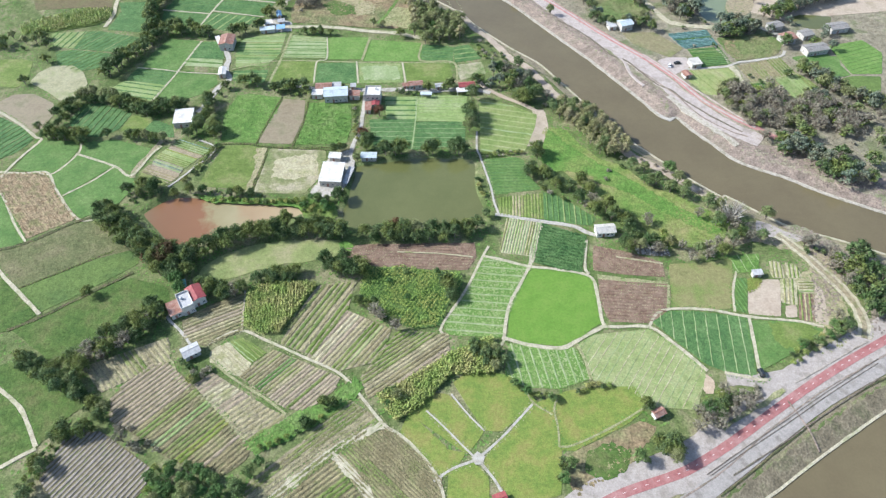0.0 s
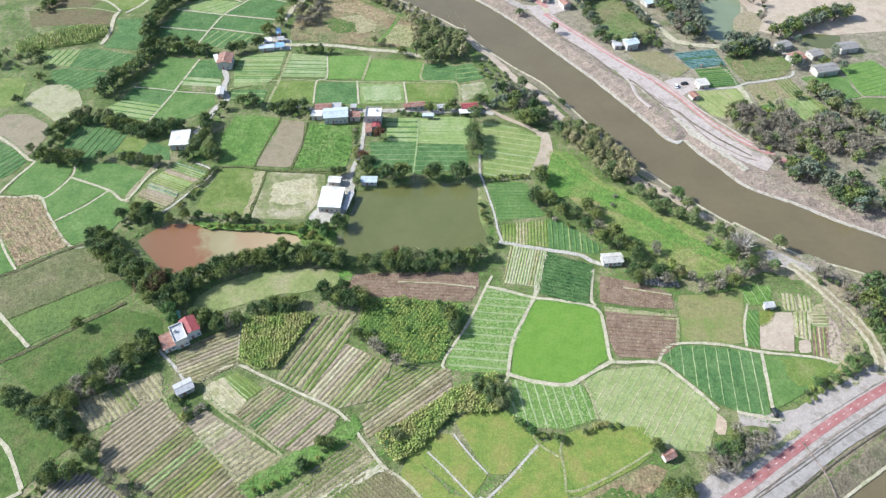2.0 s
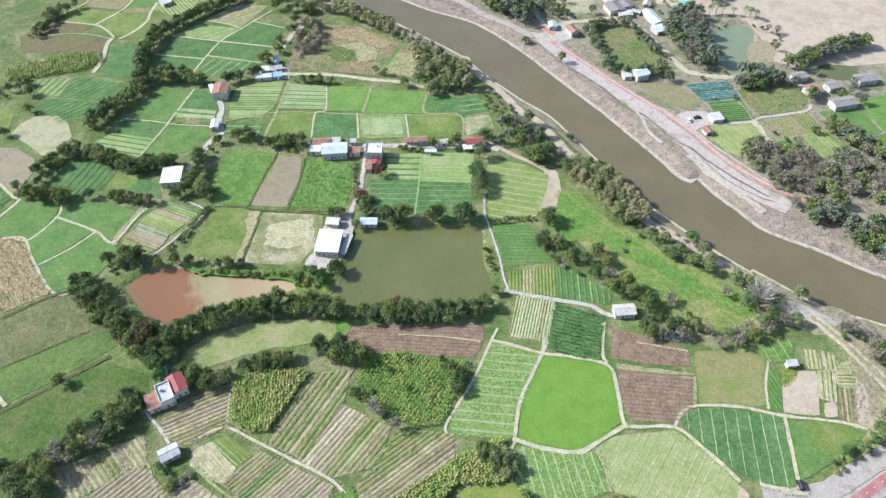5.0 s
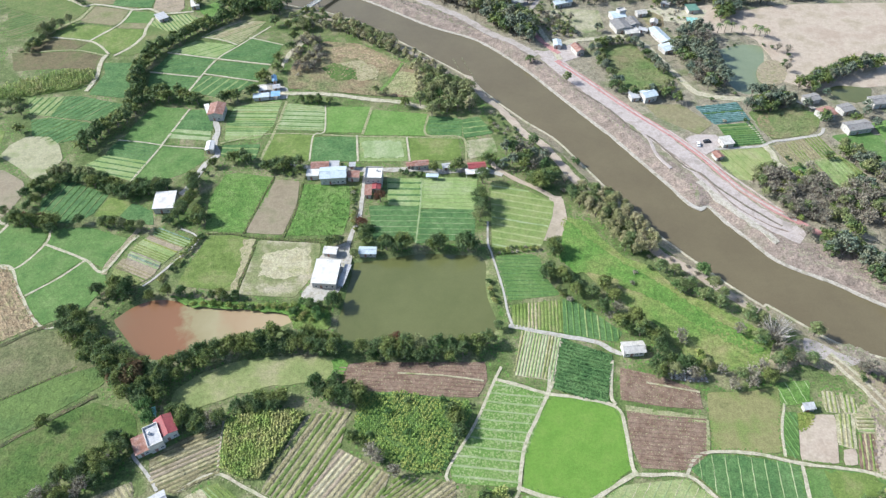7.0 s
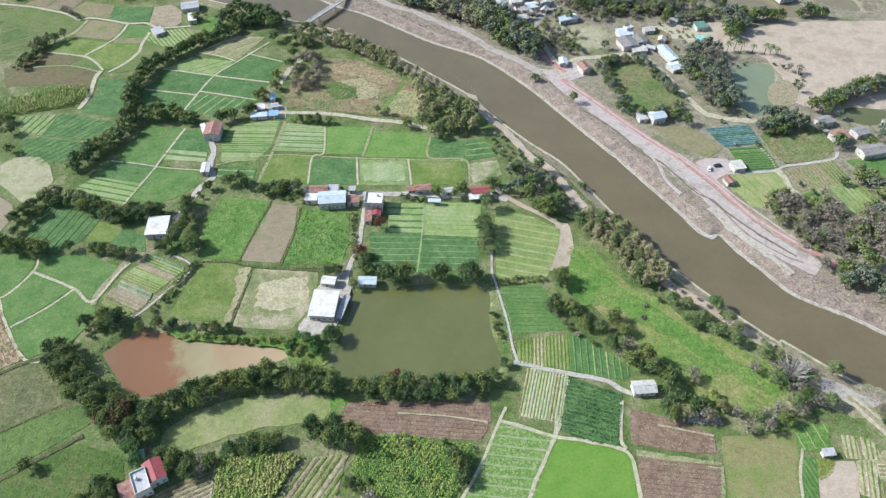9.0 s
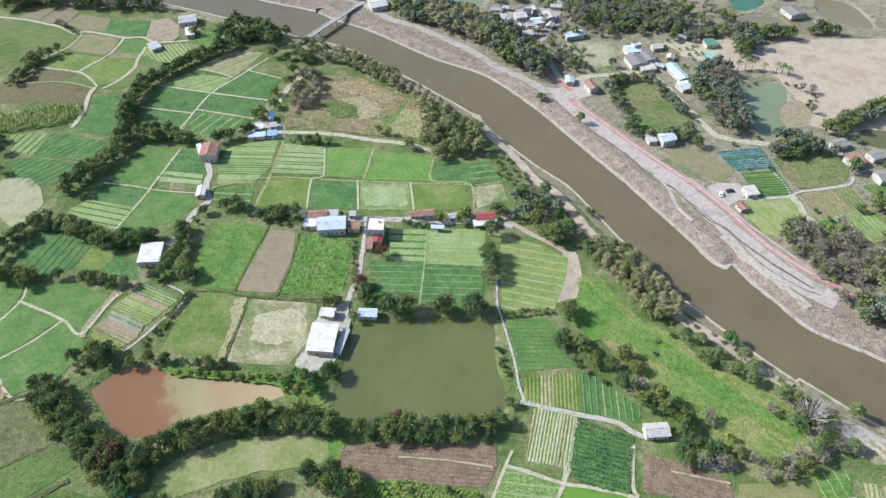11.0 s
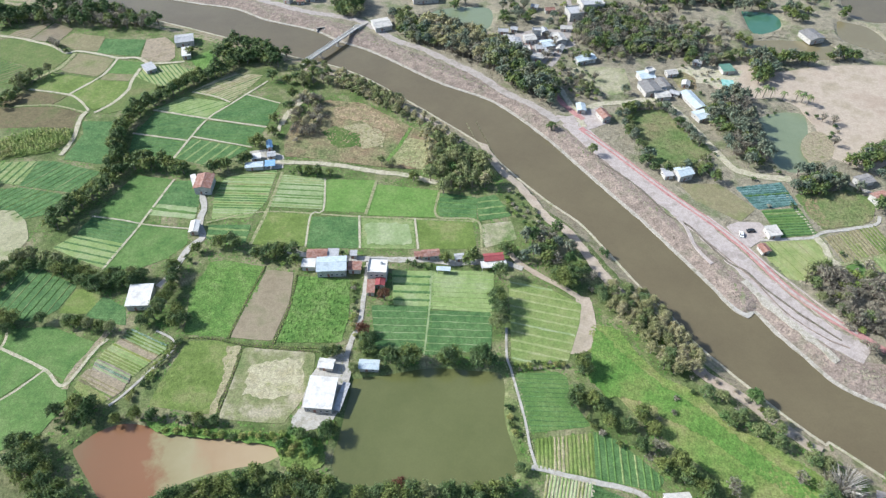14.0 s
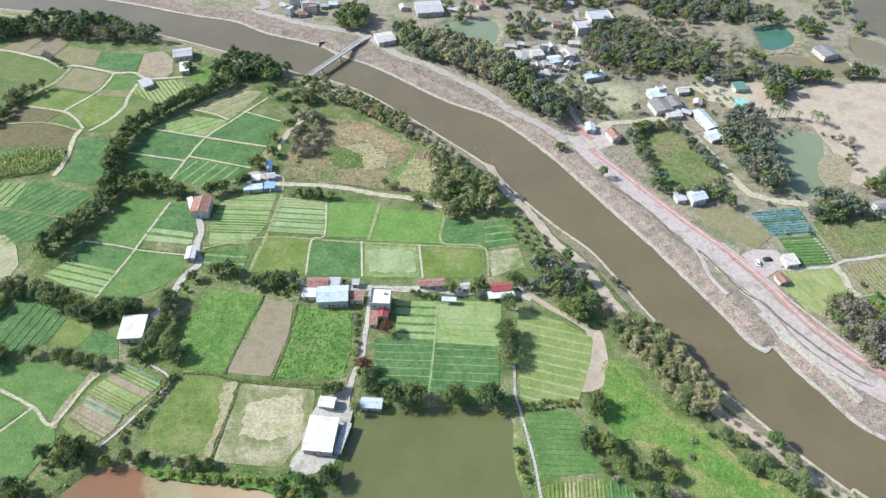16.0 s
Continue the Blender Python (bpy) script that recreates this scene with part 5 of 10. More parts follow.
field("crop_field", "green plot with pale beds", M_DARK, [(-123, 346.9), (-104.1, 347.7), (-104.2, 336.5), (-122.1, 339.3)], rows=(-2.4, 4.8, 1.5, 0.1, M_PALEGREEN))
field("rice_field", "olive-green plot", M_OLIVE, [(-97.4, 356.5), (-75.7, 355.9), (-75.6, 336.3), (-99.3, 336.7)])
field("crop_field", "deep green plot", M_DARK, [(-73.8, 354.5), (-52.3, 355), (-50.1, 335.2), (-73.3, 335)])
field("fallow_field", "pale bleached plot with green edges", M_PALEGREEN, [(-49.6, 354.7), (-24.8, 354.6), (-22.8, 335.6), (-47.6, 335.3)])
field("weed_patch", "bleached straw in the middle of the plot", M_PALE, [(-47.2, 351), (-38, 352.2), (-27.2, 351.4), (-26, 344), (-25.4, 338.4), (-36, 338), (-45.4, 338.2), (-46.6, 345)], lift=0.22)
field("rice_field", "olive-yellow plot", M_OLIVE, [(-21.5, 354), (3.2, 354.7), (5.1, 337.4), (-20.5, 336.4)])
field("fallow_field", "small tan-green plot", M_MIXED, [(9.1, 352.3), (23.7, 355.1), (25.2, 343.5), (10.8, 337.6)])
field("crop_field", "plot of alternating dark and pale green strips", M_SOFTPALE, [(-31.6, 320.4), (-15.2, 320.2), (-15.2, 301), (-29.9, 301.7)], rows=(-0.8, 4.6, 1.5, 0.2, M_DARK))
field("rice_field", "pale green harvested plot", M_SOFTPALE, [(-14, 320.7), (12.8, 320.5), (11.5, 299.3), (-14.1, 300.3)], rows=(-1.1, 2.8, 0.45, 0.1, (M_PALEGREEN, M_PALE)))
field("crop_field", "deep green plot with thin white furrows", M_DARK, [(-39.1, 299.6), (-15.4, 299.5), (-16.5, 276), (-35.6, 278.3)], rows=(0.3, 3.8, 0.42, 0.15, M_PALE))
field("crop_field", "deep green plot with thin white furrows", M_DARK, [(-14, 297.3), (12, 297.1), (10.9, 278.7), (-15.4, 275.4)], rows=(-0.9, 3.8, 0.42, 0.15, M_PALE))
field("crop_field", "yellow-green plot with soft pale rows", M_PALEROWS, [(21.6, 317.9), (38, 311.8), (51.4, 303.2), (49.1, 292.8), (42.5, 274.2), (20.6, 272.4)], rows=(-13, 4.5, 1.2, 0.08, (M_PALE, M_YELLOWPALE)))
field("crop_field", "green plot with fine rows", M_GREEN, [(21.6, 265.9), (38.3, 267.3), (41.3, 265.1), (40.9, 256.5), (47.8, 244.6), (24.6, 241.2)], rows=(-0.3, 2.1, 0.56, 0.12, M_DARK))
field("garden_plot", "vegetable beds of green, tan and white", M_OLIVE, [(27.5, 237.8), (48.6, 240.6), (47.8, 223.9), (27, 227.1)], rows=(-93.6, 1.5, 1.1, 0.18, (M_OLIVE, M_STRAW, M_SOFTPALE, M_BEDS, M_PALE, M_OLIVE)))
field("crop_field", "green plot with pale furrows", M_DARK, [(50, 241.2), (56.8, 237.9), (71.6, 223.7), (68.6, 219.9), (48.5, 223.7)], rows=(-93, 2.6, 0.8, 0.2, (M_GREEN, M_PALEGREEN)))
field("garden_plot", "cream and pale green striped beds", M_PALESTRAW, [(30.6, 224.1), (46.1, 220.9), (40.8, 200.8), (26.4, 203.2)], rows=(-104.1, 1.25, 0.8, 0.22, (M_PALE, M_SOFTPALE, M_PALESTRAW, M_PALE, M_BEDS)))
field("crop_field", "deep green leafy plot", M_DARK, [(46.9, 219.5), (65.1, 211.7), (60.3, 191.8), (50.7, 193.8), (41.7, 197.4)], cover=(4.0, 0.7, 0.4, M_DARK), rows=(-16.7, 1.9, 1.2, 0.4, M_DARK))
field("pasture", "tan and green meadow along the river belt", M_RIVERMEADOW, [(55.2, 288.3), (66, 289.6), (79.8, 262), (94.5, 247.9), (112.2, 239.7), (134.6, 221.5), (126.7, 207.2), (99, 204.6), (92.6, 224.4), (71.4, 244.1), (55.7, 265.3)], cover=(0.5, 0.9, 0.12, M_RIVERMEADOW))

field("weed_patch", "green weeds in the fallow land", M_MEADOW, [(-79.6, 424.2), (-71.9, 429.3), (-58.6, 423.2), (-56.5, 412.8), (-69.6, 411.5)], lift=0.24)
field("weed_patch", "reddish dry weeds in the fallow land", M_RED_STRAW, [(-78.3, 447.8), (-59.4, 450.6), (-36.4, 433.1), (-40.1, 426.1), (-57.8, 435.5), (-73.2, 439)], lift=0.24)
field("weed_patch", "bare tan ground in the fallow land", M_STRAW, [(-67.9, 430.5), (-57.6, 433.4), (-44.2, 424.9), (-45.3, 413.3), (-55.3, 411.2)], lift=0.22)

field("concrete_spit", "pale concrete spit at the river bend", M_CONCRETE, [(119.6, 310.4), (126.2, 311.9), (130.1, 305.6), (125, 300.7), (120.9, 305.2)], lift=-2.15, log=False)
field("sand_heap", "patch of orange-tan sand beside the field", surface("orange_sand", [(0.4, 0.31, 0.22), (0.47, 0.38, 0.28)], 0.3, 2.0, fleck=0.15), [(102, 138.8), (104.3, 135.4), (102.1, 130.4), (99.7, 131.1), (99.5, 135.1)])

field("weed_patch", "bleached dry mud in the grassy plot", M_PALESTRAW, [(-85.8, 266.8), (-73.7, 270), (-66.1, 270.8), (-63.7, 263.1), (-64.7, 255.6), (-76, 252.7), (-85.1, 254.5), (-85.2, 261.1)], lift=0.22)
# far left plots
field("crop_field", "wide dull green paddy", M_DUNOLIVE, [(-302.7, 516.3), (-296.8, 519.4), (-279.7, 514), (-256.3, 503.5), (-252.7, 498.3), (-257.5, 483.7), (-266, 483.3), (-279.1, 489), (-291.9, 493.6), (-309.6, 500.7), (-315.6, 512.7)])
field("fallow_field", "bare grey-brown plot", M_MUD, [(-317, 515.5), (-304, 519), (-300.1, 528), (-281.7, 541), (-287.5, 519.2), (-297.5, 520.8)], rows=(40, 3.0, 0.8, 0.1, M_DUNPLOT))
field("fallow_field", "bare grey-brown plot", M_MUD, [(-285.8, 517.9), (-279.2, 540.3), (-264.7, 532.9), (-267.4, 515.3)], rows=(45, 2.6, 0.7, 0.1, M_MUD))
field("fallow_field", "olive-brown fallow plot", M_DUNPLOT, [(-266.1, 514.7), (-261.2, 527.2), (-239.3, 523.3), (-237.4, 505.8), (-250.3, 506.5)])
field("crop_field", "deep green plot", M_DARK, [(-237.1, 520.5), (-211.3, 520.5), (-209.5, 501.2), (-236, 503.9)])
field("fallow_field", "bare pinkish-tan plot", M_TANSOIL, [(-209.7, 521.3), (-198.9, 524.7), (-190.2, 515.3), (-186.1, 500.4), (-188, 495.1), (-199.5, 494.5), (-206.4, 499.4)])
field("fallow_field", "dun fallow plot between paths", M_DUNPLOT, [(-248.1, 501.9), (-223.9, 496.5), (-224.2, 481), (-226.9, 476.5), (-246.8, 480.5), (-252.4, 484)])
field("rice_field", "small bright green paddy", M_GREEN, [(-221.5, 494.6), (-204.2, 491.6), (-204, 480.8), (-221.1, 481.2)])
field("fallow_field", "pale bleached strip of plot", M_DUNPLOT, [(-221.2, 478.7), (-204.2, 478.3), (-203.4, 472.2), (-222.9, 473)])
field("crop_field", "light green paddy with a darker side", M_OLIVE, [(-254.6, 477.6), (-227.2, 472.8), (-236.8, 456.3), (-262.8, 460.8), (-259.3, 468.2)])
field("crop_field", "olive-green paddy beside a curving path", M_OLIVE, [(-224.5, 471.1), (-204, 469.7), (-203.6, 462), (-206.1, 450.4), (-215, 441.1), (-224.8, 449.5), (-233.8, 454.7)])
field("crop_field", "dull olive plot below the hedge", M_DUNOLIVE, [(-202.7, 471), (-201.3, 479), (-187.4, 465.8), (-187.5, 455.8), (-194.9, 443.7), (-205.9, 438.2), (-210.2, 438.6), (-204.1, 449.4), (-201.3, 459.2)])
field("crop_field", "olive plot striped with dark rows", M_YELLOWPALE, [(-200.2, 486), (-181.6, 491.5), (-168.4, 482), (-172.5, 472.5), (-183, 467.8), (-192, 471.5), (-201.4, 477.2)], rows=(-52, 2.4, 0.9, 0.2, (M_DARK, M_GREEN)))
field("fallow_field", "brown fallow plot", M_BROWNMEADOW, [(-271.8, 451.7), (-261.7, 458.6), (-236.5, 454), (-241.8, 444.7), (-263.5, 442.6), (-277.4, 443)])
field("crop_field", "small dull green plot", M_DUNOLIVE, [(-238.6, 444.9), (-235.1, 452.9), (-226.6, 448.3), (-219, 439.8), (-228.3, 442.1)])
field("fallow_field", "wide reddish-brown fallow plot", M_BROWNMEADOW, [(-279.5, 440.7), (-262.5, 440.4), (-241.5, 442.5), (-227.4, 439.9), (-218.3, 437.1), (-217, 428.2), (-217.4, 423), (-239.5, 423.5), (-269.4, 420.6)])
field("crop_field", "dark plot with faint rows", M_DUNOLIVE, [(-306.3, 494.2), (-289.4, 488.5), (-267.9, 481.3), (-274, 470.5), (-288.1, 457.8)], rows=(40, 3.0, 0.8, 0.15, (M_DARK, M_DUNPLOT)))
field("pasture", "small green meadow by the sheds", M_LAWN, [(-175.1, 499.7), (-163.8, 511.1), (-156.7, 498.7), (-165.1, 485.3)])
field("cane_field", "dense plot of tall dark green cane", M_OLIVE, [(-270.5, 397.7), (-266.1, 402.3), (-252.7, 410.1), (-236.1, 419.4), (-218.6, 418.5), (-215.1, 410.7), (-225.4, 400.7), (-242.8, 394.7), (-260.9, 391.1), (-266.9, 389.9)], tall=(-64.4, 1.9, 2.6, M_CANE))
field("crop_field", "green plot", M_DARK, [(-216.6, 428.7), (-199.9, 428.8), (-192.3, 409.8), (-192.9, 392.3), (-213.3, 395.7), (-211.1, 418.1)])
field("crop_field", "green plot with pale strips", M_DARK, [(-226.3, 392.1), (-217.5, 392.2), (-191.6, 384.7), (-198.8, 369.4), (-227.6, 373.7)], rows=(53.9, 3.6, 0.7, 0.15, (M_GREEN, M_PALEGREEN)))
field("crop_field", "pale green striped plot", M_PALEGREEN, [(-247.1, 390.2), (-227.1, 392), (-228.6, 374.2), (-240.1, 376)], rows=(76.1, 4.0, 1.2, 0.15, (M_GREEN, M_DARK)))
field("crop_field", "green plot", M_DARK, [(-236.7, 369.1), (-226.2, 370.7), (-198.5, 365.3), (-202, 354.1), (-216, 349), (-229.7, 354.8)], rows=(48.9, 3.6, 0.7, 0.15, (M_GREEN, M_OLIVE)))
field("dry_pond_bed", "rounded pond bed of dry pale mud", M_DRYBED, [(-240.2, 337.5), (-238.8, 346.7), (-233.1, 353.8), (-221.2, 353.6), (-212.9, 346.5), (-206.6, 334.9), (-208.1, 326.1), (-209.6, 315.9), (-216.3, 320.2), (-225.6, 327.9)])
field("dry_pond_bed", "rounded bed of brown dry mud", M_MUD, [(-252.4, 314.8), (-244.8, 324.8), (-233.6, 325.3), (-219.7, 316.5), (-215.3, 308.2), (-217.3, 295.7), (-219.4, 289.4), (-226.3, 295.3), (-248.7, 306.5)])
field("fallow_field", "dark olive plot", M_OLIVE, [(-272.8, 360.4), (-254.6, 361), (-247.6, 358), (-244.6, 342.1), (-246.3, 332.6), (-261.5, 334.6)])
field("crop_field", "green plot with rows", M_DARK, [(-249.6, 307.5), (-227.2, 293.8), (-218.4, 284.7), (-223.4, 274.8), (-232.1, 267.3)], rows=(56.4, 3.4, 0.6, 0.2, (M_GREEN, M_PALEGREEN)))
field("stubble_field", "reddish straw stubble field", M_RED_STRAW, [(-227.8, 257.7), (-200.6, 258), (-189.5, 242.9), (-174.5, 225.8), (-192.3, 213.6), (-201.2, 223.5), (-217.3, 244.5), (-224.5, 250)], rows=(-48, 2.2, 1.0, 0.12, M_RED_STRAW), cover=(0.7, 0.7, 0.25, M_RED_STRAW))
field("rice_field", "green paddy", M_GREEN, [(-227, 247.3), (-216.5, 240.4), (-201.5, 222.3), (-193.4, 212), (-207.9, 204.4)])

# across the river
field("pasture", "weedy green field ringed by shrubs", M_WEEDY, [(97.3, 451.8), (119.4, 454.7), (126.1, 433.8), (139.1, 416.5), (125, 405.9), (102.8, 403.4), (99.8, 426.5)], cover=(0.5, 1.0, 0.25, M_WEEDY))
field("crop_field", "yellowish grass plot", M_DUNPLOT, [(114.9, 386.5), (134, 387.3), (147.3, 369.2), (138.1, 360.5), (119.5, 375.6)])
field("garden_plot", "blue-green cabbage beds in rows", M_BLUEGREEN, [(143.3, 384.9), (167.7, 389.9), (170.2, 373.4), (149.6, 369.3)], rows=(8, 1.7, 1.45, 0.4, (M_BLUEGREEN, M_BLUEGREEN, M_BLUEGREEN, M_DARK)), cover=(0.8, 0.6, 0.4, M_BLUEGREEN))
field("crop_field", "green vegetable beds", M_GREEN, [(151.8, 367.6), (170.2, 369.6), (172.1, 352.4), (155.1, 349.7)], rows=(6, 1.9, 1.1, 0.3, (M_DARK, M_GREEN, M_DARK, M_PALEGREEN)))
field("mud_flat", "small flat of brown earth beside the pond", M_STRAW, [(198.6, 432.7), (208.4, 430.8), (200.6, 414.9), (194.5, 405.3), (189.2, 408.1)])
field("mud_flat", "bare brown earth", M_FALLOW, [(141.8, 572.5), (166, 584.8), (183.5, 569.5), (182.8, 539.1), (168.7, 533.5), (149, 557.1)])
field("fallow_field", "dry meadow beside the village", M_MIXED, [(66.9, 496.6), (79.4, 501.5), (102.8, 499.3), (103.3, 475.8), (90.9, 469.3), (72.4, 483.5)])
field("yard", "pale earth yard with sheds", M_DIRT, [(136.2, 500.1), (149.8, 507.3), (165.6, 503.8), (178.9, 500.2), (165.1, 476.8), (153.4, 484.3), (138, 487.6)])

field("rice_field", "soft pale yellow-green plot", surface("yellowing_crop", [(0.2, 0.25, 0.085), (0.26, 0.29, 0.115), (0.3, 0.31, 0.15)], 0.12, 2.0, fleck=0.18), [(147.3, 344.9), (161.6, 346.1), (171.3, 348.5), (174.5, 339.6), (173.8, 334.3), (168.3, 330.7), (160.4, 328.5), (155.5, 322.1), (150.8, 323.2), (145, 334.7)], rows=(-65.9, 4.2, 0.5, 0.12, (M_OLIVE, M_SOFTPALE, M_BEDS)))
field("furrowed_field", "brown and olive furrowed plot", M_TANFURROW, [(178.3, 349.1), (203.9, 357.5), (207.2, 343.2), (180.3, 334.4)], rows=(-76.5, 2.0, 0.6, 0.2, (M_BROWNROW, M_BEDS, M_BROWNROW, M_OLIVEROW)))
field("furrowed_field", "pale green plot with brown furrows", M_PALEGREEN, [(188.2, 334.1), (208.6, 340.1), (214.8, 328.5), (197.2, 313.4)], rows=(-75.2, 2.4, 0.5, 0.15, (M_BROWNROW, M_SOFTPALE, M_PALEGREEN, M_SOFTPALE, M_BEDS)))
field("pasture", "green strip beside the furrowed plot", M_GREEN, [(179.4, 330.5), (186, 332.7), (194.7, 311.7), (190.3, 308.5)])
field("pasture", "weedy plot of green and brown growth", M_WEEDY, [(172.8, 380.3), (200.7, 385), (212.3, 377.9), (204.6, 363.3), (197.8, 359.8), (177.7, 356.1), (174, 366.2)], cover=(0.5, 1.0, 0.25, M_WEEDY))
field("weed_patch", "brown dead growth in the weedy plot", M_FALLOW, [(174.7, 376.2), (182.7, 380.5), (180.2, 369.3), (182.5, 359.5), (178.2, 357.6), (175.2, 365.2)], lift=0.22)
field("pasture", "bright green field beside the houses", M_GREEN, [(215.3, 359.6), (240, 359.1), (233.6, 338.3), (224.6, 339.1), (214.4, 347)])
field("mud_flat", "wide flat of dusty tan earth", M_SAND, [(163.4, 503.4), (182.4, 507.6), (200.9, 498.9), (228.3, 506.7), (247.3, 509.7), (349.7, 514.3), (292.7, 412.7), (219.2, 402.7), (202.7, 413.3), (204.9, 441.9), (201.7, 461.7), (191.7, 471.4), (167.1, 467.3), (155.8, 481.3)])
field("mud_flat", "dusty bare field among the trees", M_DRYLAND, [(139.9, 569.1), (161.2, 584.9), (188.6, 582.3), (185.9, 558.5), (188.3, 540.1), (182.2, 525.7), (175.8, 535.8), (161.1, 551.8), (143.1, 556.9)])
field("mud_flat", "small brown pond bed full of weeds", M_FALLOW, [(131.9, 495.4), (140.7, 497.1), (146, 489.9), (144, 478.9), (138.4, 472.8), (134.2, 480.8)])
field("yard", "grey trodden yard of the far village", M_ROAD, [(28.5, 537.2), (49.8, 547.2), (72.8, 548.5), (75, 528.3), (56.1, 512.2), (47.3, 492.4), (40.1, 503.5), (26.7, 522.9)])

field("yard", "bare tan earth yard beside the pale plot", M_SAND, [(50.6, 308.1), (56.1, 307.2), (56.8, 296.4), (55.9, 283.6), (50.1, 278.3), (42.8, 277.2), (47.5, 289.7), (50.6, 299.6)], lift=0.1)

field("weed_patch", "lush green grass in a shallow ditch", M_LAWN, [(-31.4, 133.8), (-34.5, 129.5), (-47.5, 119.3), (-59.5, 111.8), (-67.8, 107.4), (-71.7, 110.8), (-64.2, 116.3), (-54.6, 122.7), (-45.1, 127.3), (-37.6, 134.1), (-34.2, 137.7)], lift=0.24, cover=(0.7, 0.9, 0.2, M_LAWN))


# roads and paths
ribbon("road", "wide dusty pale road on the far bank", M_FARROAD, [(62, 440), (77.9, 413.1), (95.4, 387.7), (112.6, 362.5), (117.7, 354), (132.8, 326.5), (142, 308.9), (153.7, 292.9), (168.4, 279.9)], 11, 0.14, "road", 0.1)
ribbon("road", "narrow pale dust road above the far bank", M_ROAD, [(-195.4, 635.9), (-146.2, 595.2), (-152.8, 585.6), (-130.4, 574.2), (-108.9, 564.8), (-88.6, 560.3), (-68.1, 551.3), (-47.3, 530), (-28.2, 519), (-9.6, 504.3), (8.1, 489.7), (24.7, 470.3), (40.7, 456.7), (55.6, 441)], 5.2, 0.13, "road", 0.3)
ribbon("cycleway", "faded pink-red cycleway along the river", M_PINKWAY, [(67.4, 434.5), (83.9, 412.1), (102.6, 385.1), (115.7, 367.9), (125.4, 355.5), (136.3, 337.9), (145.4, 318.8), (153, 307.9), (160.8, 298.8), (168.7, 291.2), (177.1, 282.4)], 3.6, 0.24, "cycleway", 0.1)
ribbon("bank_ledge", "pale concrete ledge along the waterline", M_BERM, [(x, y) for x, y in RIVER_FAR], 2.2, 0.3, "ledge", 0.2, fixed=-2.5, drop=1.0)
ribbon("bank_ledge", "thin concrete edge along the near waterline", M_DIRT, [(x, y) for x, y in RIVER_NEAR], 1.1, 0.4, "ledge", 0.2, fixed=-2.5, drop=1.0)
ribbon("bank_ledge", "pale ledge along the lower channel", M_DIRT, CREEK_BANK, 1.0, 0.3, "ledge", 0.2, fixed=-2.5, drop=1.0)
ribbon("road", "pale concrete road beside the lower channel", M_ROAD, [(41.4, 82.2), (55.5, 90.4), (71, 96.4), (87.1, 102.5), (105, 113.2), (122.3, 123.9), (140.6, 135.1), (159.8, 146.2), (180.2, 156.9), (208.3, 171.2)], 15.5, 0.12, "road", 0.04)
ribbon("cycleway", "red cycleway with white dashes", M_REDWAY, [(48.3, 85.9), (62.3, 92.4), (79.3, 97.9), (88.2, 101.5), (104.2, 110.6), (121.6, 121.7), (139.9, 133.1), (158.8, 143.9), (179.1, 154.5), (207.3, 169.2)], 3.5, 0.2, "cycleway", 0.03)
ribbon("kerb_path", "grey strip of pavement beside the cycleway", surface("grey_pavement", [(0.27, 0.25, 0.225), (0.33, 0.305, 0.28), (0.23, 0.21, 0.185)], 0.2, 2.0, fleck=0.12), [(79.1, 85.8), (91.4, 93.5), (107.8, 104.2), (125.4, 116.1), (143.7, 127.7), (174.3, 143.4), (201.2, 156.8)], 6.5, 0.2, "path", 0.03)
ribbon("dirt_track", "rutted pale dirt track beside the river", M_DIRT, [(154.2, 212.9), (158.4, 207.7), (163.2, 198.7), (167.4, 190.1), (171.6, 180.5), (173.7, 171.7), (173.4, 163.3), (170.4, 155.2)], 5.0, 0.15)
ribbon("dirt_track", "pale dirt track along the near bank", M_SAND, [(4.8, 441), (18.3, 399), (28.4, 384.8), (42.3, 358.4), (50.5, 350), (60.3, 330.4), (68, 314.4), (78.3, 299.6), (88.2, 286.8), (96.4, 270.5), (105.8, 262.2), (113.7, 255), (121.8, 245.6), (133.3, 236)], 4.6, 0.14)
ribbon("dirt_track", "earth track beside the river", M_SAND, [(-101, 490.1), (-81.6, 484.8), (-61.6, 471.5), (-37.7, 453.5), (-14.3, 433.1), (-1.6, 418.5)], 3.0, 0.1)
ribbon("concrete_path", "pale concrete farm path", M_DIRT, [(-95.5, 154.3), (-83.7, 160.7), (-72, 155.9), (-55.4, 147.7), (-42.7, 141.5), (-36.2, 136), (-29.7, 127.7), (-22, 118.3), (-14.8, 113.2), (-7.8, 105.9), (-2.3, 97.9), (0.3, 88.8)], 1.7)
ribbon("concrete_path", "concrete path between shed and house", M_CONCRETE, [(-102.5, 154.3), (-106.9, 159.6), (-115.3, 167.7), (-115.1, 170.6)], 1.8)
ribbon("foot_path", "pale trodden path between furrowed plots", M_DIRT, [(-22.5, 118.3), (-28.2, 115.6), (-34.1, 112.1), (-39.9, 108.5), (-46.3, 103.2), (-52.5, 97.5), (-59.1, 89.6)], 4.6, wobble=0.35)
ribbon("foot_path", "pale trodden path between furrowed plots", M_DIRT, [(-40.2, 107.8), (-35.2, 102.5), (-28.7, 95.7), (-23.4, 88.4)], 4.2, wobble=0.4)
ribbon("foot_path", "worn earth footpath", M_BUND, [(-108.3, 147.2), (-102.8, 137.6), (-93.9, 130.9), (-83.6, 123.6), (-70.2, 109.2)], 1.5)
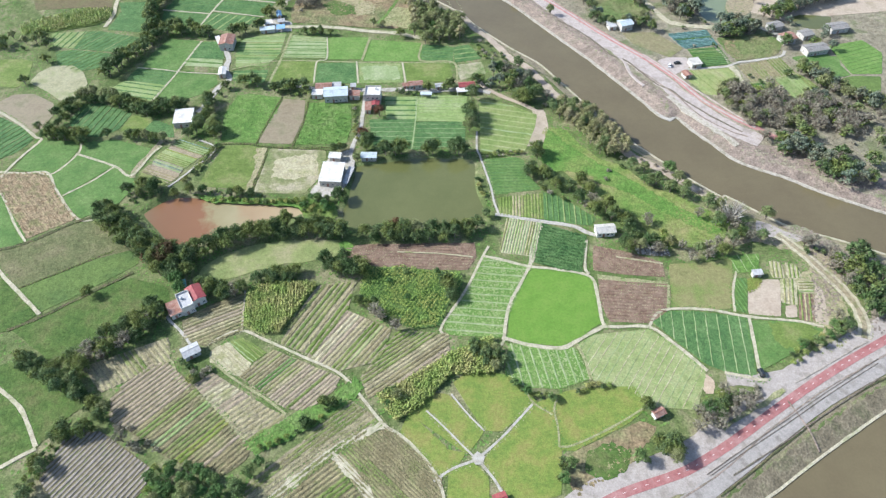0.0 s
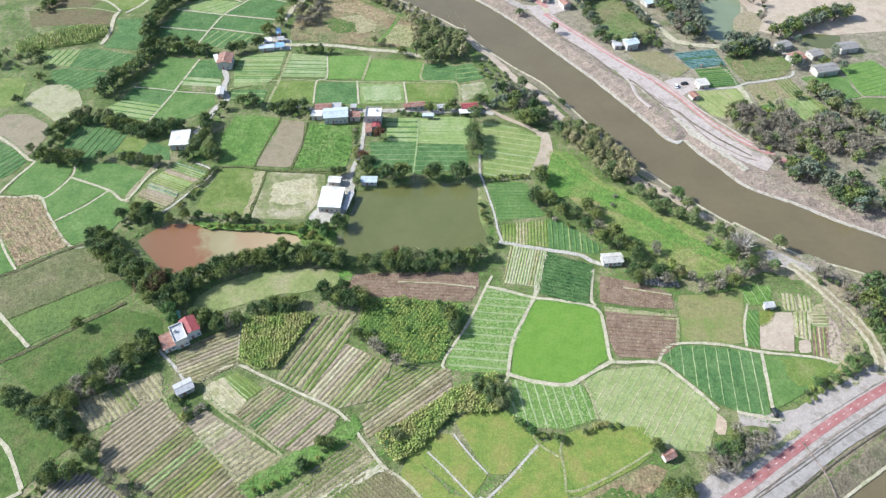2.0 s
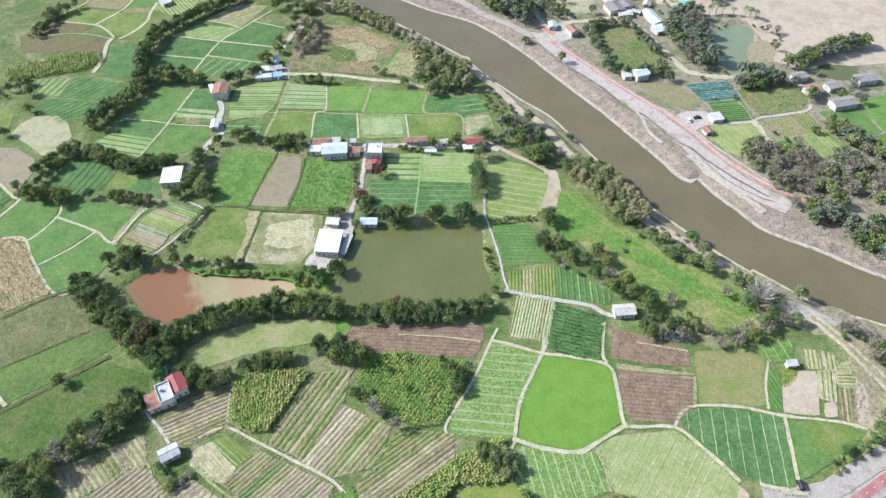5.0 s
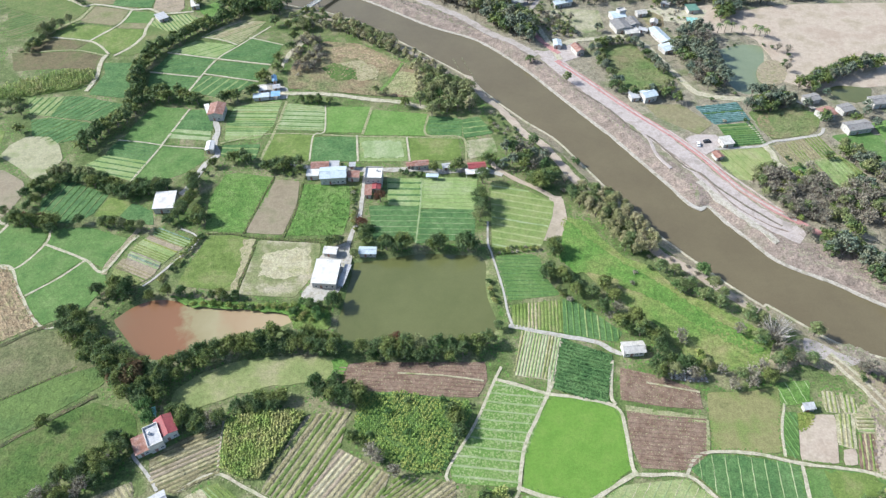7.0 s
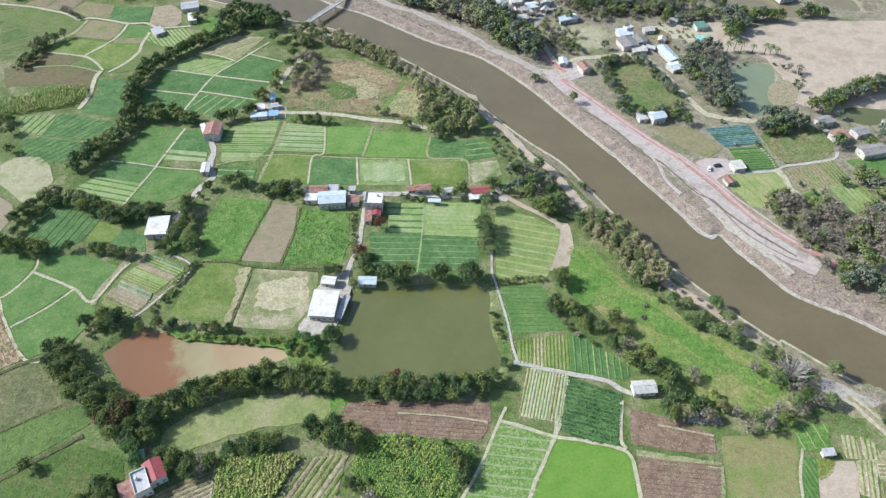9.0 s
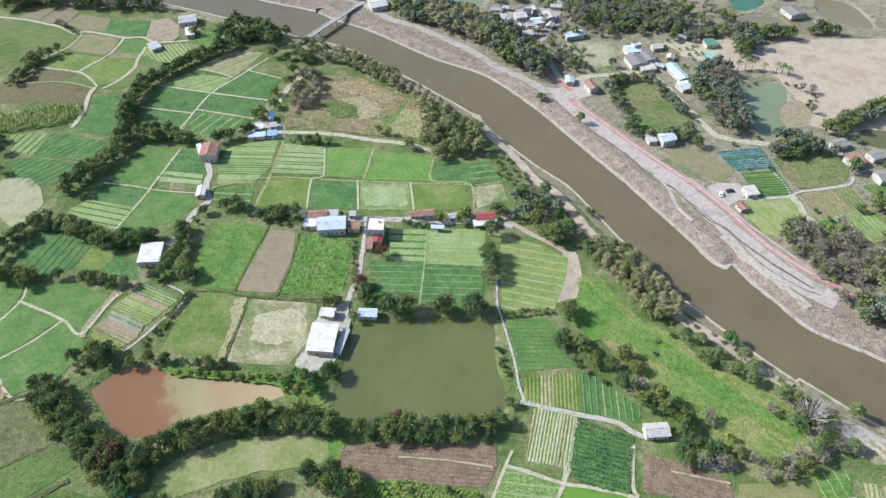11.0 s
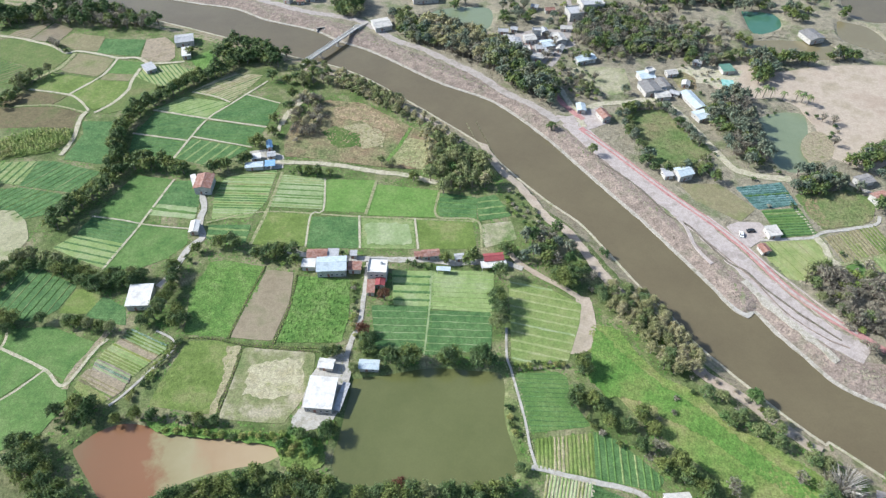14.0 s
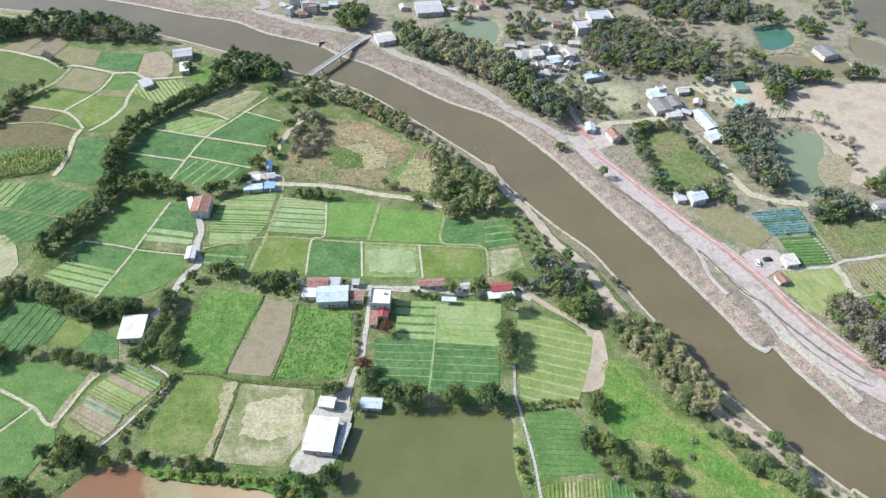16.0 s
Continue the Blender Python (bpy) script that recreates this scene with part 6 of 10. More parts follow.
ribbon("foot_path", "worn earth footpath", M_BUND, [(-91.2, 145.3), (-80.7, 137.5), (-67.4, 129.1), (-56.8, 120.8)], 1.2)
ribbon("foot_path", "worn footpath between plots", M_DIRT, [(-82.9, 161.3), (-84.2, 171.4), (-85.3, 181.6)], 0.9)
ribbon("foot_path", "worn footpath on a field bund", M_DIRT, [(-0.2, 158.2), (-0.5, 163), (9.7, 181.3), (18, 200.8), (20.8, 206.5)], 1.3)
ribbon("foot_path", "worn footpath on a field bund", M_DIRT, [(18, 200.8), (27.2, 198), (38, 194.4), (50.4, 192.5), (64.1, 188.5), (65.9, 178.4), (65.9, 163.4), (68.7, 161.5), (84.4, 161.4), (92.2, 154.2), (98.1, 147.1), (103.1, 140.5)], 1.7)
ribbon("foot_path", "worn footpath on a field bund", M_DIRT, [(67.3, 162.5), (62.2, 159.7), (53.7, 154.5), (47.2, 151.4), (35.1, 152.8), (23.8, 156.6)], 2.0)
ribbon("foot_path", "worn footpath on a field bund", M_DIRT, [(40.3, 207), (37.9, 193.9), (28.6, 174.6), (25.9, 164.7), (24.5, 155.3), (22.8, 152.5)], 1.6)
ribbon("foot_path", "worn footpath on a field bund", M_BUND, [(53.6, 153.6), (55.9, 146), (56.9, 136.5)], 1.5)
ribbon("foot_path", "worn footpath on a field bund", M_DIRT, [(84.3, 161), (88.9, 167.7), (95.9, 170.5), (111.7, 169.9), (126.6, 166.3), (146.3, 163.8), (156.3, 160.9)], 1.5)
ribbon("foot_path", "worn footpath on a field bund", M_DIRT, [(129, 190.6), (124.5, 180), (122, 168.9)], 1.2)
ribbon("foot_path", "worn footpath on a field bund", M_DIRT, [(127, 165.9), (125.4, 154.5), (123.6, 140.7), (124.5, 136.1), (109.6, 139.6)], 1.6)
ribbon("earth_yard", "dusty pale junction of tracks", M_ROAD, [(109.7, 137.3), (123.3, 136.1), (133, 138.5), (149.5, 147.1)], 6, 0.1)
ribbon("concrete_path", "white concrete field path", M_CONCRETE, [(-3.7, 96.8), (2.9, 101.2), (11.8, 105.1), (21.8, 113.8), (33.4, 126.4)], 1.4)
ribbon("concrete_path", "white concrete field path", M_CONCRETE, [(11.1, 105.8), (16.8, 98.1), (21.8, 89.3)], 1.5)
ribbon("concrete_path", "white concrete field path", M_CONCRETE, [(12, 104.4), (8.1, 108.3), (-0.4, 117.7), (-6.6, 123.9)], 1.0)
ribbon("concrete_path", "white concrete field path", M_CONCRETE, [(2.9, 130.8), (8.2, 123.3), (14.7, 115.6)], 1.0)
ribbon("foot_path", "pale footpath beside the vegetable beds", M_CONCRETE, [(25, 227.1), (31.2, 225.8), (36.5, 224.3), (47.8, 221.7), (60.7, 218.9), (66.3, 214.9), (70.4, 213)], 2.6)
ribbon("foot_path", "pale footpath between beds", M_DIRT, [(46.9, 222), (44.3, 211.5), (41.9, 201.7), (39.1, 195.9), (37.6, 192.3)], 1.6)
ribbon("foot_path", "footpath beside the dark plot", M_DIRT, [(65.8, 210.1), (63.5, 198.1), (62.9, 191.6), (64.3, 189.9)], 1.6)
ribbon("concrete_path", "narrow concrete lane along the pond", M_CONCRETE, [(18.5, 289.8), (18.1, 275.4), (19.9, 267), (23.6, 246.8), (24.9, 235.3), (26.8, 225.9)], 1.5)
ribbon("lane", "village lane of pale concrete", M_CONCRETE, [(-85.1, 333), (-74.6, 329.7), (-59.8, 328.3), (-47.5, 327.7), (-34.2, 327.7), (-15.9, 328.1), (-3.8, 326.5), (8.4, 327.8), (20.5, 327), (27.6, 324.1)], 3.4)
ribbon("lane", "narrow lane from the village to the pond", M_CONCRETE, [(-43.9, 325.8), (-43.7, 304.6), (-44.2, 290.7), (-46.8, 280.2), (-47.6, 270.2), (-46.8, 260.8)], 2.2)
ribbon("lane", "pale village lane", M_CONCRETE, [(-135, 374.9), (-129.5, 360.3), (-128.7, 348.8), (-124.3, 339.3), (-128, 333.9), (-130.8, 322.9), (-133.1, 314.1), (-136, 307.7)], 3.2)
ribbon("lane", "pale lane past the brown fallow land", M_DIRT, [(-113.5, 397.7), (-96.5, 397.2), (-69.5, 396), (-45.4, 390.8), (-29.6, 388.9), (-13.1, 383)], 3.2)
ribbon("lane", "pale lane along the terrace", M_DIRT, [(-103.8, 430.6), (-100.7, 448.6), (-93.8, 460.2)], 3.0)
ribbon("foot_path", "worn footpath between paddies", M_DIRT, [(-228.6, 259.4), (-212.6, 258.1), (-200.1, 258.3), (-190.4, 245.1), (-173, 225.3), (-161.5, 226.9)], 1.5)
ribbon("foot_path", "worn footpath between paddies", M_DIRT, [(-223.3, 247.3), (-216.5, 242.6), (-201.3, 221.8), (-191.9, 210.8)], 1.3)
ribbon("foot_path", "worn footpath between paddies", M_DIRT, [(-191.5, 283.2), (-189.9, 273), (-197, 257.7), (-207.2, 259.2)], 1.3)
ribbon("foot_path", "worn footpath between paddies", M_DIRT, [(-190.9, 273), (-168, 263.2), (-157, 255.9), (-151.1, 272.6), (-147.8, 278.7)], 1.6)
ribbon("foot_path", "worn footpath between paddies", M_DIRT, [(-167, 263.2), (-175.7, 251.6), (-186.2, 241.5)], 1.2)
ribbon("foot_path", "worn footpath between paddies", M_DIRT, [(-251.9, 312.7), (-231.3, 298.8), (-217.1, 286.6), (-213.3, 284.7), (-218.1, 271.7), (-221.3, 260.5), (-223.9, 248.6)], 1.8)
ribbon("concrete_path", "concrete edge path of the vegetable garden", M_CONCRETE, [(-129, 283.6), (-121.1, 279.3), (-119.2, 274.1), (-125.9, 262.8), (-132.3, 252.2), (-136.2, 247.4)], 1.5)
ribbon("foot_path", "pale footpath across the plots", M_DIRT, [(-150.4, 380.7), (-156.6, 348.9), (-157.1, 345.2), (-164.2, 317.2)], 1.4)
ribbon("foot_path", "pale footpath across the plots", M_DIRT, [(-181.9, 351.6), (-167.6, 349.7), (-152.2, 346.6), (-130.1, 344.5)], 1.0)
ribbon("foot_path", "pale field path on the terrace", M_DIRT, [(-120.4, 475.4), (-136.3, 451.3), (-147.7, 432.7), (-155.8, 398.3)], 1.5)
ribbon("foot_path", "pale field path on the terrace", M_DIRT, [(-163.3, 461.4), (-148.9, 457.5), (-138.2, 451.9)], 1.4)
ribbon("foot_path", "pale field path on the terrace", M_DIRT, [(-180.5, 441.8), (-147.3, 434.8), (-111.8, 428.1)], 1.6)
ribbon("foot_path", "pale field path on the terrace", M_DIRT, [(-185, 419.3), (-151.8, 413.6)], 1.4)
ribbon("foot_path", "pale field path on the terrace", M_DIRT, [(-151.3, 417.6), (-116, 409.4)], 1.4)
ribbon("foot_path", "pale field path on the terrace", M_DIRT, [(-131.9, 461), (-108.3, 451.9)], 1.2)
ribbon("field_bund", "straight pale bund between plots", M_BUND, [(-125.3, 349.4), (-97.7, 358.1), (-51.4, 356.2), (8.1, 354.9)], 1.3)
ribbon("field_bund", "straight pale bund between plots", M_BUND, [(-95.4, 388.9), (-97.2, 362), (-100.8, 335.3)], 2.0)
ribbon("field_bund", "straight pale bund between plots", M_BUND, [(-45.2, 383.7), (-48.3, 358.2)], 2.0)
ribbon("field_bund", "pale bund with a worn path", M_DIRT, [(-72.2, 384.3), (-69.8, 360), (-75.3, 357.1), (-74.6, 334.6)], 1.1)
ribbon("field_bund", "pale bund with a worn path", M_DIRT, [(-51.4, 356.9), (-48.8, 334.6)], 1.4)
ribbon("field_bund", "pale bund with a worn path", M_DIRT, [(-23.8, 355.8), (-21.2, 335)], 1.4)
ribbon("field_bund", "pale bund with a worn path", M_BUND, [(-12.4, 376), (-12.7, 357.8), (6.7, 355.5), (9, 336.9)], 1.6)
ribbon("field_bund", "straight bund between the dark plots", M_PALE, [(-14.7, 321.4), (-14.6, 300), (-16, 275)], 1.1)
ribbon("ditch", "dark overgrown ditch between fields", M_DITCH, [(-90.9, 321.8), (-95, 300.1), (-98.2, 280.5)], 0.85, 0.22, "ditch", 0.3)
ribbon("ditch", "dark overgrown ditch between fields", M_DITCH, [(-75.6, 317.4), (-75.7, 297.9), (-79.1, 278.1)], 0.85, 0.22, "ditch", 0.3)
ribbon("ditch", "dark overgrown ditch between fields", M_DITCH, [(-91.2, 275.4), (-92.3, 261.5), (-94.1, 242.9)], 1.02, 0.22, "ditch", 0.3)
ribbon("ditch", "dark bund with grass between fields", M_DITCH, [(-116.5, 280.2), (-102.6, 280), (-88.2, 276.9), (-59.1, 274.8)], 0.77, 0.22, "ditch", 0.3)
ribbon("ditch", "dark bund with grass between fields", M_DITCH, [(-96.2, 278.4), (-77.6, 276.9), (-59.5, 276.9)], 0.77, 0.22, "ditch", 0.3)
ribbon("ditch", "dark ditch across the meadow", M_DITCH, [(-179.4, 161.4), (-168, 168.4), (-151.7, 181.2), (-136.9, 192.2)], 1.5, 0.35, "ditch", 0.3)
ribbon("ditch", "dark ditch across the meadow", M_DITCH, [(-185.1, 182.7), (-156.6, 200.6), (-149.4, 205.1)], 0.8, 0.3, "ditch", 0.3)
ribbon("ditch", "dark ditch below the paddies", M_DITCH, [(-204.8, 205), (-191.2, 210.1), (-172.5, 223.8), (-159.3, 227.4)], 1.6, 0.35, "ditch", 0.3)
ribbon("foot_path", "worn footpath through the meadow", M_DIRT, [(-198.8, 195.3), (-182.9, 181.3), (-169.3, 169.6)], 1.9, 0.3)
ribbon("foot_path", "worn footpath through the meadow", M_DIRT, [(-172.7, 135.2), (-159.3, 125.7), (-147.5, 110.4)], 1.9, 0.3)
ribbon("foot_path", "worn footpath through the meadow", M_DIRT, [(-158.3, 101.9), (-147.2, 109.7)], 1.9, 0.3)
ribbon("lane", "pale dirt lane through the far village", M_DIRT, [(71.6, 453.7), (84, 459.9), (97.5, 461.1), (112.3, 465.3), (123.1, 459.5), (131.1, 442.9), (144.7, 403.5), (151.5, 398), (161.9, 394.4), (174.6, 393.5)], 4.4)

ribbon("field_bund", "low grassy bund across the ripening rice", M_BUND, [(42.9, 128.2), (41.3, 124.4), (41.9, 116.6), (41.5, 109.2)], 1.0)
ribbon("field_bund", "low grassy bund across the ripening rice", M_BUND, [(41.5, 109.2), (47, 109.9), (61.2, 116.5), (74.6, 124.2)], 1.0)
ribbon("field_bund", "low grassy bund across the ripening rice", M_BUND, [(31.1, 132.9), (33.9, 126.8), (40.5, 121.9)], 0.9)
ribbon("wheel_rut", "brown grass strip between the wheel ruts", M_SHORE, [(154.2, 212.9), (158.4, 207.7), (163.2, 198.7), (167.4, 190.1), (171.6, 180.5), (173.7, 171.7), (173.4, 163.3), (170.4, 155.2)], 2.0, 0.3, "track", 0.4)
ribbon("lane", "pale concrete path between the far plots", M_CONCRETE, [(144, 346.7), (154.5, 347.3), (170.1, 349.4), (175.7, 352.8), (190.3, 355.9), (205.4, 359.9), (209.8, 365.8)], 1.8)
ribbon("lane", "pale earth lane between the far plots", M_DIRT, [(171.9, 349.5), (173.8, 342.7), (173.6, 335.1), (177, 330.9)], 3.6)
ribbon("field_bund", "pale grassy bund between the far plots", M_BUND, [(177.1, 331.3), (188.6, 335), (208.6, 341.5)], 1.8)
ribbon("foot_path", "pale path beside the cabbage beds", M_DIRT, [(167.7, 385.4), (168.7, 369.1), (171.2, 360.3), (171.7, 350.9)], 1.8)
ribbon("lane", "pale lane past the far houses", M_CONCRETE, [(196.1, 399.5), (205.8, 390.4), (212.9, 383.6), (218.4, 373.4)], 3.0)
ribbon("lane", "pale earth lane through the far village", M_DIRT, [(47.9, 498.7), (58.2, 479.4), (64.3, 457.8), (69.6, 435.6)], 3.6)
ribbon("lane", "pale earth lane up to the tall house", M_ROAD, [(78.2, 596.9), (75.3, 563.9), (71.2, 541), (61.6, 512.5), (54.9, 499.1)], 3.6)
ribbon("foot_path", "pale path between the far-left plots", M_DIRT, [(-321.2, 523.9), (-297.2, 520.1), (-280, 514.7), (-269.3, 511), (-255.4, 502.2), (-250.5, 505.1), (-236.9, 502.5), (-220.9, 498), (-208.7, 498.6), (-198.8, 492.5), (-185.8, 493.9), (-177.5, 495.6)], 2.6)
ribbon("foot_path", "pale path between the far-left plots", M_DIRT, [(-220.9, 498), (-222.2, 482.4), (-225.5, 472.9), (-235.6, 455.8)], 2)
ribbon("foot_path", "pale path between the far-left plots", M_DIRT, [(-262.5, 460.3), (-236.6, 455.7), (-226.4, 449.4), (-217.7, 439.8)], 1.8)
ribbon("foot_path", "pale path between the far-left plots", M_DIRT, [(-202.8, 486.5), (-203.4, 471), (-202.3, 462.1), (-205.4, 450.4), (-211.4, 440.2), (-213.7, 437.9)], 2.4)
ribbon("foot_path", "brown track between the far-left plots", M_BUND, [(-250.1, 502.5), (-252.9, 485.2), (-260.3, 474.2), (-266.9, 462.4)], 3)
ribbon("foot_path", "pale path between the far-left plots", M_BUND, [(-262.3, 442.1), (-242.2, 444.2), (-227.9, 441), (-218.5, 437.6)], 1.6)
ribbon("foot_path", "wide tan track beside the cane", M_DIRT, [(-218.1, 438.7), (-219.5, 433.4), (-218.4, 425.2), (-216.1, 415.8), (-216.2, 405.7), (-216.6, 398.2)], 3.2)
ribbon("foot_path", "tan track beside the fallow land", M_DIRT, [(-104.6, 424.4), (-103.9, 433.6), (-99.7, 445.5), (-94.9, 455.6)], 2.6)
ribbon("furrow_path", "pale trodden line across the ploughed strip", M_PALESTRAW, [(-20.7, 203.2), (-11.7, 202.8), (0.8, 201.8), (13.5, 199.8)], 0.7, 0.42, "path", 0.3)
ribbon("furrow_path", "pale trodden line across the ploughed plot", M_PALESTRAW, [(77.5, 199.5), (87.3, 197.5), (97.6, 195.3)], 0.7, 0.42, "path", 0.3)
ribbon("foot_path", "bare brown path beside the vegetable garden", M_SHORE, [(-148.4, 285), (-150.6, 277.5), (-153.5, 269), (-156, 260.3), (-155.9, 254.2)], 3.4)
ribbon("foot_path", "bare tan path under the village trees", M_SAND, [(52.5, 307.1), (45.1, 313.2), (35.2, 320.1), (25, 329.1), (21.3, 336.8)], 3.2)
ribbon("field_bund", "tan grassy bund between ploughed plots", M_BUND, [(67.5, 188.5), (77.9, 186.5), (87.6, 185.1), (97.5, 183.5)], 3.2)
ribbon("field_bund", "tan grassy bund beside the fallow plot", M_BUND, [(97.5, 183.5), (95.9, 176.1), (94.2, 170.1)], 2.0)
ribbon("cycleway_strip", "pale worn middle of the faded cycleway", M_FARROAD, [(70.1, 431.2), (83.9, 412.1), (102.6, 385.1), (115.7, 367.9), (125.4, 355.5), (136.3, 337.9), (145.4, 318.8), (153, 307.9), (160.8, 298.8), (168.7, 291.2)], 1.3, 0.4, "cycleway", 0.2)
ribbon("gutter", "dark gutter beside the cycleway", M_BANK, [(71.1, 84.5), (84.5, 92), (98.6, 100.3), (115.9, 112.9), (124.9, 118.9), (145.1, 131.4), (176, 147.3), (199, 158.7)], 0.55, 0.3, "gutter", 0.4)
ribbon("gutter", "dark gutter along the pavement edge", M_DITCH, [(94.6, 90.9), (105.9, 98.1), (119.6, 107.3), (133.8, 116.4), (152.3, 127.5), (171.4, 136.9)], 0.5, 0.3, "gutter", 0.5)
ribbon("gutter", "dark seam along the far road", M_BANK, [(113.5, 351.3), (124.7, 334), (132.8, 321.1), (141.4, 302.4), (153.7, 288.8), (162.4, 283.7)], 0.6, 0.3, "gutter", 0.4)

ribbon("ditch", "green weedy ditch through the fallow land", M_LAWN, [(-29.9, 430.6), (-35.1, 413.8), (-41.2, 400.3)], 2.0, 0.3, "ditch", 0.3)

ribbon("drain_steps", "dark drain that runs down the bank", M_BANK, [(129.8, 127), (131.9, 120.7), (134, 113.8), (135.4, 107.5)], 0.5, 0.35, "drain", 0.2)
ribbon("dirt_track", "bare dirt track beyond the end of the road", M_DRYLAND, [(162.2, 297.4), (172.1, 289.4), (182.2, 282.9), (198.8, 273.4), (215.3, 265.4), (230.6, 255.9)], 7.0, 0.12, "path", 0.3)

# kerbs, ruts and ledges on the far bank
ribbon("bank_kerb", "dark weedy kerb along the top of the far bank", M_WEEDS_RAILSHADE, [(75.4, 402.8), (85.3, 391.9), (94.4, 378.9), (102.5, 363), (110.4, 356.8), (116.9, 345.3), (124, 332.1), (131, 325.8), (136.7, 315.6), (142.8, 307.7), (148.6, 300.1), (160.4, 287.4)], 1.0, 0.25, "kerb", 0.4)
ribbon("bank_track", "pale worn track down the far bank", M_FARROAD, [(106.8, 360.9), (109.9, 353.8), (111.5, 340.5), (116.6, 330.5)], 1.6, 0.25, "track", 0.4)
ribbon("bank_track", "pale sandy berm along the far waterline", M_BERM, [(128.7, 320.4), (134.9, 307.3), (142.5, 295.9), (149.8, 285.1), (154.7, 276.5)], 3.2, 0.2, "track", 0.4)
ribbon("cycleway_line", "pale worn line along the pink cycleway", M_FARROAD, [(122.3, 362.8), (133.5, 346.5), (143.3, 329), (153.2, 314.6), (164.6, 297.7)], 0.7, 0.42, "line", 0.3)
ribbon("cycleway", "faded pink cycleway beside the wood", M_PINKWAY, [(54.2, 471.8), (59.3, 460.1), (65.5, 449.5), (70.1, 443.1)], 3.4, 0.24, "cycleway", 0.2)
ribbon("lane_line", "broken dark joint along the far road", M_LEDGE, [(135, 330.1), (141.2, 321.4), (149.3, 311), (157.5, 298.4), (162, 291.8)], 0.5, 0.42, "line", 0.5)
# next two strips: a railing and its cast shadow, laid as dark colour
ribbon("drain_channel", "dark line for a railing and its painted shadow beside the cycleway", M_WEEDS_RAILSHADE, [(91.8, 98.5), (108, 108.3), (125.5, 118.5), (146.9, 131.3), (171.7, 145.3)], 0.2, 0.42, "drain", 0.3)
ribbon("drain_channel", "dark line for a railing and its painted shadow beside the cycleway", M_WEEDS_RAILSHADE, [(92.9, 98.1), (108.7, 107.5), (126.2, 117.6), (147.6, 130.4), (170.8, 143.3)], 0.2, 0.42, "drain", 0.3)
ribbon("drain_channel", "dark edge of the pavement above the bank", M_WEEDS_RAILSHADE, [(101, 98.1), (122.7, 110.3), (143.4, 122.4), (167.7, 136.2)], 0.5, 0.42, "drain", 0.3)
ribbon("grass_strip", "strip of tan and green grass beside the cycleway", M_BUND, [(102.2, 116), (112.2, 121.9), (120.9, 126.3), (130.1, 131.9)], 1.8, 0.3, "verge", 0.4)
ribbon("wheel_rut", "thin dark rut on the concrete road", M_LEDGE, [(135.4, 134.7), (145.9, 140), (157.1, 146.2), (171.4, 153.8)], 0.4, 0.3, "track", 0.5)

field("yard", "pale dusty yard beside the cycleway", M_FARROAD, [(130.4, 355.8), (137.3, 358.8), (147.6, 358.4), (148.5, 350.8), (141.3, 344.9), (137.3, 342.2), (133.9, 347.2)], lift=0.16)
field("weed_patch", "olive-brown growth on the green plot", M_OLIVE, [(135, 162.7), (149.6, 161.8), (153.4, 158.5), (146.4, 153.2), (137.7, 150.6), (134.8, 155.4)], lift=0.24)
field("yard", "pale dusty junction of road and lane", M_FARROAD, [(55, 446.5), (62, 444.7), (73.8, 453.5), (82.7, 457.2), (85.3, 441.6), (75, 435.2), (66.4, 432.1), (59, 438.6)], lift=0.17)
# white dashes on the near cycleway
dash_line = smooth_line([(48.3, 85.9), (62.3, 92.4), (79.3, 97.9), (88.2, 101.5), (104.2, 110.6), (121.6, 121.7), (139.9, 133.1), (158.8, 143.9), (179.1, 154.5), (207.3, 169.2)], 1.0)
dash_owner = [o for o in scene.objects if o.name.startswith("cycleway.")][-1]
dash_top = max(q.co.z for q in dash_owner.data.vertices) + 0.005
for k in range(2, len(dash_line) - 3, 4):
    (ax, ay), (bx, by) = dash_line[k], dash_line[k + 1]
    w = Vector((bx - ax, by - ay))
    v, f = box_data(-w.length / 2, w.length / 2, -0.07, 0.07, 0, 0.03)
    part("dash", mesh_of("dash", v, f, M_LINE), dash_owner, "white paint dash",
         (ax + w.x / 2 - dash_owner.location.x, ay + w.y / 2 - dash_owner.location.y, dash_top), math.atan2(w.y, w.x))


# buildings
def wall_ring(w, d, h, t=0.22):
    """Four walls with thickness, open inside."""
    return joined(box_data(-w / 2, w / 2, -d / 2, -d / 2 + t, -0.2, h), box_data(-w / 2, w / 2, d / 2 - t, d / 2, -0.2, h),
                  box_data(-w / 2, -w / 2 + t, -d / 2 + t, d / 2 - t, -0.2, h), box_data(w / 2 - t, w / 2, -d / 2 + t, d / 2 - t, -0.2, h))


def ribbed(xs_lo, xs_hi, pitch):
    """Places across a sheet and the lift of each: flat pans with narrow raised ribs."""
    n = max(2, int((xs_hi - xs_lo) / pitch))
    out = []
    for k in range(n + 1):
        x = xs_lo + (xs_hi - xs_lo) * k / n
        for dx, dz in ((-0.06, 0), (-0.03, 0.04), (0.03, 0.04), (0.06, 0)):
            if xs_lo - 1e-6 <= x + dx <= xs_hi + 1e-6:
                out.append((x + dx, dz))
    return out


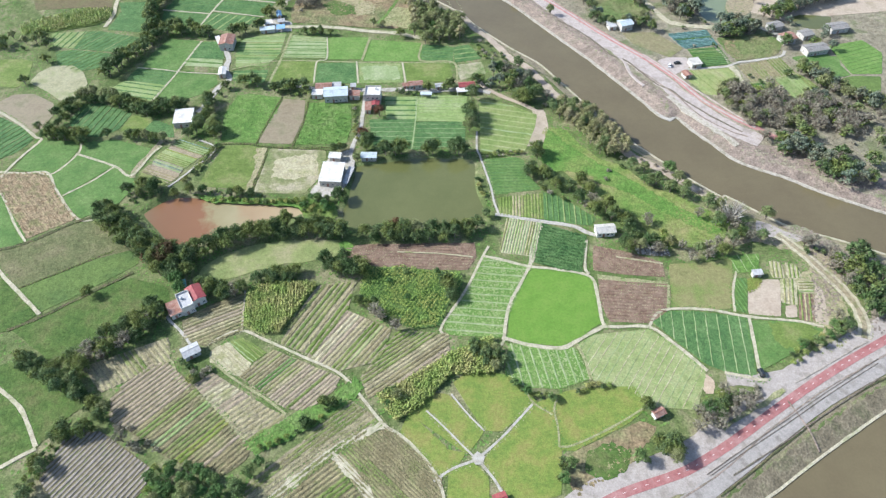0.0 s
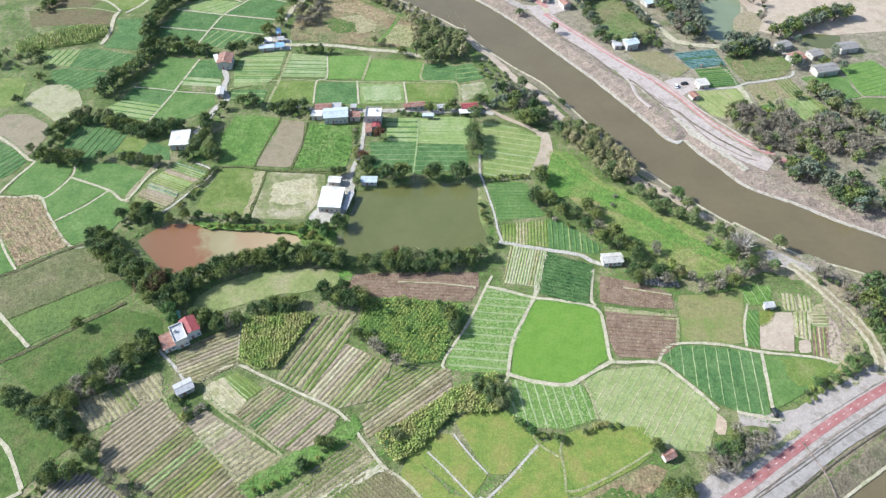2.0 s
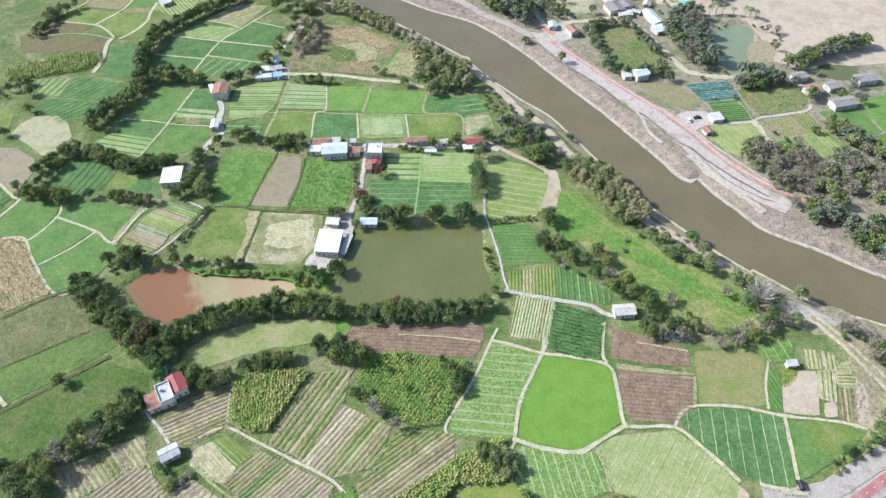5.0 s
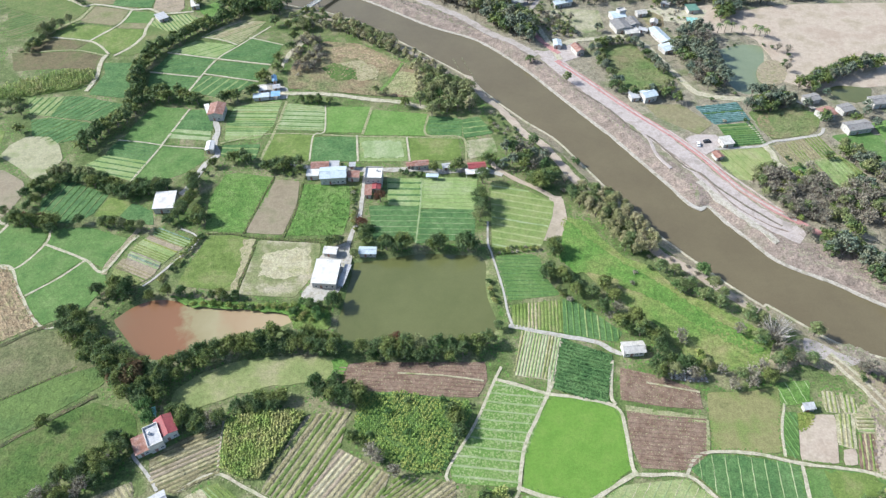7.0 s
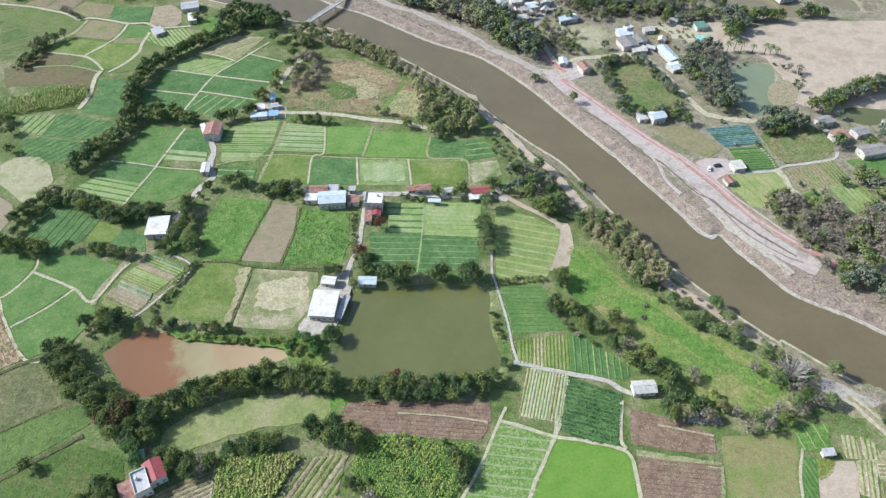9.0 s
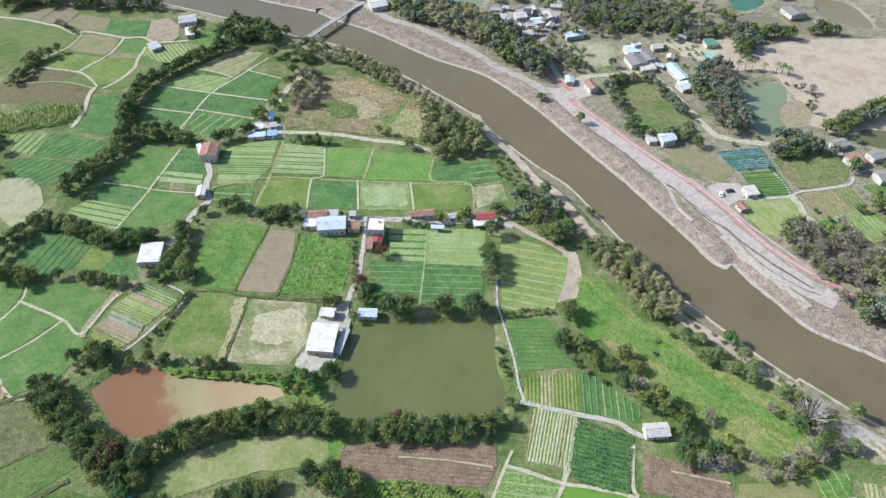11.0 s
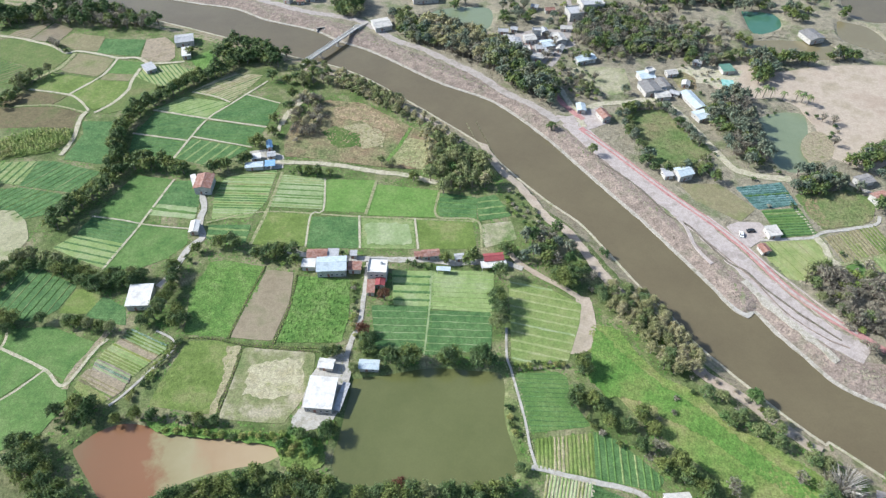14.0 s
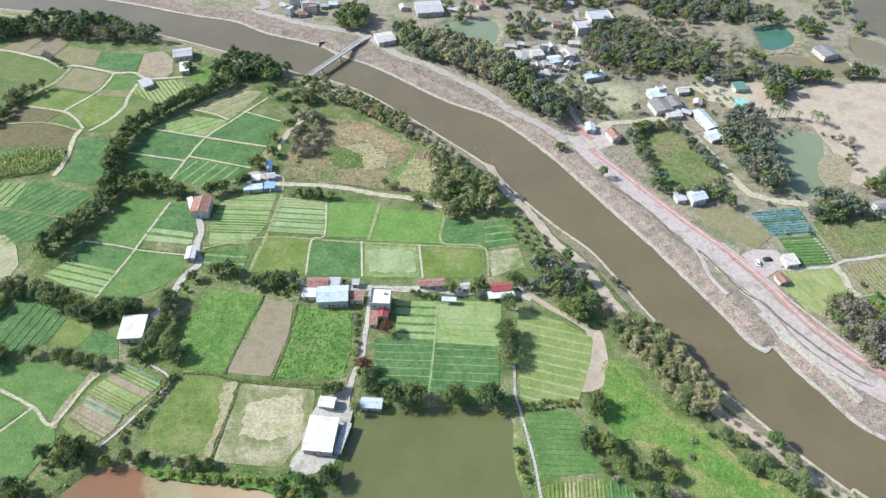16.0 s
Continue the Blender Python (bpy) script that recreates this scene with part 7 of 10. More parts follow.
def sheet(lines, t):
    """A ribbed sheet through lines of (y, z), with thickness: one closed piece."""
    cols, rows = len(lines[0]), len(lines)
    v = [p for line in lines for p in line] + [(x, y, lines[r][0][2] - t) for r, line in enumerate(lines) for x, y, z in line]
    m = cols * rows
    f = []
    for r in range(rows - 1):
        for c in range(cols - 1):
            q = r * cols + c
            f += [(q, q + 1, q + cols + 1, q + cols), (m + q + cols, m + q + cols + 1, m + q + 1, m + q)]
    for c in range(cols - 1):
        f += [(c, m + c, m + c + 1, c + 1), ((rows - 1) * cols + c + 1, m + (rows - 1) * cols + c + 1, m + (rows - 1) * cols + c, (rows - 1) * cols + c)]
    for r in range(rows - 1):
        q, e = r * cols, r * cols + cols - 1
        f += [(q, q + cols, m + q + cols, m + q), (e + cols, e, m + e, m + e + cols)]
    return v, f


def gable_roof(w, d, h, rise, over=0.5, t=0.14, axis="x"):
    """Two ribbed slopes with thickness and a ridge along the given axis."""
    if axis == "y":
        v, f = gable_roof(d, w, h, rise, over, t)
        return [(-y, x, z) for x, y, z in v], f
    a, b = w / 2 + over, d / 2 + over
    low = h - rise * over / (d / 2)
    ribs = ribbed(-a, a, 0.75)
    return sheet([[(x, y, z + t + dz) for x, dz in ribs] for y, z in ((-b, low), (0, h + rise), (b, low))], t)


def shed_roof(w, d, h, rise, over=0.4, t=0.12):
    ribs = ribbed(-w / 2 - over, w / 2 + over, 0.75)
    return sheet([[(x, y, z + t + dz) for x, dz in ribs] for y, z in ((-d / 2 - over, h), (d / 2 + over, h + rise))], t)


def window_of(owner, x, y, z, turn, w=1.2, h=1.1):
    """A framed window that stands a little proud of its wall."""
    fr = joined(box_data(-w / 2, w / 2, -0.06, 0.04, -h / 2, -h / 2 + 0.1), box_data(-w / 2, w / 2, -0.06, 0.04, h / 2 - 0.1, h / 2),
                box_data(-w / 2, -w / 2 + 0.1, -0.06, 0.04, -h / 2 + 0.1, h / 2 - 0.1), box_data(w / 2 - 0.1, w / 2, -0.06, 0.04, -h / 2 + 0.1, h / 2 - 0.1),
                box_data(-0.04, 0.04, -0.05, 0.03, -h / 2 + 0.1, h / 2 - 0.1))
    win = part("window", mesh_of("window", *fr, M_TRIM), owner, "window with pale metal surround", (x, y, z), turn)
    part("pane", mesh_of("pane", *box_data(-w / 2 + 0.1, w / 2 - 0.1, -0.02, 0.01, -h / 2 + 0.1, h / 2 - 0.1), M_GLASS), win, "dark glass pane")


def building(name, label, plan, h, roof_mat, wall_mat=M_WALL, roof="gable", rise=1.0, windows=2, door=True, base=0.0, group="", parapet=False, open_front=False, swell=1.0):
    """plan: centre x, y, width, depth and turn in degrees."""
    x, y, w, d, turn = plan
    w, d = max(w * swell - 0.6, 1.6), max(d * swell - 0.6, 1.6)
    ob = thing(name, x, y, zat(x, y) + base, turn, label, "building" if name != "shed" else "shed", group)
    if open_front:
        posts = []
        for px in (-w / 2 + 0.2, w / 2 - 0.2):
            for py in (-d / 2 + 0.2, d / 2 - 0.2):
                part("post", mesh_of("post", *box_data(-0.09, 0.09, -0.09, 0.09, -0.2, h), M_STEEL), ob, "", (px, py, 0))
        part("back_wall", mesh_of("back_wall", *box_data(-w / 2, w / 2, d / 2 - 0.15, d / 2, -0.2, h), wall_mat), ob)
    else:
        part("wall", mesh_of("wall", *wall_ring(w, d, h), wall_mat), ob)
        if door:
            part("door", mesh_of("door", *box_data(-0.5, 0.5, -0.08, 0.02, 0, 2.05, 0.03), M_RUST), ob, "brown door", (-w * 0.12, -d / 2, 0.02))
    if roof == "gable":
        axis = "x" if w >= d else "y"
        part("roof", mesh_of("roof", *gable_roof(w, d, h, rise, axis=axis), roof_mat), ob, roof_mat.name.replace("_", " "))
        if not open_front:
            if axis == "x":
                for s in (-1, 1):
                    v = [(s * w / 2, -d / 2, h), (s * w / 2, d / 2, h), (s * w / 2, 0, h + rise - 0.05)]
                    v += [(px - s * 0.2, py, pz) for px, py, pz in v]
                    part("gable", mesh_of("gable", v, [(0, 1, 2), (5, 4, 3), (0, 3, 4, 1), (1, 4, 5, 2), (2, 5, 3, 0)], wall_mat), ob)
            else:
                for s in (-1, 1):
                    v = [(-w / 2, s * d / 2, h), (w / 2, s * d / 2, h), (0, s * d / 2, h + rise - 0.05)]
                    v += [(px, py - s * 0.2, pz) for px, py, pz in v]
                    part("gable", mesh_of("gable", v, [(0, 1, 2), (5, 4, 3), (0, 3, 4, 1), (1, 4, 5, 2), (2, 5, 3, 0)], wall_mat), ob)
            ridge = box_data(-w / 2 - 0.5, w / 2 + 0.5, -0.18, 0.18, h + rise + 0.1, h + rise + 0.24, 0.06) if axis == "x" else box_data(-0.18, 0.18, -d / 2 - 0.5, d / 2 + 0.5, h + rise + 0.1, h + rise + 0.24, 0.06)
            part("ridge_cap", mesh_of("ridge_cap", *ridge, roof_mat), ob)
    elif roof == "shed":
        part("roof", mesh_of("roof", *shed_roof(w, d, h, rise), roof_mat), ob, roof_mat.name.replace("_", " "))
    else:
        part("roof", mesh_of("roof", *box_data(-w / 2 - 0.15, w / 2 + 0.15, -d / 2 - 0.15, d / 2 + 0.15, h, h + 0.25, 0.05), roof_mat), ob, "flat " + roof_mat.name.replace("_", " "))
        if parapet:
            pw, pd = w / 2 + 0.15, d / 2 + 0.15
            par = joined(box_data(-pw, pw, -pd, -pd + 0.18, h + 0.25, h + 0.95), box_data(-pw, pw, pd - 0.18, pd, h + 0.25, h + 0.95),
                         box_data(-pw, -pw + 0.18, -pd + 0.18, pd - 0.18, h + 0.25, h + 0.95), box_data(pw - 0.18, pw, -pd + 0.18, pd - 0.18, h + 0.25, h + 0.95))
            part("parapet", mesh_of("parapet", *par, wall_mat), ob)
    if not open_front:
        storeys = max(1, int(h / 2.7))
        for st in range(storeys):
            z = 1.5 + 2.7 * st
            for k in range(windows):
                px = -w / 2 + w * (k + 0.7) / (windows + 0.4)
                if st == 0 and door and abs(px + w * 0.12) < 1.3:
                    continue
                window_of(ob, px, -d / 2, z, 0)
            if d > 3.5:
                for s in (-1, 1):
                    window_of(ob, s * w / 2, 0.1 * d, z, s * math.pi / 2, 1.0, 1.0)
    return ob


def tank(x, y, z, owner=None):
    """A round water tank with a lid."""
    v, f = [], []
    rings = [(0.0, 0), (0.6, 0), (0.62, 0.5), (0.6, 1.1), (0.35, 1.3), (0.0, 1.33)]
    for r, zz in rings:
        for k in range(10):
            a = k * 0.6283
            v.append((r * math.cos(a), r * math.sin(a), zz))
    for i in range(len(rings) - 1):
        for k in range(10):
            n = (k + 1) % 10
            f.append((10 * i + k, 10 * i + n, 10 * i + 10 + n, 10 * i + 10 + k))
    return part("water_tank", mesh_of("water_tank", v, f, M_STEEL), owner, "round steel water tank", (x, y, z))


# the fish farm
farm = building("farm_shed", "long white flat-roofed farm shed beside the fish pond", (-55.0, 253.4, 11.1, 13.8, -3.6), 3.8, M_WHITE, roof="shed", rise=0.5, windows=4)
building("farm_shed", "small white-roofed shed at the pond corner", (-54.9, 267.6, 6.2, 4.4, -6.4), 2.8, M_WHITE, roof="gable", rise=0.7, windows=1)
building("farm_shed", "white-roofed hut on the pond bank", (-37.8, 267.8, 8.1, 4.4, -1.1), 2.6, M_BLUEROOF, roof="gable", rise=0.6, windows=2)
field("yard", "pale concrete yard of the fish farm", M_CONCRETE, [(-56.8, 267.3), (-47, 265.5), (-47.3, 259.7), (-48.9, 260.8), (-55.1, 262.3), (-59.5, 263.9)])
field("yard", "pale concrete apron below the farm shed", M_CONCRETE, [(-62.5, 248.1), (-51.4, 247.4), (-52, 244.2), (-56.7, 239.9), (-65, 242.7)])
building("lean_to", "dark open lean-to along the pond", (-47.1, 253.1, 2.8, 12.5, -12.5), 2.1, M_GREYROOF, roof="shed", rise=0.3, open_front=True)

# village row
building("village_house", "large house with a pale blue sheet roof", (-59.8, 320.2, 13.4, 8.8, 5.6), 4.6, M_BLUEROOF, roof="gable", rise=1.0, windows=5)
building("village_house", "low house with a red sheet roof", (-67.5, 327.4, 9.2, 5.3, 3.4), 3.6, M_RUST, roof="gable", rise=0.8, windows=3)
building("village_house", "low annexe with a grey roof", (-60.2, 328.1, 5.1, 4.7, 0.6), 3.4, M_GREYROOF, roof="shed", rise=0.4, windows=1)
building("village_house", "annexe with a rusty brown roof", (-49.4, 320.7, 6.0, 5.1, -1.0), 3.2, M_RUST, roof="gable", rise=0.6, windows=1)
building("shed", "white-roofed lean-to beside the house", (-70.6, 321.7, 6.3, 5.0, 1.8), 3.0, M_WHITE, roof="shed", rise=0.3, windows=1)
building("shed", "small shed with a grey sheet roof", (-50.9, 328.9, 3.3, 3.2, 1.8), 2.6, M_GREYROOF, roof="shed", rise=0.3, windows=0)
vh = building("village_house", "two-storey white house with a flat roof terrace", (-38.6, 318.2, 9.0, 9.0, -1.0), 5.8, M_WHITE, M_WALL, roof="flat", windows=3, parapet=True)
tank(1.5, 1.5, 6.05, vh)
building("shed", "red-roofed shed behind the white house", (-37.1, 312.5, 4.3, 5.7, -1.3), 2.8, M_REDROOF, roof="gable", rise=0.5, windows=1)
building("shed", "low shed with a rusty roof", (-41.0, 309.1, 3.5, 7.6, 2.5), 2.6, M_RUST, roof="shed", rise=0.3, windows=1)
building("village_house", "low house with a faded red roof", (-15.2, 329.9, 8.3, 4.3, 7.9), 3.2, M_RUST, roof="gable", rise=0.7, windows=3)
building("shed", "open shed with a blue roof", (-9.0, 320.6, 6.4, 2.2, -1.8), 2.5, M_BLUEROOF, roof="shed", rise=0.3, open_front=True)
building("village_house", "low house with a red sheet roof", (14.0, 328.1, 9.1, 4.7, 8.6), 3.4, M_REDROOF, roof="gable", rise=0.8, windows=3)
building("shed", "white open carport beside the lane", (14.0, 324.2, 11.8, 3.9, 7.8), 2.6, M_WHITE, roof="shed", rise=0.3, open_front=True)
building("farm_shed", "white-roofed barn among trees", (-140.4, 299.6, 10.1, 11.6, 5.4), 3.6, M_WHITE, roof="shed", rise=0.8, windows=2)

# upper village
building("village_house", "house with a faded red and white roof", (-132.3, 374.9, 8.7, 11.2, 2.6), 4.6, M_RUST, roof="gable", rise=1.0, windows=2)
building("shed", "white-roofed shed beside the lane", (-129.0, 343.9, 4.3, 7.6, 6.0), 2.8, M_WHITE, roof="gable", rise=0.5, windows=1)
building("shed", "shed with a bright blue roof", (-106.0, 409.1, 2.9, 6.5, 14.7), 2.8, M_BLUE, roof="gable", rise=0.6, windows=1)
building("shed", "low shed with a pale blue roof", (-110.6, 391.4, 9.5, 4.1, 9.1), 2.4, M_BLUEROOF, roof="shed", rise=0.3, windows=1)
building("shed", "open shelter under blue tarpaulin", (-102.5, 393.1, 5.4, 4.8, 8.5), 2.4, M_BLUE, roof="shed", rise=0.3, open_front=True)
building("farm_shed", "farm building with a grey roof", (-183.7, 518.5, 11.7, 10.2, 16.7), 3.6, M_GREYROOF, roof="gable", rise=0.8, windows=2)
building("shed", "small shed with a grey sheet roof", (-178.2, 503.1, 5.6, 10.8, 16.7), 2.8, M_WHITE, roof="shed", rise=0.3, windows=1)
building("pump_house", "small grey pump house in the fields", (-196.3, 484.6, 6.8, 8.9, 39.1), 2.4, M_GREYROOF, roof="shed", rise=0.3, windows=1)

field("yard", "pale concrete yard between the blue sheds", M_CONCRETE, [(-116.1, 405.3), (-107.5, 407.3), (-97.4, 402.1), (-96.2, 392.4), (-110.8, 390.3)])
building("shed", "low shed with a white roof", (-111.2, 398.7, 5.2, 4.4, 15.6), 2.4, M_WHITE, roof="shed", rise=0.3, windows=1)
building("shed", "small hut with a grey roof", (-103.4, 401.1, 4.3, 4.2, 12.7), 2.4, M_GREYROOF, roof="gable", rise=0.4, windows=1)
building("shed", "low lean-to with a white roof", (-138.6, 377.8, 2.7, 8.7, 23.7), 2.6, M_WHITE, roof="shed", rise=0.3, windows=1)
building("shed", "small shed with a rusty roof", (-21.1, 329.7, 3.2, 3.2, 7.1), 2.4, M_RUST, roof="gable", rise=0.4, windows=1)
building("shed", "small shed with a grey roof", (-1.8, 328.9, 4.3, 3.4, 10.8), 2.4, M_GREYROOF, roof="gable", rise=0.4, windows=1)

# houses below the pond
building("farm_house", "small white farmhouse with a pale gable roof", (74.7, 214.5, 9.1, 5.6, 5.3), 3.0, M_WALL, M_WHITE, roof="gable", rise=0.9, windows=4)
red_house = building("farm_house", "red-roofed wing of the farmhouse", (-104.8, 177.3, 5.0, 6.8, 33.5), 4.4, M_REDROOF, M_WHITE, roof="gable", rise=0.8, windows=3, swell=1.25)
wing = building("farm_house", "white two-storey house with a flat roof terrace", (-108.1, 173.1, 4.6, 7.4, 31.3), 4.6, M_GREYROOF, M_WHITE, roof="flat", windows=3, parapet=True, swell=1.22)
tank(-1.0, 1.2, 4.85, wing)
building("farm_house", "low wing with a rusty red roof", (-112.2, 170.4, 4.4, 6.0, 31.2), 3.0, M_RUST, M_WHITE, roof="shed", rise=0.5, windows=2, swell=1.22)
building("shed", "turquoise sheet shelter behind the house", (-112.2, 183.6, 2.9, 3.9, 20.9), 2.6, M_TEALROOF, roof="shed", rise=0.3, open_front=True)
building("shed", "pale grey sheet-roofed shed beside the path", (-100.5, 149.6, 6.8, 5.1, 32.6), 2.9, M_GREYROOF, M_WALL, roof="gable", rise=0.6, windows=2)
building("shed", "small hut with a rusty red roof and white walls", (79.4, 121.5, 4.5, 3.2, 25.1), 2.5, M_RUST, M_WHITE, roof="gable", rise=0.6, windows=1)
building("shed", "small field hut with a red roof", (18.9, 89.7, 4.6, 3.8, 19.8), 2.2, M_REDROOF, M_WHITE, roof="gable", rise=0.5, windows=1)
building("shed", "small garden hut with grey roof", (136.9, 188.4, 4.5, 2.8, 6.4), 2.2, M_GREYROOF, roof="shed", rise=0.3, windows=0)

# across the river
building("village_house", "white house with a red gable by the junction", (81.6, 444.5, 5.6, 9.0, 20.5), 3.6, M_RUST, M_WALL, roof="gable", rise=1.0, windows=2)
building("shed", "blue and white shed by the road", (69.5, 451.9, 5.2, 7.4, -0.5), 2.8, M_BLUEROOF, roof="gable", rise=0.6, windows=1)
building("village_house", "white house standing among green shrubs", (116.4, 393.1, 8.4, 7.2, 19.7), 4.2, M_BLUEROOF, M_WALL, roof="gable", rise=1.0, windows=2)
building("shed", "grey shed beside the white house", (108.2, 393.6, 5.2, 6.4, 12.2), 2.6, M_GREYROOF, roof="shed", rise=0.3, windows=1)
building("village_house", "house with a pale bluish sheet roof", (114.2, 488.0, 9.5, 9.0, 13.8), 3.4, M_BLUEROOF, roof="gable", rise=0.9, windows=2)
building("village_house", "low house with a grey roof", (114.1, 474.4, 11.0, 12.2, 15.2), 3.6, M_OLDROOF, roof="gable", rise=0.9, windows=2)
building("village_house", "low house with a weathered grey roof", (122.9, 479.0, 6.7, 10.5, 13.4), 3.6, M_OLDROOF, roof="gable", rise=0.7, windows=1)
building("shed", "low shed with a white roof", (120.5, 467.2, 9.6, 5.9, 12.1), 2.6, M_WALL, roof="shed", rise=0.3, windows=1)
building("greenhouse", "long pale blue greenhouse shed", (138.0, 462.6, 7.4, 18.6, 17.8), 2.8, M_BLUEROOF, roof="gable", rise=0.8, windows=2)
building("shed", "shed with a pale turquoise roof", (139.2, 447.2, 8.4, 8.2, 23.4), 2.8, M_BLUEROOF, roof="gable", rise=0.6, windows=1)
building("shed", "open shelter with a turquoise sheet roof", (163.5, 479.7, 7.3, 10.3, -6.7), 2.6, M_TEALROOF, roof="shed", rise=0.3, open_front=True)
building("shed", "shed of dark green sheet metal", (167.9, 499.2, 7.9, 8.2, 9.0), 2.8, M_DARKTEAL, roof="shed", rise=0.3, windows=1)
building("farm_shed", "long white-roofed shed at the village edge", (78.5, 507.1, 13.4, 6.9, 20.3), 3.2, M_BLUEROOF, roof="gable", rise=0.6, windows=3)
building("village_house", "white village house with a stained gable roof", (44.5, 531.0, 8.0, 7.4, 13.3), 3.4, M_WALL, roof="gable", rise=0.8, windows=2)
building("village_house", "village house with a grey gable roof", (34.6, 524.7, 8.3, 9.3, 9.7), 3.6, M_GREYROOF, roof="gable", rise=0.8, windows=2)
building("village_house", "pale village house with a bluish sheet roof", (55.6, 524.2, 8.5, 8.2, 16.1), 3.2, M_BLUEROOF, roof="gable", rise=0.8, windows=2)
building("village_house", "white village house with flat roof", (64.7, 531.8, 7.4, 9.8, 14.1), 3.6, M_WALL, roof="gable", rise=0.8, windows=1)
building("village_house", "tall grey village house with flat roof", (90.8, 576.6, 16.3, 13.9, 11.0), 7.6, M_GREYROOF, roof="flat", windows=4, parapet=True)
building("village_house", "grey house with a flat roof", (78.1, 565.8, 10.7, 11.6, 13.5), 5.6, M_GREYROOF, roof="flat", windows=2, parapet=True)
building("farm_shed", "grey-roofed shed on a pond dyke", (237.9, 543.9, 12, 13, 18.8), 3.4, M_OLDROOF, roof="gable", rise=0.9, windows=2)
building("village_house", "long pale roof beside the far road", (-28.4, 589.9, 19.0, 16.9, 11.3), 3.6, M_GREYROOF, roof="gable", rise=0.8, windows=3)
building("shed", "white round-roofed shed near the bridge", (-56.2, 545.7, 12.1, 12.1, 22.9), 3.4, M_WALL, roof="gable", rise=0.8, windows=1)
building("shed", "white-roofed shed beside the cycleway", (150.5, 350.8, 6.6, 6.7, 11.8), 2.8, M_WALL, roof="shed", rise=0.3, windows=1)
building("shed", "small rusty-roofed hut beside the cycleway", (142.9, 339.3, 4.5, 5.2, 17.6), 2.4, M_RUST, roof="gable", rise=0.5, windows=1)
building("village_house", "grey-roofed house with outbuildings", (226.7, 364.1, 14.5, 8, 13.3), 3.6, M_OLDROOF, M_WALL, roof="gable", rise=0.9, windows=3)
building("village_house", "house with a dark rusty roof", (214.1, 376.9, 9, 8, 20.0), 3.6, M_RUST, roof="gable", rise=0.9, windows=2)
building("shed", "small shed with a weathered grey roof", (211.2, 391.3, 9, 6.5, 19.8), 3.2, M_OLDROOF, roof="gable", rise=0.6, windows=1)
building("shed", "small shed with a grey gable roof", (227.2, 381.4, 8, 7, 19.2), 3.2, M_OLDROOF, roof="gable", rise=0.6, windows=1)
building("farm_shed", "long barn with a grey roof", (250, 389, 12, 8, 11.3), 3.4, M_OLDROOF, roof="gable", rise=0.8, windows=2)


# the far village above the grove
def hamlet(spots, seed, group):
    rng = random.Random(seed)
    roofs = [(M_WALL, "stained pale"), (M_GREYROOF, "grey"), (M_BLUEROOF, "pale blue"), (M_RUST, "rusty"), (M_GREYROOF, "grey"), (M_WALL, "white")]
    for x, y in spots:
        rm, word = rng.choice(roofs)
        w, d, h = rng.uniform(4.5, 8.5), rng.uniform(4, 6.5), rng.choice([2.4, 2.4, 2.6, 2.6, 2.8, 5.2])
        if h > 5:
            building("village_house", "two-storey village house with a flat " + word + " roof", (x, y, w, d, rng.uniform(-25, 25)), h, rm, M_WALL, roof="flat", windows=3, parapet=True, group=group)
        else:
            building("village_house", "low village house with a " + word + " sheet roof", (x, y, w, d, rng.uniform(-25, 25)), h, rm, M_WALL, roof="gable", rise=0.9, windows=2, group=group)


hamlet([(27.2, 541), (35, 544.4), (55.1, 542.5), (42.1, 519.3), (56.4, 515.5), (33.6, 518.8), (70.8, 547.4), (22.8, 525.3), (49.5, 537.6), (61, 537), (51, 520.5), (39.5, 513), (47.6, 508.5), (30.4, 532), (64, 520)], 3, "houses of the far village")
hamlet([(-47.8, 609.9), (-34.3, 620), (-18.8, 614.7), (-46.7, 592.1), (-18.6, 605.6), (-10.1, 591.3), (-1.9, 612.6), (9.1, 598.3), (17.8, 616.9), (47.7, 600.6), (51.5, 578), (61.7, 573.1), (23.1, 605.1), (73, 605.1)], 4, "houses of the upper village")
hamlet([(116.9, 490.2), (131.4, 493.1), (120.9, 476.2), (128.7, 470.7), (151.2, 507), (137.9, 481)], 5, "houses beside the grove")

hamlet([(-130.8, 588.9), (-124.6, 592.7), (-116.5, 588), (-110.9, 593.5), (-126.2, 579), (-117.2, 577.8), (-110.9, 583.2), (-104, 590.5), (-97.2, 594.3)], 6, "houses above the river bend")


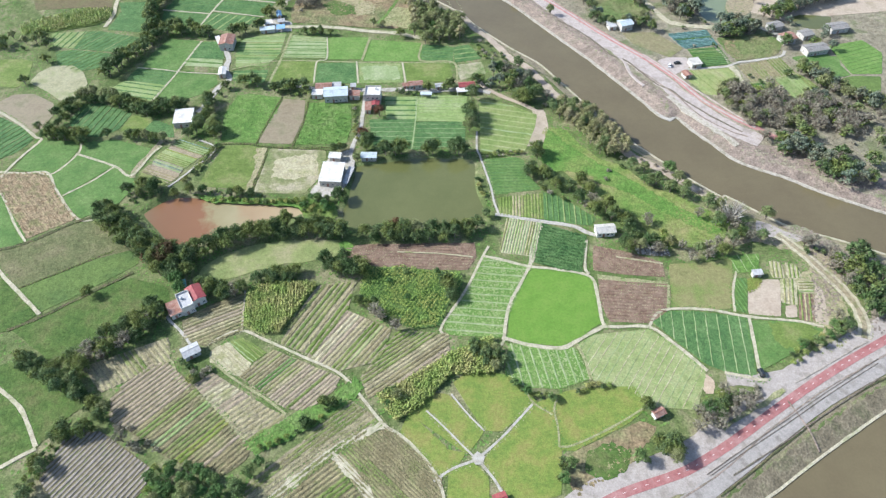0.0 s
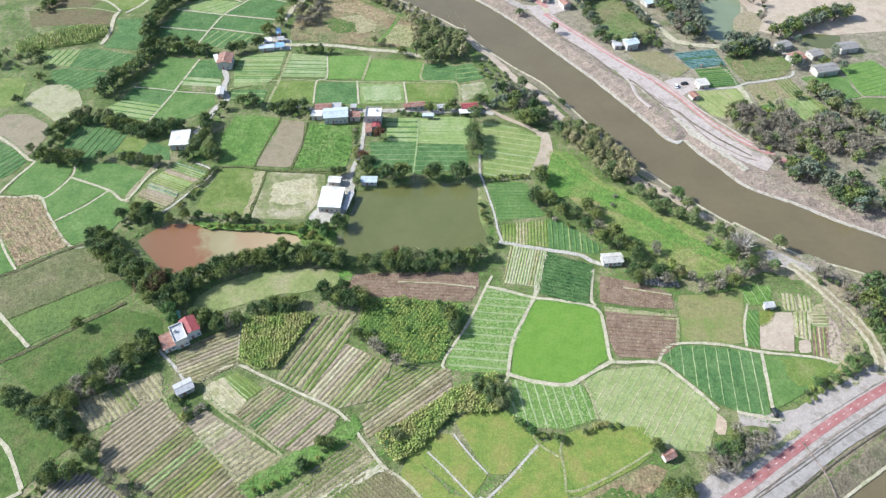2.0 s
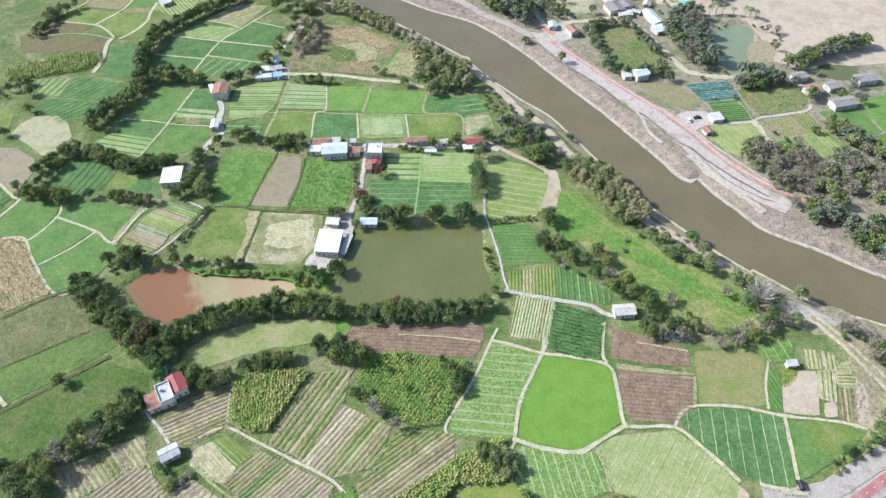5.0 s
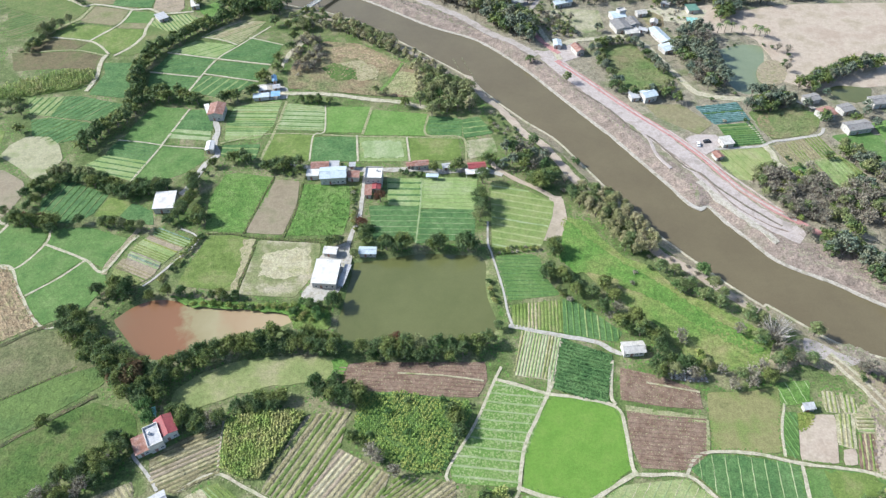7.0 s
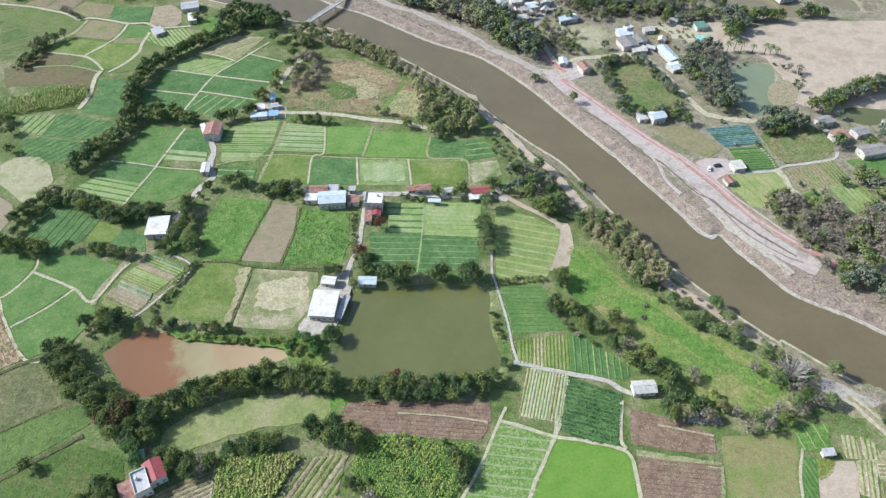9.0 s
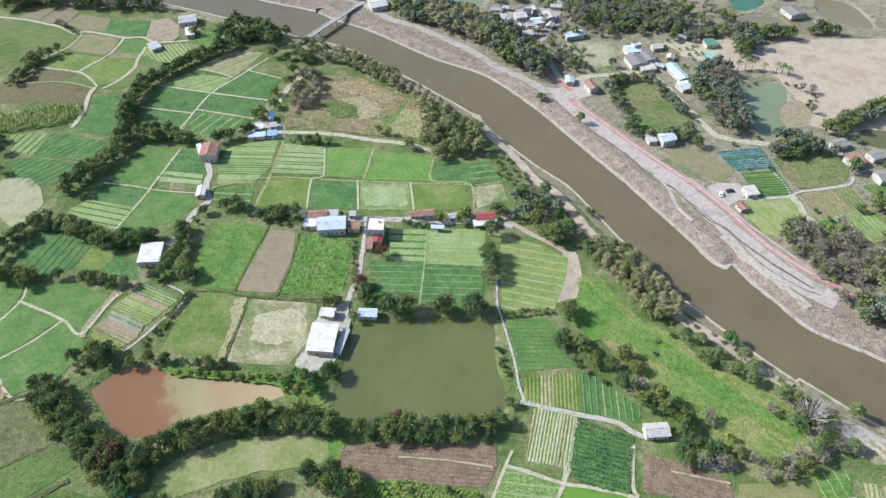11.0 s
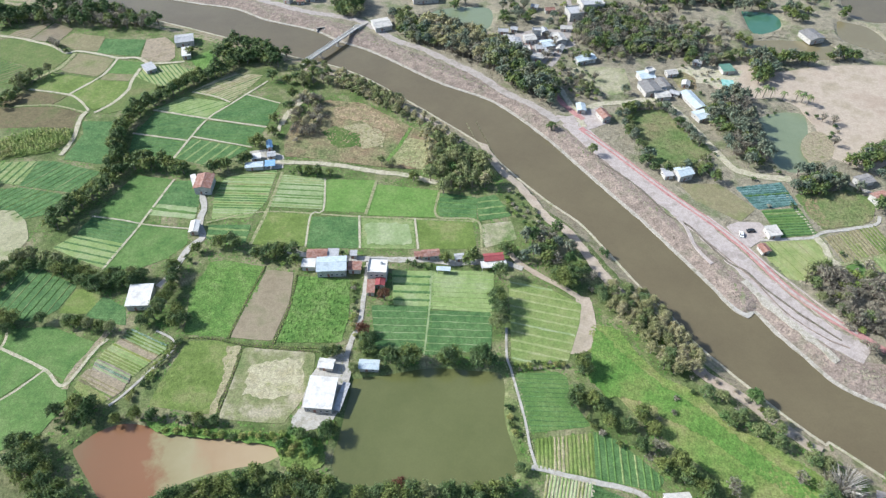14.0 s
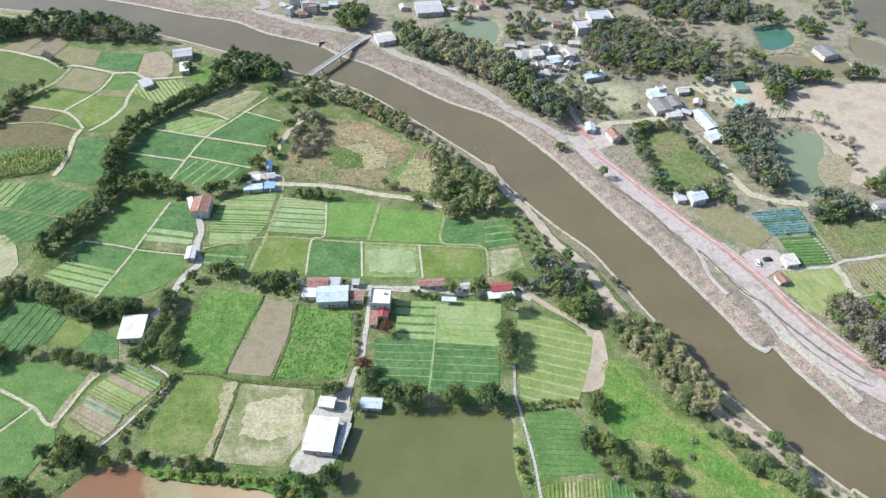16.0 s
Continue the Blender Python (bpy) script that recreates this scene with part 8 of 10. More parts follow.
# trees
def leaf_cloud(rng, lobes, count, size, flat=0.35):
    """Many small bent leaf sprays on and in rounded lobes, round small dark cores."""
    v, f = [], []
    for c, r in lobes:
        base = len(v)
        for q in ((1, 0, 0), (0, 1, 0), (-1, 0, 0), (0, -1, 0), (0, 0, 1), (0, 0, -1)):
            k = r * rng.uniform(0.4, 0.62)
            v.append(tuple(a + (b + rng.uniform(-0.25, 0.25)) * k for a, b in zip(c, q)))
        for k in range(4):
            n = (k + 1) % 4
            f += [(base + k, base + n, base + 4), (base + n, base + k, base + 5)]
    weights = [r * r for _, r in lobes]
    for _ in range(count):
        c, r = rng.choices(lobes, weights)[0]
        z = rng.uniform(-0.55, 1)
        a = rng.uniform(0, 6.2832)
        h = math.sqrt(max(0, 1 - z * z))
        out = Vector((h * math.cos(a), h * math.sin(a), z))
        p = Vector(c) + Vector((out.x * r, out.y * r, out.z * r * 0.9)) * rng.uniform(0.52, 1.2)
        nrm = (out + Vector((rng.uniform(-1, 1), rng.uniform(-1, 1), rng.uniform(-0.4, 1) + flat)) * 0.8).normalized()
        t = nrm.orthogonal().normalized()
        t = (Matrix.Rotation(rng.uniform(0, 6.28), 3, nrm) @ t)
        b = nrm.cross(t)
        s = size * rng.uniform(0.55, 1.35)
        q = len(v)
        for e, g, lift in ((-1.0, -0.1, -0.3), (0.1, -0.6, 0.1), (1.05, 0.05, -0.3), (-0.1, 0.62, 0.1)):
            w = p + (t * e + b * g + nrm * lift) * (s * 0.5)
            v.append((w.x, w.y, w.z))
        f.append((q, q + 1, q + 2, q + 3))
    return v, f


def limb(p, q, r0, r1, n=6):
    p, q = Vector(p), Vector(q)
    w = (q - p).normalized()
    a = w.orthogonal().normalized()
    b = w.cross(a)
    v = [tuple(c + (a * math.cos(6.2832 * k / n) + b * math.sin(6.2832 * k / n)) * r) for c, r in ((p, r0), (q, r1)) for k in range(n)]
    f = [(k, (k + 1) % n, n + (k + 1) % n, n + k) for k in range(n)] + [tuple(range(n, 2 * n))]
    return v, f


CORE = {}


def make_tree(name, label, category, seed, height, radius, lobes, leaves, size, mat, trunk=0.26, low=0.26, squeeze=1.0, bare=0, wood_mat=None):
    rng = random.Random(seed)
    ob = thing(name, 0, -3000, 0, 0, label, category)
    top = Vector((rng.uniform(-0.3, 0.3), rng.uniform(-0.3, 0.3), height * low))
    wood = [limb((0, 0, -0.3), top, trunk, trunk * 0.7)]
    balls = []
    for k in range(lobes):
        a = 2.4 * k + rng.uniform(-0.4, 0.4)
        d = radius * 0.66 * math.sqrt((k + 0.4) / lobes)
        z = height * (low + (0.93 - low) * (1 - (d / radius) ** 2 * 1.1) * rng.uniform(0.5, 1.0))
        r = radius * rng.uniform(0.2, 0.4) * squeeze
        c = (d * math.cos(a) * rng.uniform(0.85, 1.2), d * math.sin(a) * rng.uniform(0.85, 1.2), min(z, height - r * 0.7))
        balls.append((c, r))
        if k % 2 == 0:
            wood.append(limb(top * rng.uniform(0.6, 1.0), c, trunk * 0.5, trunk * 0.14, 5))
    for _ in range(bare):
        a, e = rng.uniform(0, 6.28), rng.uniform(0.5, 1.3)
        tip = (radius * math.cos(a) * math.cos(e) * 1.25, radius * math.sin(a) * math.cos(e) * 1.25, height * (0.5 + 0.5 * math.sin(e)))
        wood.append(limb(top * rng.uniform(0.5, 1.0), tip, 0.09, 0.03, 4))
    stems = part("trunk", mesh_of("trunk", *joined(*wood), wood_mat or M_BARK), ob, "bare limbs and trunk" if wood_mat else "grey bark trunk with limbs")
    if name == "bamboo_clump":
        stems["kind"] = "stuff"
    if leaves:
        crown = part("crown", mesh_of("crown", *leaf_cloud(rng, balls, leaves, size), mat), ob, mat.name.replace("_", " "))
        CORE[crown.data.name] = 8 * len(balls)
    return ob


def make_palm(seed):
    rng = random.Random(seed)
    ob = thing("palm_tree", 0, -3000, 0, 0, "tall palm with a ragged crown of drooping fronds", "tree")
    part("trunk", mesh_of("trunk", *joined(limb((0, 0, -0.3), (0.1, 0, 3), 0.22, 0.18), limb((0.1, 0, 3), (0.3, 0.1, 6.5), 0.18, 0.14)), M_BARK), ob)
    v, f = [], []
    for k in range(18):
        a, e = 0.7 * k, rng.uniform(-0.1, 0.9)
        ln = rng.uniform(2.0, 2.8)
        d = Vector((math.cos(a), math.sin(a), 0))
        s = Vector((-d.y, d.x, 0))
        q = len(v)
        for i in range(5):
            t = i / 4
            p = Vector((0.3, 0.1, 6.4)) + d * (ln * t) + Vector((0, 0, ln * (e * t - 0.95 * t * t)))
            w = 0.34 * math.sin(math.pi * (0.12 + 0.83 * t))
            v += [tuple(p + s * w + Vector((0, 0, -0.14))), tuple(p), tuple(p - s * w + Vector((0, 0, -0.14)))]
        for i in range(4):
            b = q + 3 * i
            f += [(b, b + 1, b + 4, b + 3), (b + 1, b + 2, b + 5, b + 4)]
    part("fronds", mesh_of("fronds", v, f, M_LEAF_OLIVE), ob)
    return ob


L_BROAD = "dense dark green broadleaf tree with a rounded crown"
L_OLIVE = "feathery olive-green tree with a ragged crown"
L_GREY = "half-bare tree with dry grey-brown twigs"
SPECIES = {
    "broad": [make_tree("broadleaf_tree", L_BROAD, "tree", 11 + k, 8.0 - 0.5 * (k % 3), 4.3 + 0.2 * (k % 2), 24, 900, 0.66, M_LEAF) for k in range(6)],
    "tall": [make_tree("broadleaf_tree", "tall dark green tree with an uneven crown", "tree", 31 + k, 10.5, 4.0, 24, 850, 0.68, M_LEAF, low=0.25) for k in range(3)],
    "olive": [make_tree("olive_tree", L_OLIVE, "tree", 51 + k, 8.5, 4.0, 26, 800, 0.6, M_LEAF_OLIVE, low=0.3, squeeze=0.85) for k in range(4)],
    "grey": [make_tree("bare_tree", L_GREY, "tree", 71 + k, 7.0, 3.6, 20, 380, 0.42, M_LEAF_GREY, low=0.35, squeeze=0.6, bare=30) for k in range(3)],
    "red": [make_tree("russet_tree", "russet-leaved tree with a rounded crown", "tree", 91, 7.0, 3.6, 20, 760, 0.6, M_LEAF_RED)],
    "bright": [make_tree("fresh_green_tree", "bright green bushy young tree", "tree", 95 + k, 6.0, 3.2, 18, 640, 0.58, M_LEAF_FRESH, low=0.3) for k in range(3)],
    "shrub": [make_tree("shrub", "low dark green shrub", "shrub", 111 + k, 2.8, 2.0, 10, 230, 0.5, M_LEAF, trunk=0.1, low=0.25) for k in range(3)],
    "dry": [make_tree("shrub", "low dry brown shrub", "shrub", 121 + k, 2.4, 1.9, 10, 190, 0.42, M_LEAF_GREY, trunk=0.08, low=0.25, bare=8) for k in range(3)],
    "yellow": [make_tree("shrub", "low bush with yellow-green leaves", "shrub", 131 + k, 3.2, 2.1, 11, 250, 0.5, M_CANE, trunk=0.1, low=0.25) for k in range(3)],
    "tan": [make_tree("bamboo_clump", "feathery tan-olive clump of bamboo leaves", "tree", 151 + k, 8.5, 4.0, 26, 820, 0.52, M_LEAF_TAN, low=0.25, squeeze=0.85) for k in range(3)],
    "dead": [make_tree("dead_tree", "bleached bare tree with spreading white branches", "tree", 161 + k, 9.0, 4.6, 12, 60, 0.45, M_LEAF_GREY, trunk=0.32, low=0.2, squeeze=0.5, bare=90, wood_mat=M_DEADWOOD) for k in range(2)],
    "gum": [make_tree("gum_tree", "tall grey-green, haze-tinted tree with a loose crown", "tree", 171 + k, 9.5, 4.1, 26, 820, 0.62, M_LEAF_GUM_HAZE, low=0.25, squeeze=0.9) for k in range(3)],
    "palm": [make_palm(141), make_palm(142)],
}
tree_rng = random.Random(7)
LANES = [p for line, _, route in ROUTES if route == "lane" for p in line[::2] if p[0] > 40 and p[1] > 330]
FAR = {}


def plant(kind, x, y, size=1.0, group=""):
    src = tree_rng.choice(SPECIES[kind])
    s = size * tree_rng.uniform(0.88, 1.14)
    z = zat(x, y)
    if z < -1.6:
        return
    for plot in TILLED:
        if min(p[0] for p in plot) < x < max(p[0] for p in plot) and min(p[1] for p in plot) < y < max(p[1] for p in plot):
            if signed_distance(plot, np.array([x]), np.array([y]))[0] < -1.2:
                return
    if any(abs(x - lx) < gap and abs(y - ly) < gap for gap in (2.2 if kind in ("shrub", "dry", "yellow") else 4.4,) for lx, ly in LANES):
        return
    m = pose(x, y, z, 0, 0, tree_rng.uniform(0, 360)) @ Matrix.Diagonal((s * tree_rng.uniform(0.92, 1.08), s, s * tree_rng.uniform(0.88, 1.12), 1))
    if (y > 318 or x > 165) and kind != "palm":
        FAR.setdefault(kind, []).append((src, m))
        return
    ob = copy_thing(src, m)
    if group:
        ob["group"] = group


def tree_row(mix, points, spacing, size=1.0, side=0.8, group="", lines=1, gap=3.0):
    """Trees along a smooth line. mix: kinds, repeated as they are common."""
    for n in range(lines):
        acc = tree_rng.uniform(0, spacing)
        line = smooth_line(points, 1.0)
        for (ax, ay), (bx, by) in zip(line, line[1:]):
            ln = math.hypot(bx - ax, by - ay)
            acc += ln
            if acc >= spacing:
                acc -= spacing * tree_rng.uniform(0.8, 1.2)
                nx_, ny_ = -(by - ay) / max(ln, 0.01), (bx - ax) / max(ln, 0.01)
                o = (n - (lines - 1) / 2) * gap + tree_rng.uniform(-side, side)
                plant(tree_rng.choice(mix.split()), bx + nx_ * o, by + ny_ * o, size, group)


def grove(mix, outline, spacing, size=1.0, group="", thin=0.0):
    """Trees scattered inside an outline."""
    xs, ys = [p[0] for p in outline], [p[1] for p in outline]
    y = min(ys)
    while y < max(ys):
        x = min(xs) + tree_rng.uniform(0, spacing)
        while x < max(xs):
            px, py = x + tree_rng.uniform(-0.35, 0.35) * spacing, y + tree_rng.uniform(-0.35, 0.35) * spacing
            inside = False
            for (ax, ay), (bx, by) in zip(outline, outline[1:] + outline[:1]):
                if (ay > py) != (by > py) and px < (bx - ax) * (py - ay) / (by - ay) + ax:
                    inside = not inside
            if inside and tree_rng.random() >= thin:
                plant(tree_rng.choice(mix.split()), px, py, size, group)
            x += spacing
        y += spacing


def trees(kind, points, size=1.0, group=""):
    for x, y in points:
        plant(kind, x, y, size, group)


# beside the end of the village lane
trees("gum", [(30.1, 341.3), (37.6, 342.5), (44.5, 338.2), (50.3, 335), (33, 331), (28.1, 329.2)], 0.95)
trees("broad", [(39.6, 323), (43.7, 316.7), (48.2, 315.3)], 0.8)

# far bank below the bend
grove("dry grey dry yellow", [(158.6, 331.9), (176.9, 329.7), (193.9, 324.5), (210.7, 319.5), (226.1, 304.9), (233.2, 302), (223, 278.9), (206.2, 285.4), (188.4, 292.1), (163.5, 292.2), (161.1, 310.8)], 3.6, 1.1, "dry riverside thicket")
tree_row("broad gum olive", [(211.9, 351.1), (215.4, 340.7), (220.6, 328.5), (227.2, 321), (235.3, 313.6), (242.9, 307.5)], 4.6, 0.9, 1.5, "hedge behind the thicket", lines=2, gap=4)
trees("broad", [(175.4, 269.4), (182.7, 277.1), (190.7, 281.5), (189.7, 269.4), (194.3, 264.3), (189.4, 255.3), (193.9, 251.3), (201.6, 258.1), (203.5, 266.3), (206, 255.3), (217, 260.1), (210.9, 247.3)], 1.05, "dark trees above the far bank")
trees("dry", [(-21.2, 531.4), (-15.4, 523.2), (-9.8, 517.9), (-2.5, 515.5), (4, 511.7), (10.2, 512), (-5.3, 508.5), (2.9, 503.6)], 1.1, "dry bushes beside the far road")
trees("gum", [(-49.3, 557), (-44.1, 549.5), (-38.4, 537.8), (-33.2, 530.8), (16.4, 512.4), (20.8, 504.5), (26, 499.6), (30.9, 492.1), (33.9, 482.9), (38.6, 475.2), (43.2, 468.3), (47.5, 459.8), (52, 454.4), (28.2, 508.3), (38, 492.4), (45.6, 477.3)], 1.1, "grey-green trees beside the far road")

# round the fish pond
tree_row("broad broad broad broad olive", [(-37.6, 213), (-31.5, 214.9), (-23, 214.4), (-7.2, 215.2), (8.6, 216.1), (19.4, 219.9)], 6.0, 1.0, 0.8, "hedge of trees below the pond")
tree_row("broad broad broad tall", [(-35.4, 210.6), (-22.8, 210.2), (-7.1, 210.4), (13.8, 212.5)], 6.5, 0.85, 0.8, "hedge of trees below the pond")
trees("red", [(-21.8, 216.8)], 1.15)
tree_row("broad broad olive", [(16.7, 232.9), (19.8, 227.7), (21.8, 223.8)], 4.5, 0.7)
tree_row("shrub yellow", [(17.1, 254.2), (17.9, 245.5), (18.8, 239.8)], 3.5, 0.9)
trees("broad", [(-29.5, 270.5), (-21.4, 271.4), (-7.2, 270.7), (8.4, 270.6), (6.9, 271.8), (-24.4, 270.1), (-5.1, 271.4)], 1.3, "trees on the upper pond bank")
trees("broad", [(-39.5, 274.7), (-38.8, 277.9)], 1.0)
trees("olive", [(-43.8, 265.8)], 0.7)
trees("red", [(-42.2, 284.7), (-34.7, 303.4)], 0.95)
trees("broad", [(-55.7, 272.9), (-52.2, 274.3)], 0.8)
trees("broad", [(-50, 239), (-50.6, 236.9)], 0.9)
trees("olive", [(-60.4, 237.2), (-55.9, 236.6)], 0.5)
trees("olive", [(16.7, 317.8)], 1.15, "column of trees beside the plot")
tree_row("broad olive", [(15.5, 308.1), (14.9, 299.6), (15.2, 288.8)], 4.8, 1.08, 0.6, "column of trees beside the plot")
grove("bright shrub yellow", [(-74.4, 237.8), (-62.2, 239.4), (-52.4, 234), (-52.6, 227.3), (-62.1, 224.6)], 4.2, 0.8)

# hedges round the silty pond and the mossy flat
tree_row("broad broad broad tall", [(-162.3, 231.7), (-152.9, 219.6), (-141.3, 209.5), (-129.4, 203.5), (-119.3, 198.8)], 6.0, 1.05, 1.2, "wooded hedge", lines=2, gap=5)
tree_row("broad broad broad tall", [(-119.6, 196.5), (-112.5, 200.6), (-101.6, 207.5), (-87.7, 212.7), (-73, 216), (-55.3, 216.3), (-44, 213.9)], 6.0, 1.0, 1.0, "wooded hedge", lines=2, gap=4)
trees("red", [(-123.1, 199.6), (-124.9, 197.6)], 1.6)
trees("red", [(-131.4, 198.1)], 0.9)
trees("broad", [(-77.1, 188.5), (-72.9, 190.1), (-68, 189.3), (-64.7, 191.1), (-151.4, 179.4)], 0.75)
trees("dead", [(133.7, 220.9)], 1.3)
trees("grey", [(95.7, 218.4)], 0.8)
trees("tan", [(102.3, 206.6), (98.4, 202.4)], 0.7)
tree_row("broad shrub", [(-172.9, 236.5), (-159.5, 238.2), (-146.5, 241.3), (-137.8, 239.9)], 6, 0.8)
tree_row("broad shrub yellow", [(-118.8, 242.9), (-108.9, 241.6), (-98.1, 240.9), (-88.4, 239.9)], 5.5, 0.55, 0.4)
tree_row("shrub yellow yellow", [(-113.1, 238.3), (-89.1, 236.3), (-70.2, 235.2), (-60.2, 231.1)], 3.5, 0.9)
tree_row("broad broad tall", [(-52.3, 191.9), (-47.5, 194.1), (-40.7, 192.5), (-36.2, 188.5)], 5.5, 1.0, 1.0, lines=2, gap=4)
tree_row("broad broad shrub", [(-97.3, 176.2), (-90.1, 180.3), (-82.9, 185.5), (-75.8, 187.1), (-65.1, 187)], 7, 0.8, 1.2)
tree_row("broad", [(-97.5, 177.3), (-91.4, 178.8)], 4, 0.8, 1.0)
tree_row("shrub yellow grey", [(-37.9, 176.6), (-28.5, 168.5), (-19.5, 160.7), (-15.8, 152.4)], 4.5, 1.1)
trees("broad", [(-36, 174.8)], 0.75)
tree_row("broad bright", [(0.9, 185.7), (3.3, 180.7), (4.4, 174.6)], 4.0, 0.85, 0.8)
grove("yellow bright shrub", [(-34, 192.3), (-21.1, 193.5), (6.9, 189.4), (1.3, 173.4), (-3.5, 162.3), (-19.9, 164.7), (-34.9, 178.1)], 7.5, 0.5, thin=0.4)
tree_row("olive shrub yellow", [(-30.4, 140.2), (-26.5, 136.7), (-18.1, 128.5), (-24.1, 133.4)], 4, 0.8)
grove("yellow olive bright", [(-24.8, 129.3), (1.1, 147.5), (19.5, 156), (22.8, 142.7), (3.2, 139.8), (-18, 120.6)], 6.0, 0.55, thin=0.75)
tree_row("broad olive", [(10.1, 151.9), (15.6, 148.7), (21.2, 147.3), (21.9, 140.8)], 4.5, 0.75, 1.0, lines=2)

# near-left hedges
tree_row("broad shrub grey", [(-145.7, 141.2), (-140.1, 146.3), (-133.7, 154.4), (-128, 160.8), (-121.9, 166.5), (-116.9, 171.4)], 3.8, 0.95, 1.5, "dark hedge", lines=3, gap=3.4)
tree_row("bright", [(-120.2, 183.6), (-117.8, 186.8), (-111.2, 180.4), (-120.6, 191.1)], 5.0, 1.0)
tree_row("broad tall", [(-133.3, 195.8), (-129.5, 200.3), (-120.6, 192.4), (-111.4, 195.7)], 5.5, 1.0, 1.5, lines=2, gap=5)
tree_row("grey broad shrub", [(-109.3, 185), (-102.2, 182.8), (-95.4, 181.8), (-88.9, 181.7)], 5.0, 0.8, 1.5, lines=2, gap=4)
tree_row("broad broad shrub olive", [(-167.2, 146.5), (-157.9, 142.1), (-148.6, 137), (-139.2, 131.1), (-130.1, 125.5), (-125.5, 122.3)], 3.8, 0.85, 1.2, "dark hedge", lines=2, gap=3.5)
tree_row("broad shrub", [(-126.4, 120.8), (-131.9, 118.5), (-137.5, 114.8), (-140.9, 107.5), (-143, 99.1), (-146.2, 92.4)], 3.6, 0.8, 1.2, "dark hedge", lines=2, gap=3.5)
tree_row("grey shrub dry", [(-122.4, 118.2), (-112.7, 113.6), (-107.3, 109.2), (-100.7, 115)], 4.0, 0.9, 1.5, lines=2)
tree_row("shrub dry yellow", [(-103.1, 146.2), (-95.4, 139.2), (-91.8, 142.6), (-97.8, 136.7)], 3.2, 1.0)
trees("broad", [(-45.1, 126.8), (-41.9, 126.8), (-50.3, 118), (-51.1, 118.7)], 0.65)
tree_row("broad bright", [(-69.9, 100), (-65.1, 102.8), (-72.7, 94.6), (-69.6, 92)], 5.0, 0.9)
grove("bright bright yellow olive", [(-107, 103.7), (-97.3, 105), (-77.2, 100), (-74.2, 91.9), (-78.3, 86.7), (-96, 85.5), (-105.4, 93.4)], 4.0, 0.8)
tree_row("shrub yellow", [(-64.1, 110.9), (-56.3, 113.8), (-47.4, 119.8), (-39.7, 127.6)], 3.5, 0.7)
tree_row("yellow shrub", [(-69.1, 108), (-63.9, 109.4), (-59.6, 112.3)], 3.5, 0.7)

# near-right hedges
tree_row("bright shrub yellow shrub", [(24, 138.4), (27.4, 133.7), (32.9, 130.7), (42.8, 128.7), (49.5, 130.2), (58, 134), (62.3, 133.4), (70.5, 130.4)], 2.2, 0.75, 0.8)
trees("broad", [(71.1, 124.1), (75.5, 124.9)], 0.75)
tree_row("broad broad olive", [(75.3, 107.6), (80, 110.4), (82.8, 107.5), (79.9, 104)], 5, 0.9, 1.5, lines=2)
tree_row("shrub bright broad", [(66.8, 104.5), (70.6, 103.1), (74.5, 102.4)], 4, 0.9, 1.5)
tree_row("broad grey", [(101.9, 134.1), (104.9, 131.6), (106.8, 128.4), (102.3, 127.6)], 5, 0.9, 1.5)
tree_row("broad bright", [(97.2, 124), (100.1, 121.6), (102.5, 120)], 4.5, 0.9, 1.5, lines=2)
tree_row("dry shrub grey", [(89.4, 118.9), (96.2, 118.1), (100.2, 117.3), (111.4, 126.6), (120, 131.4)], 4, 0.9, 2.0, lines=2)
tree_row("bright shrub olive", [(41.6, 105.9), (40.9, 100.2), (38.9, 94.8), (45.3, 103)], 3.5, 0.9, 1.2)
tree_row("yellow shrub bright", [(136, 144.5), (145.4, 149.8), (157.3, 157), (164.9, 160.7)], 3.8, 0.8, 1.0, lines=2)
tree_row("broad shrub grey", [(162.6, 167.5), (162.8, 163.3), (166.1, 160), (161.8, 157.9)], 4, 0.75, 1.0)
tree_row("broad broad tall", [(178.7, 199.9), (182, 191.2), (183.9, 182), (183.4, 173.1), (182.3, 163.2)], 5, 0.95, 2.0, "riverside wood", lines=3, gap=6)
tree_row("dry shrub grey", [(162.7, 204.3), (169.7, 202.6), (173.4, 192.9), (176.3, 182)], 4, 0.9, 2.0, lines=2)

# by the white farmhouse and along the meadow
tree_row("broad broad tall", [(72.5, 231.3), (76.3, 226.9), (80.9, 222.5), (85.3, 218.1), (87.3, 214.5)], 5.5, 1.0, 3.0, "trees beside the farmhouse")
tree_row("broad broad olive", [(78.6, 204.6), (84, 206.3), (89.1, 206.3), (93.9, 205.1)], 6.0, 1.0, 1.5, "trees beside the farmhouse", lines=2, gap=4)
trees("grey", [(95.5, 221.1), (95.9, 202.2), (133, 220.2), (130.1, 223.9), (138.6, 225.7), (134.6, 216.5)], 0.95)
trees("yellow", [(101.1, 212.1), (100.6, 208), (104, 206.3)], 1.3)
tree_row("broad grey olive", [(104.5, 199.3), (114.9, 200.9), (132, 207.7), (141.3, 212.9), (139.1, 205.9)], 6.5, 0.95, 2.5, lines=2, gap=5)
trees("olive", [(172.2, 216.2), (152.5, 223.7)], 1.0)
trees("broad", [(48.4, 271.5), (48.6, 267.3)], 0.95)
trees("broad", [(44.4, 256.8), (50.4, 254.6), (52.1, 251.6), (43.3, 253.6)], 0.9)
tree_row("broad broad grey", [(54.6, 245.8), (61.3, 244.5), (69.1, 246.3), (70.9, 242), (70.2, 235), (64.8, 234.8), (70.3, 229.6), (73.1, 224.4)], 6, 0.95, 2.5)
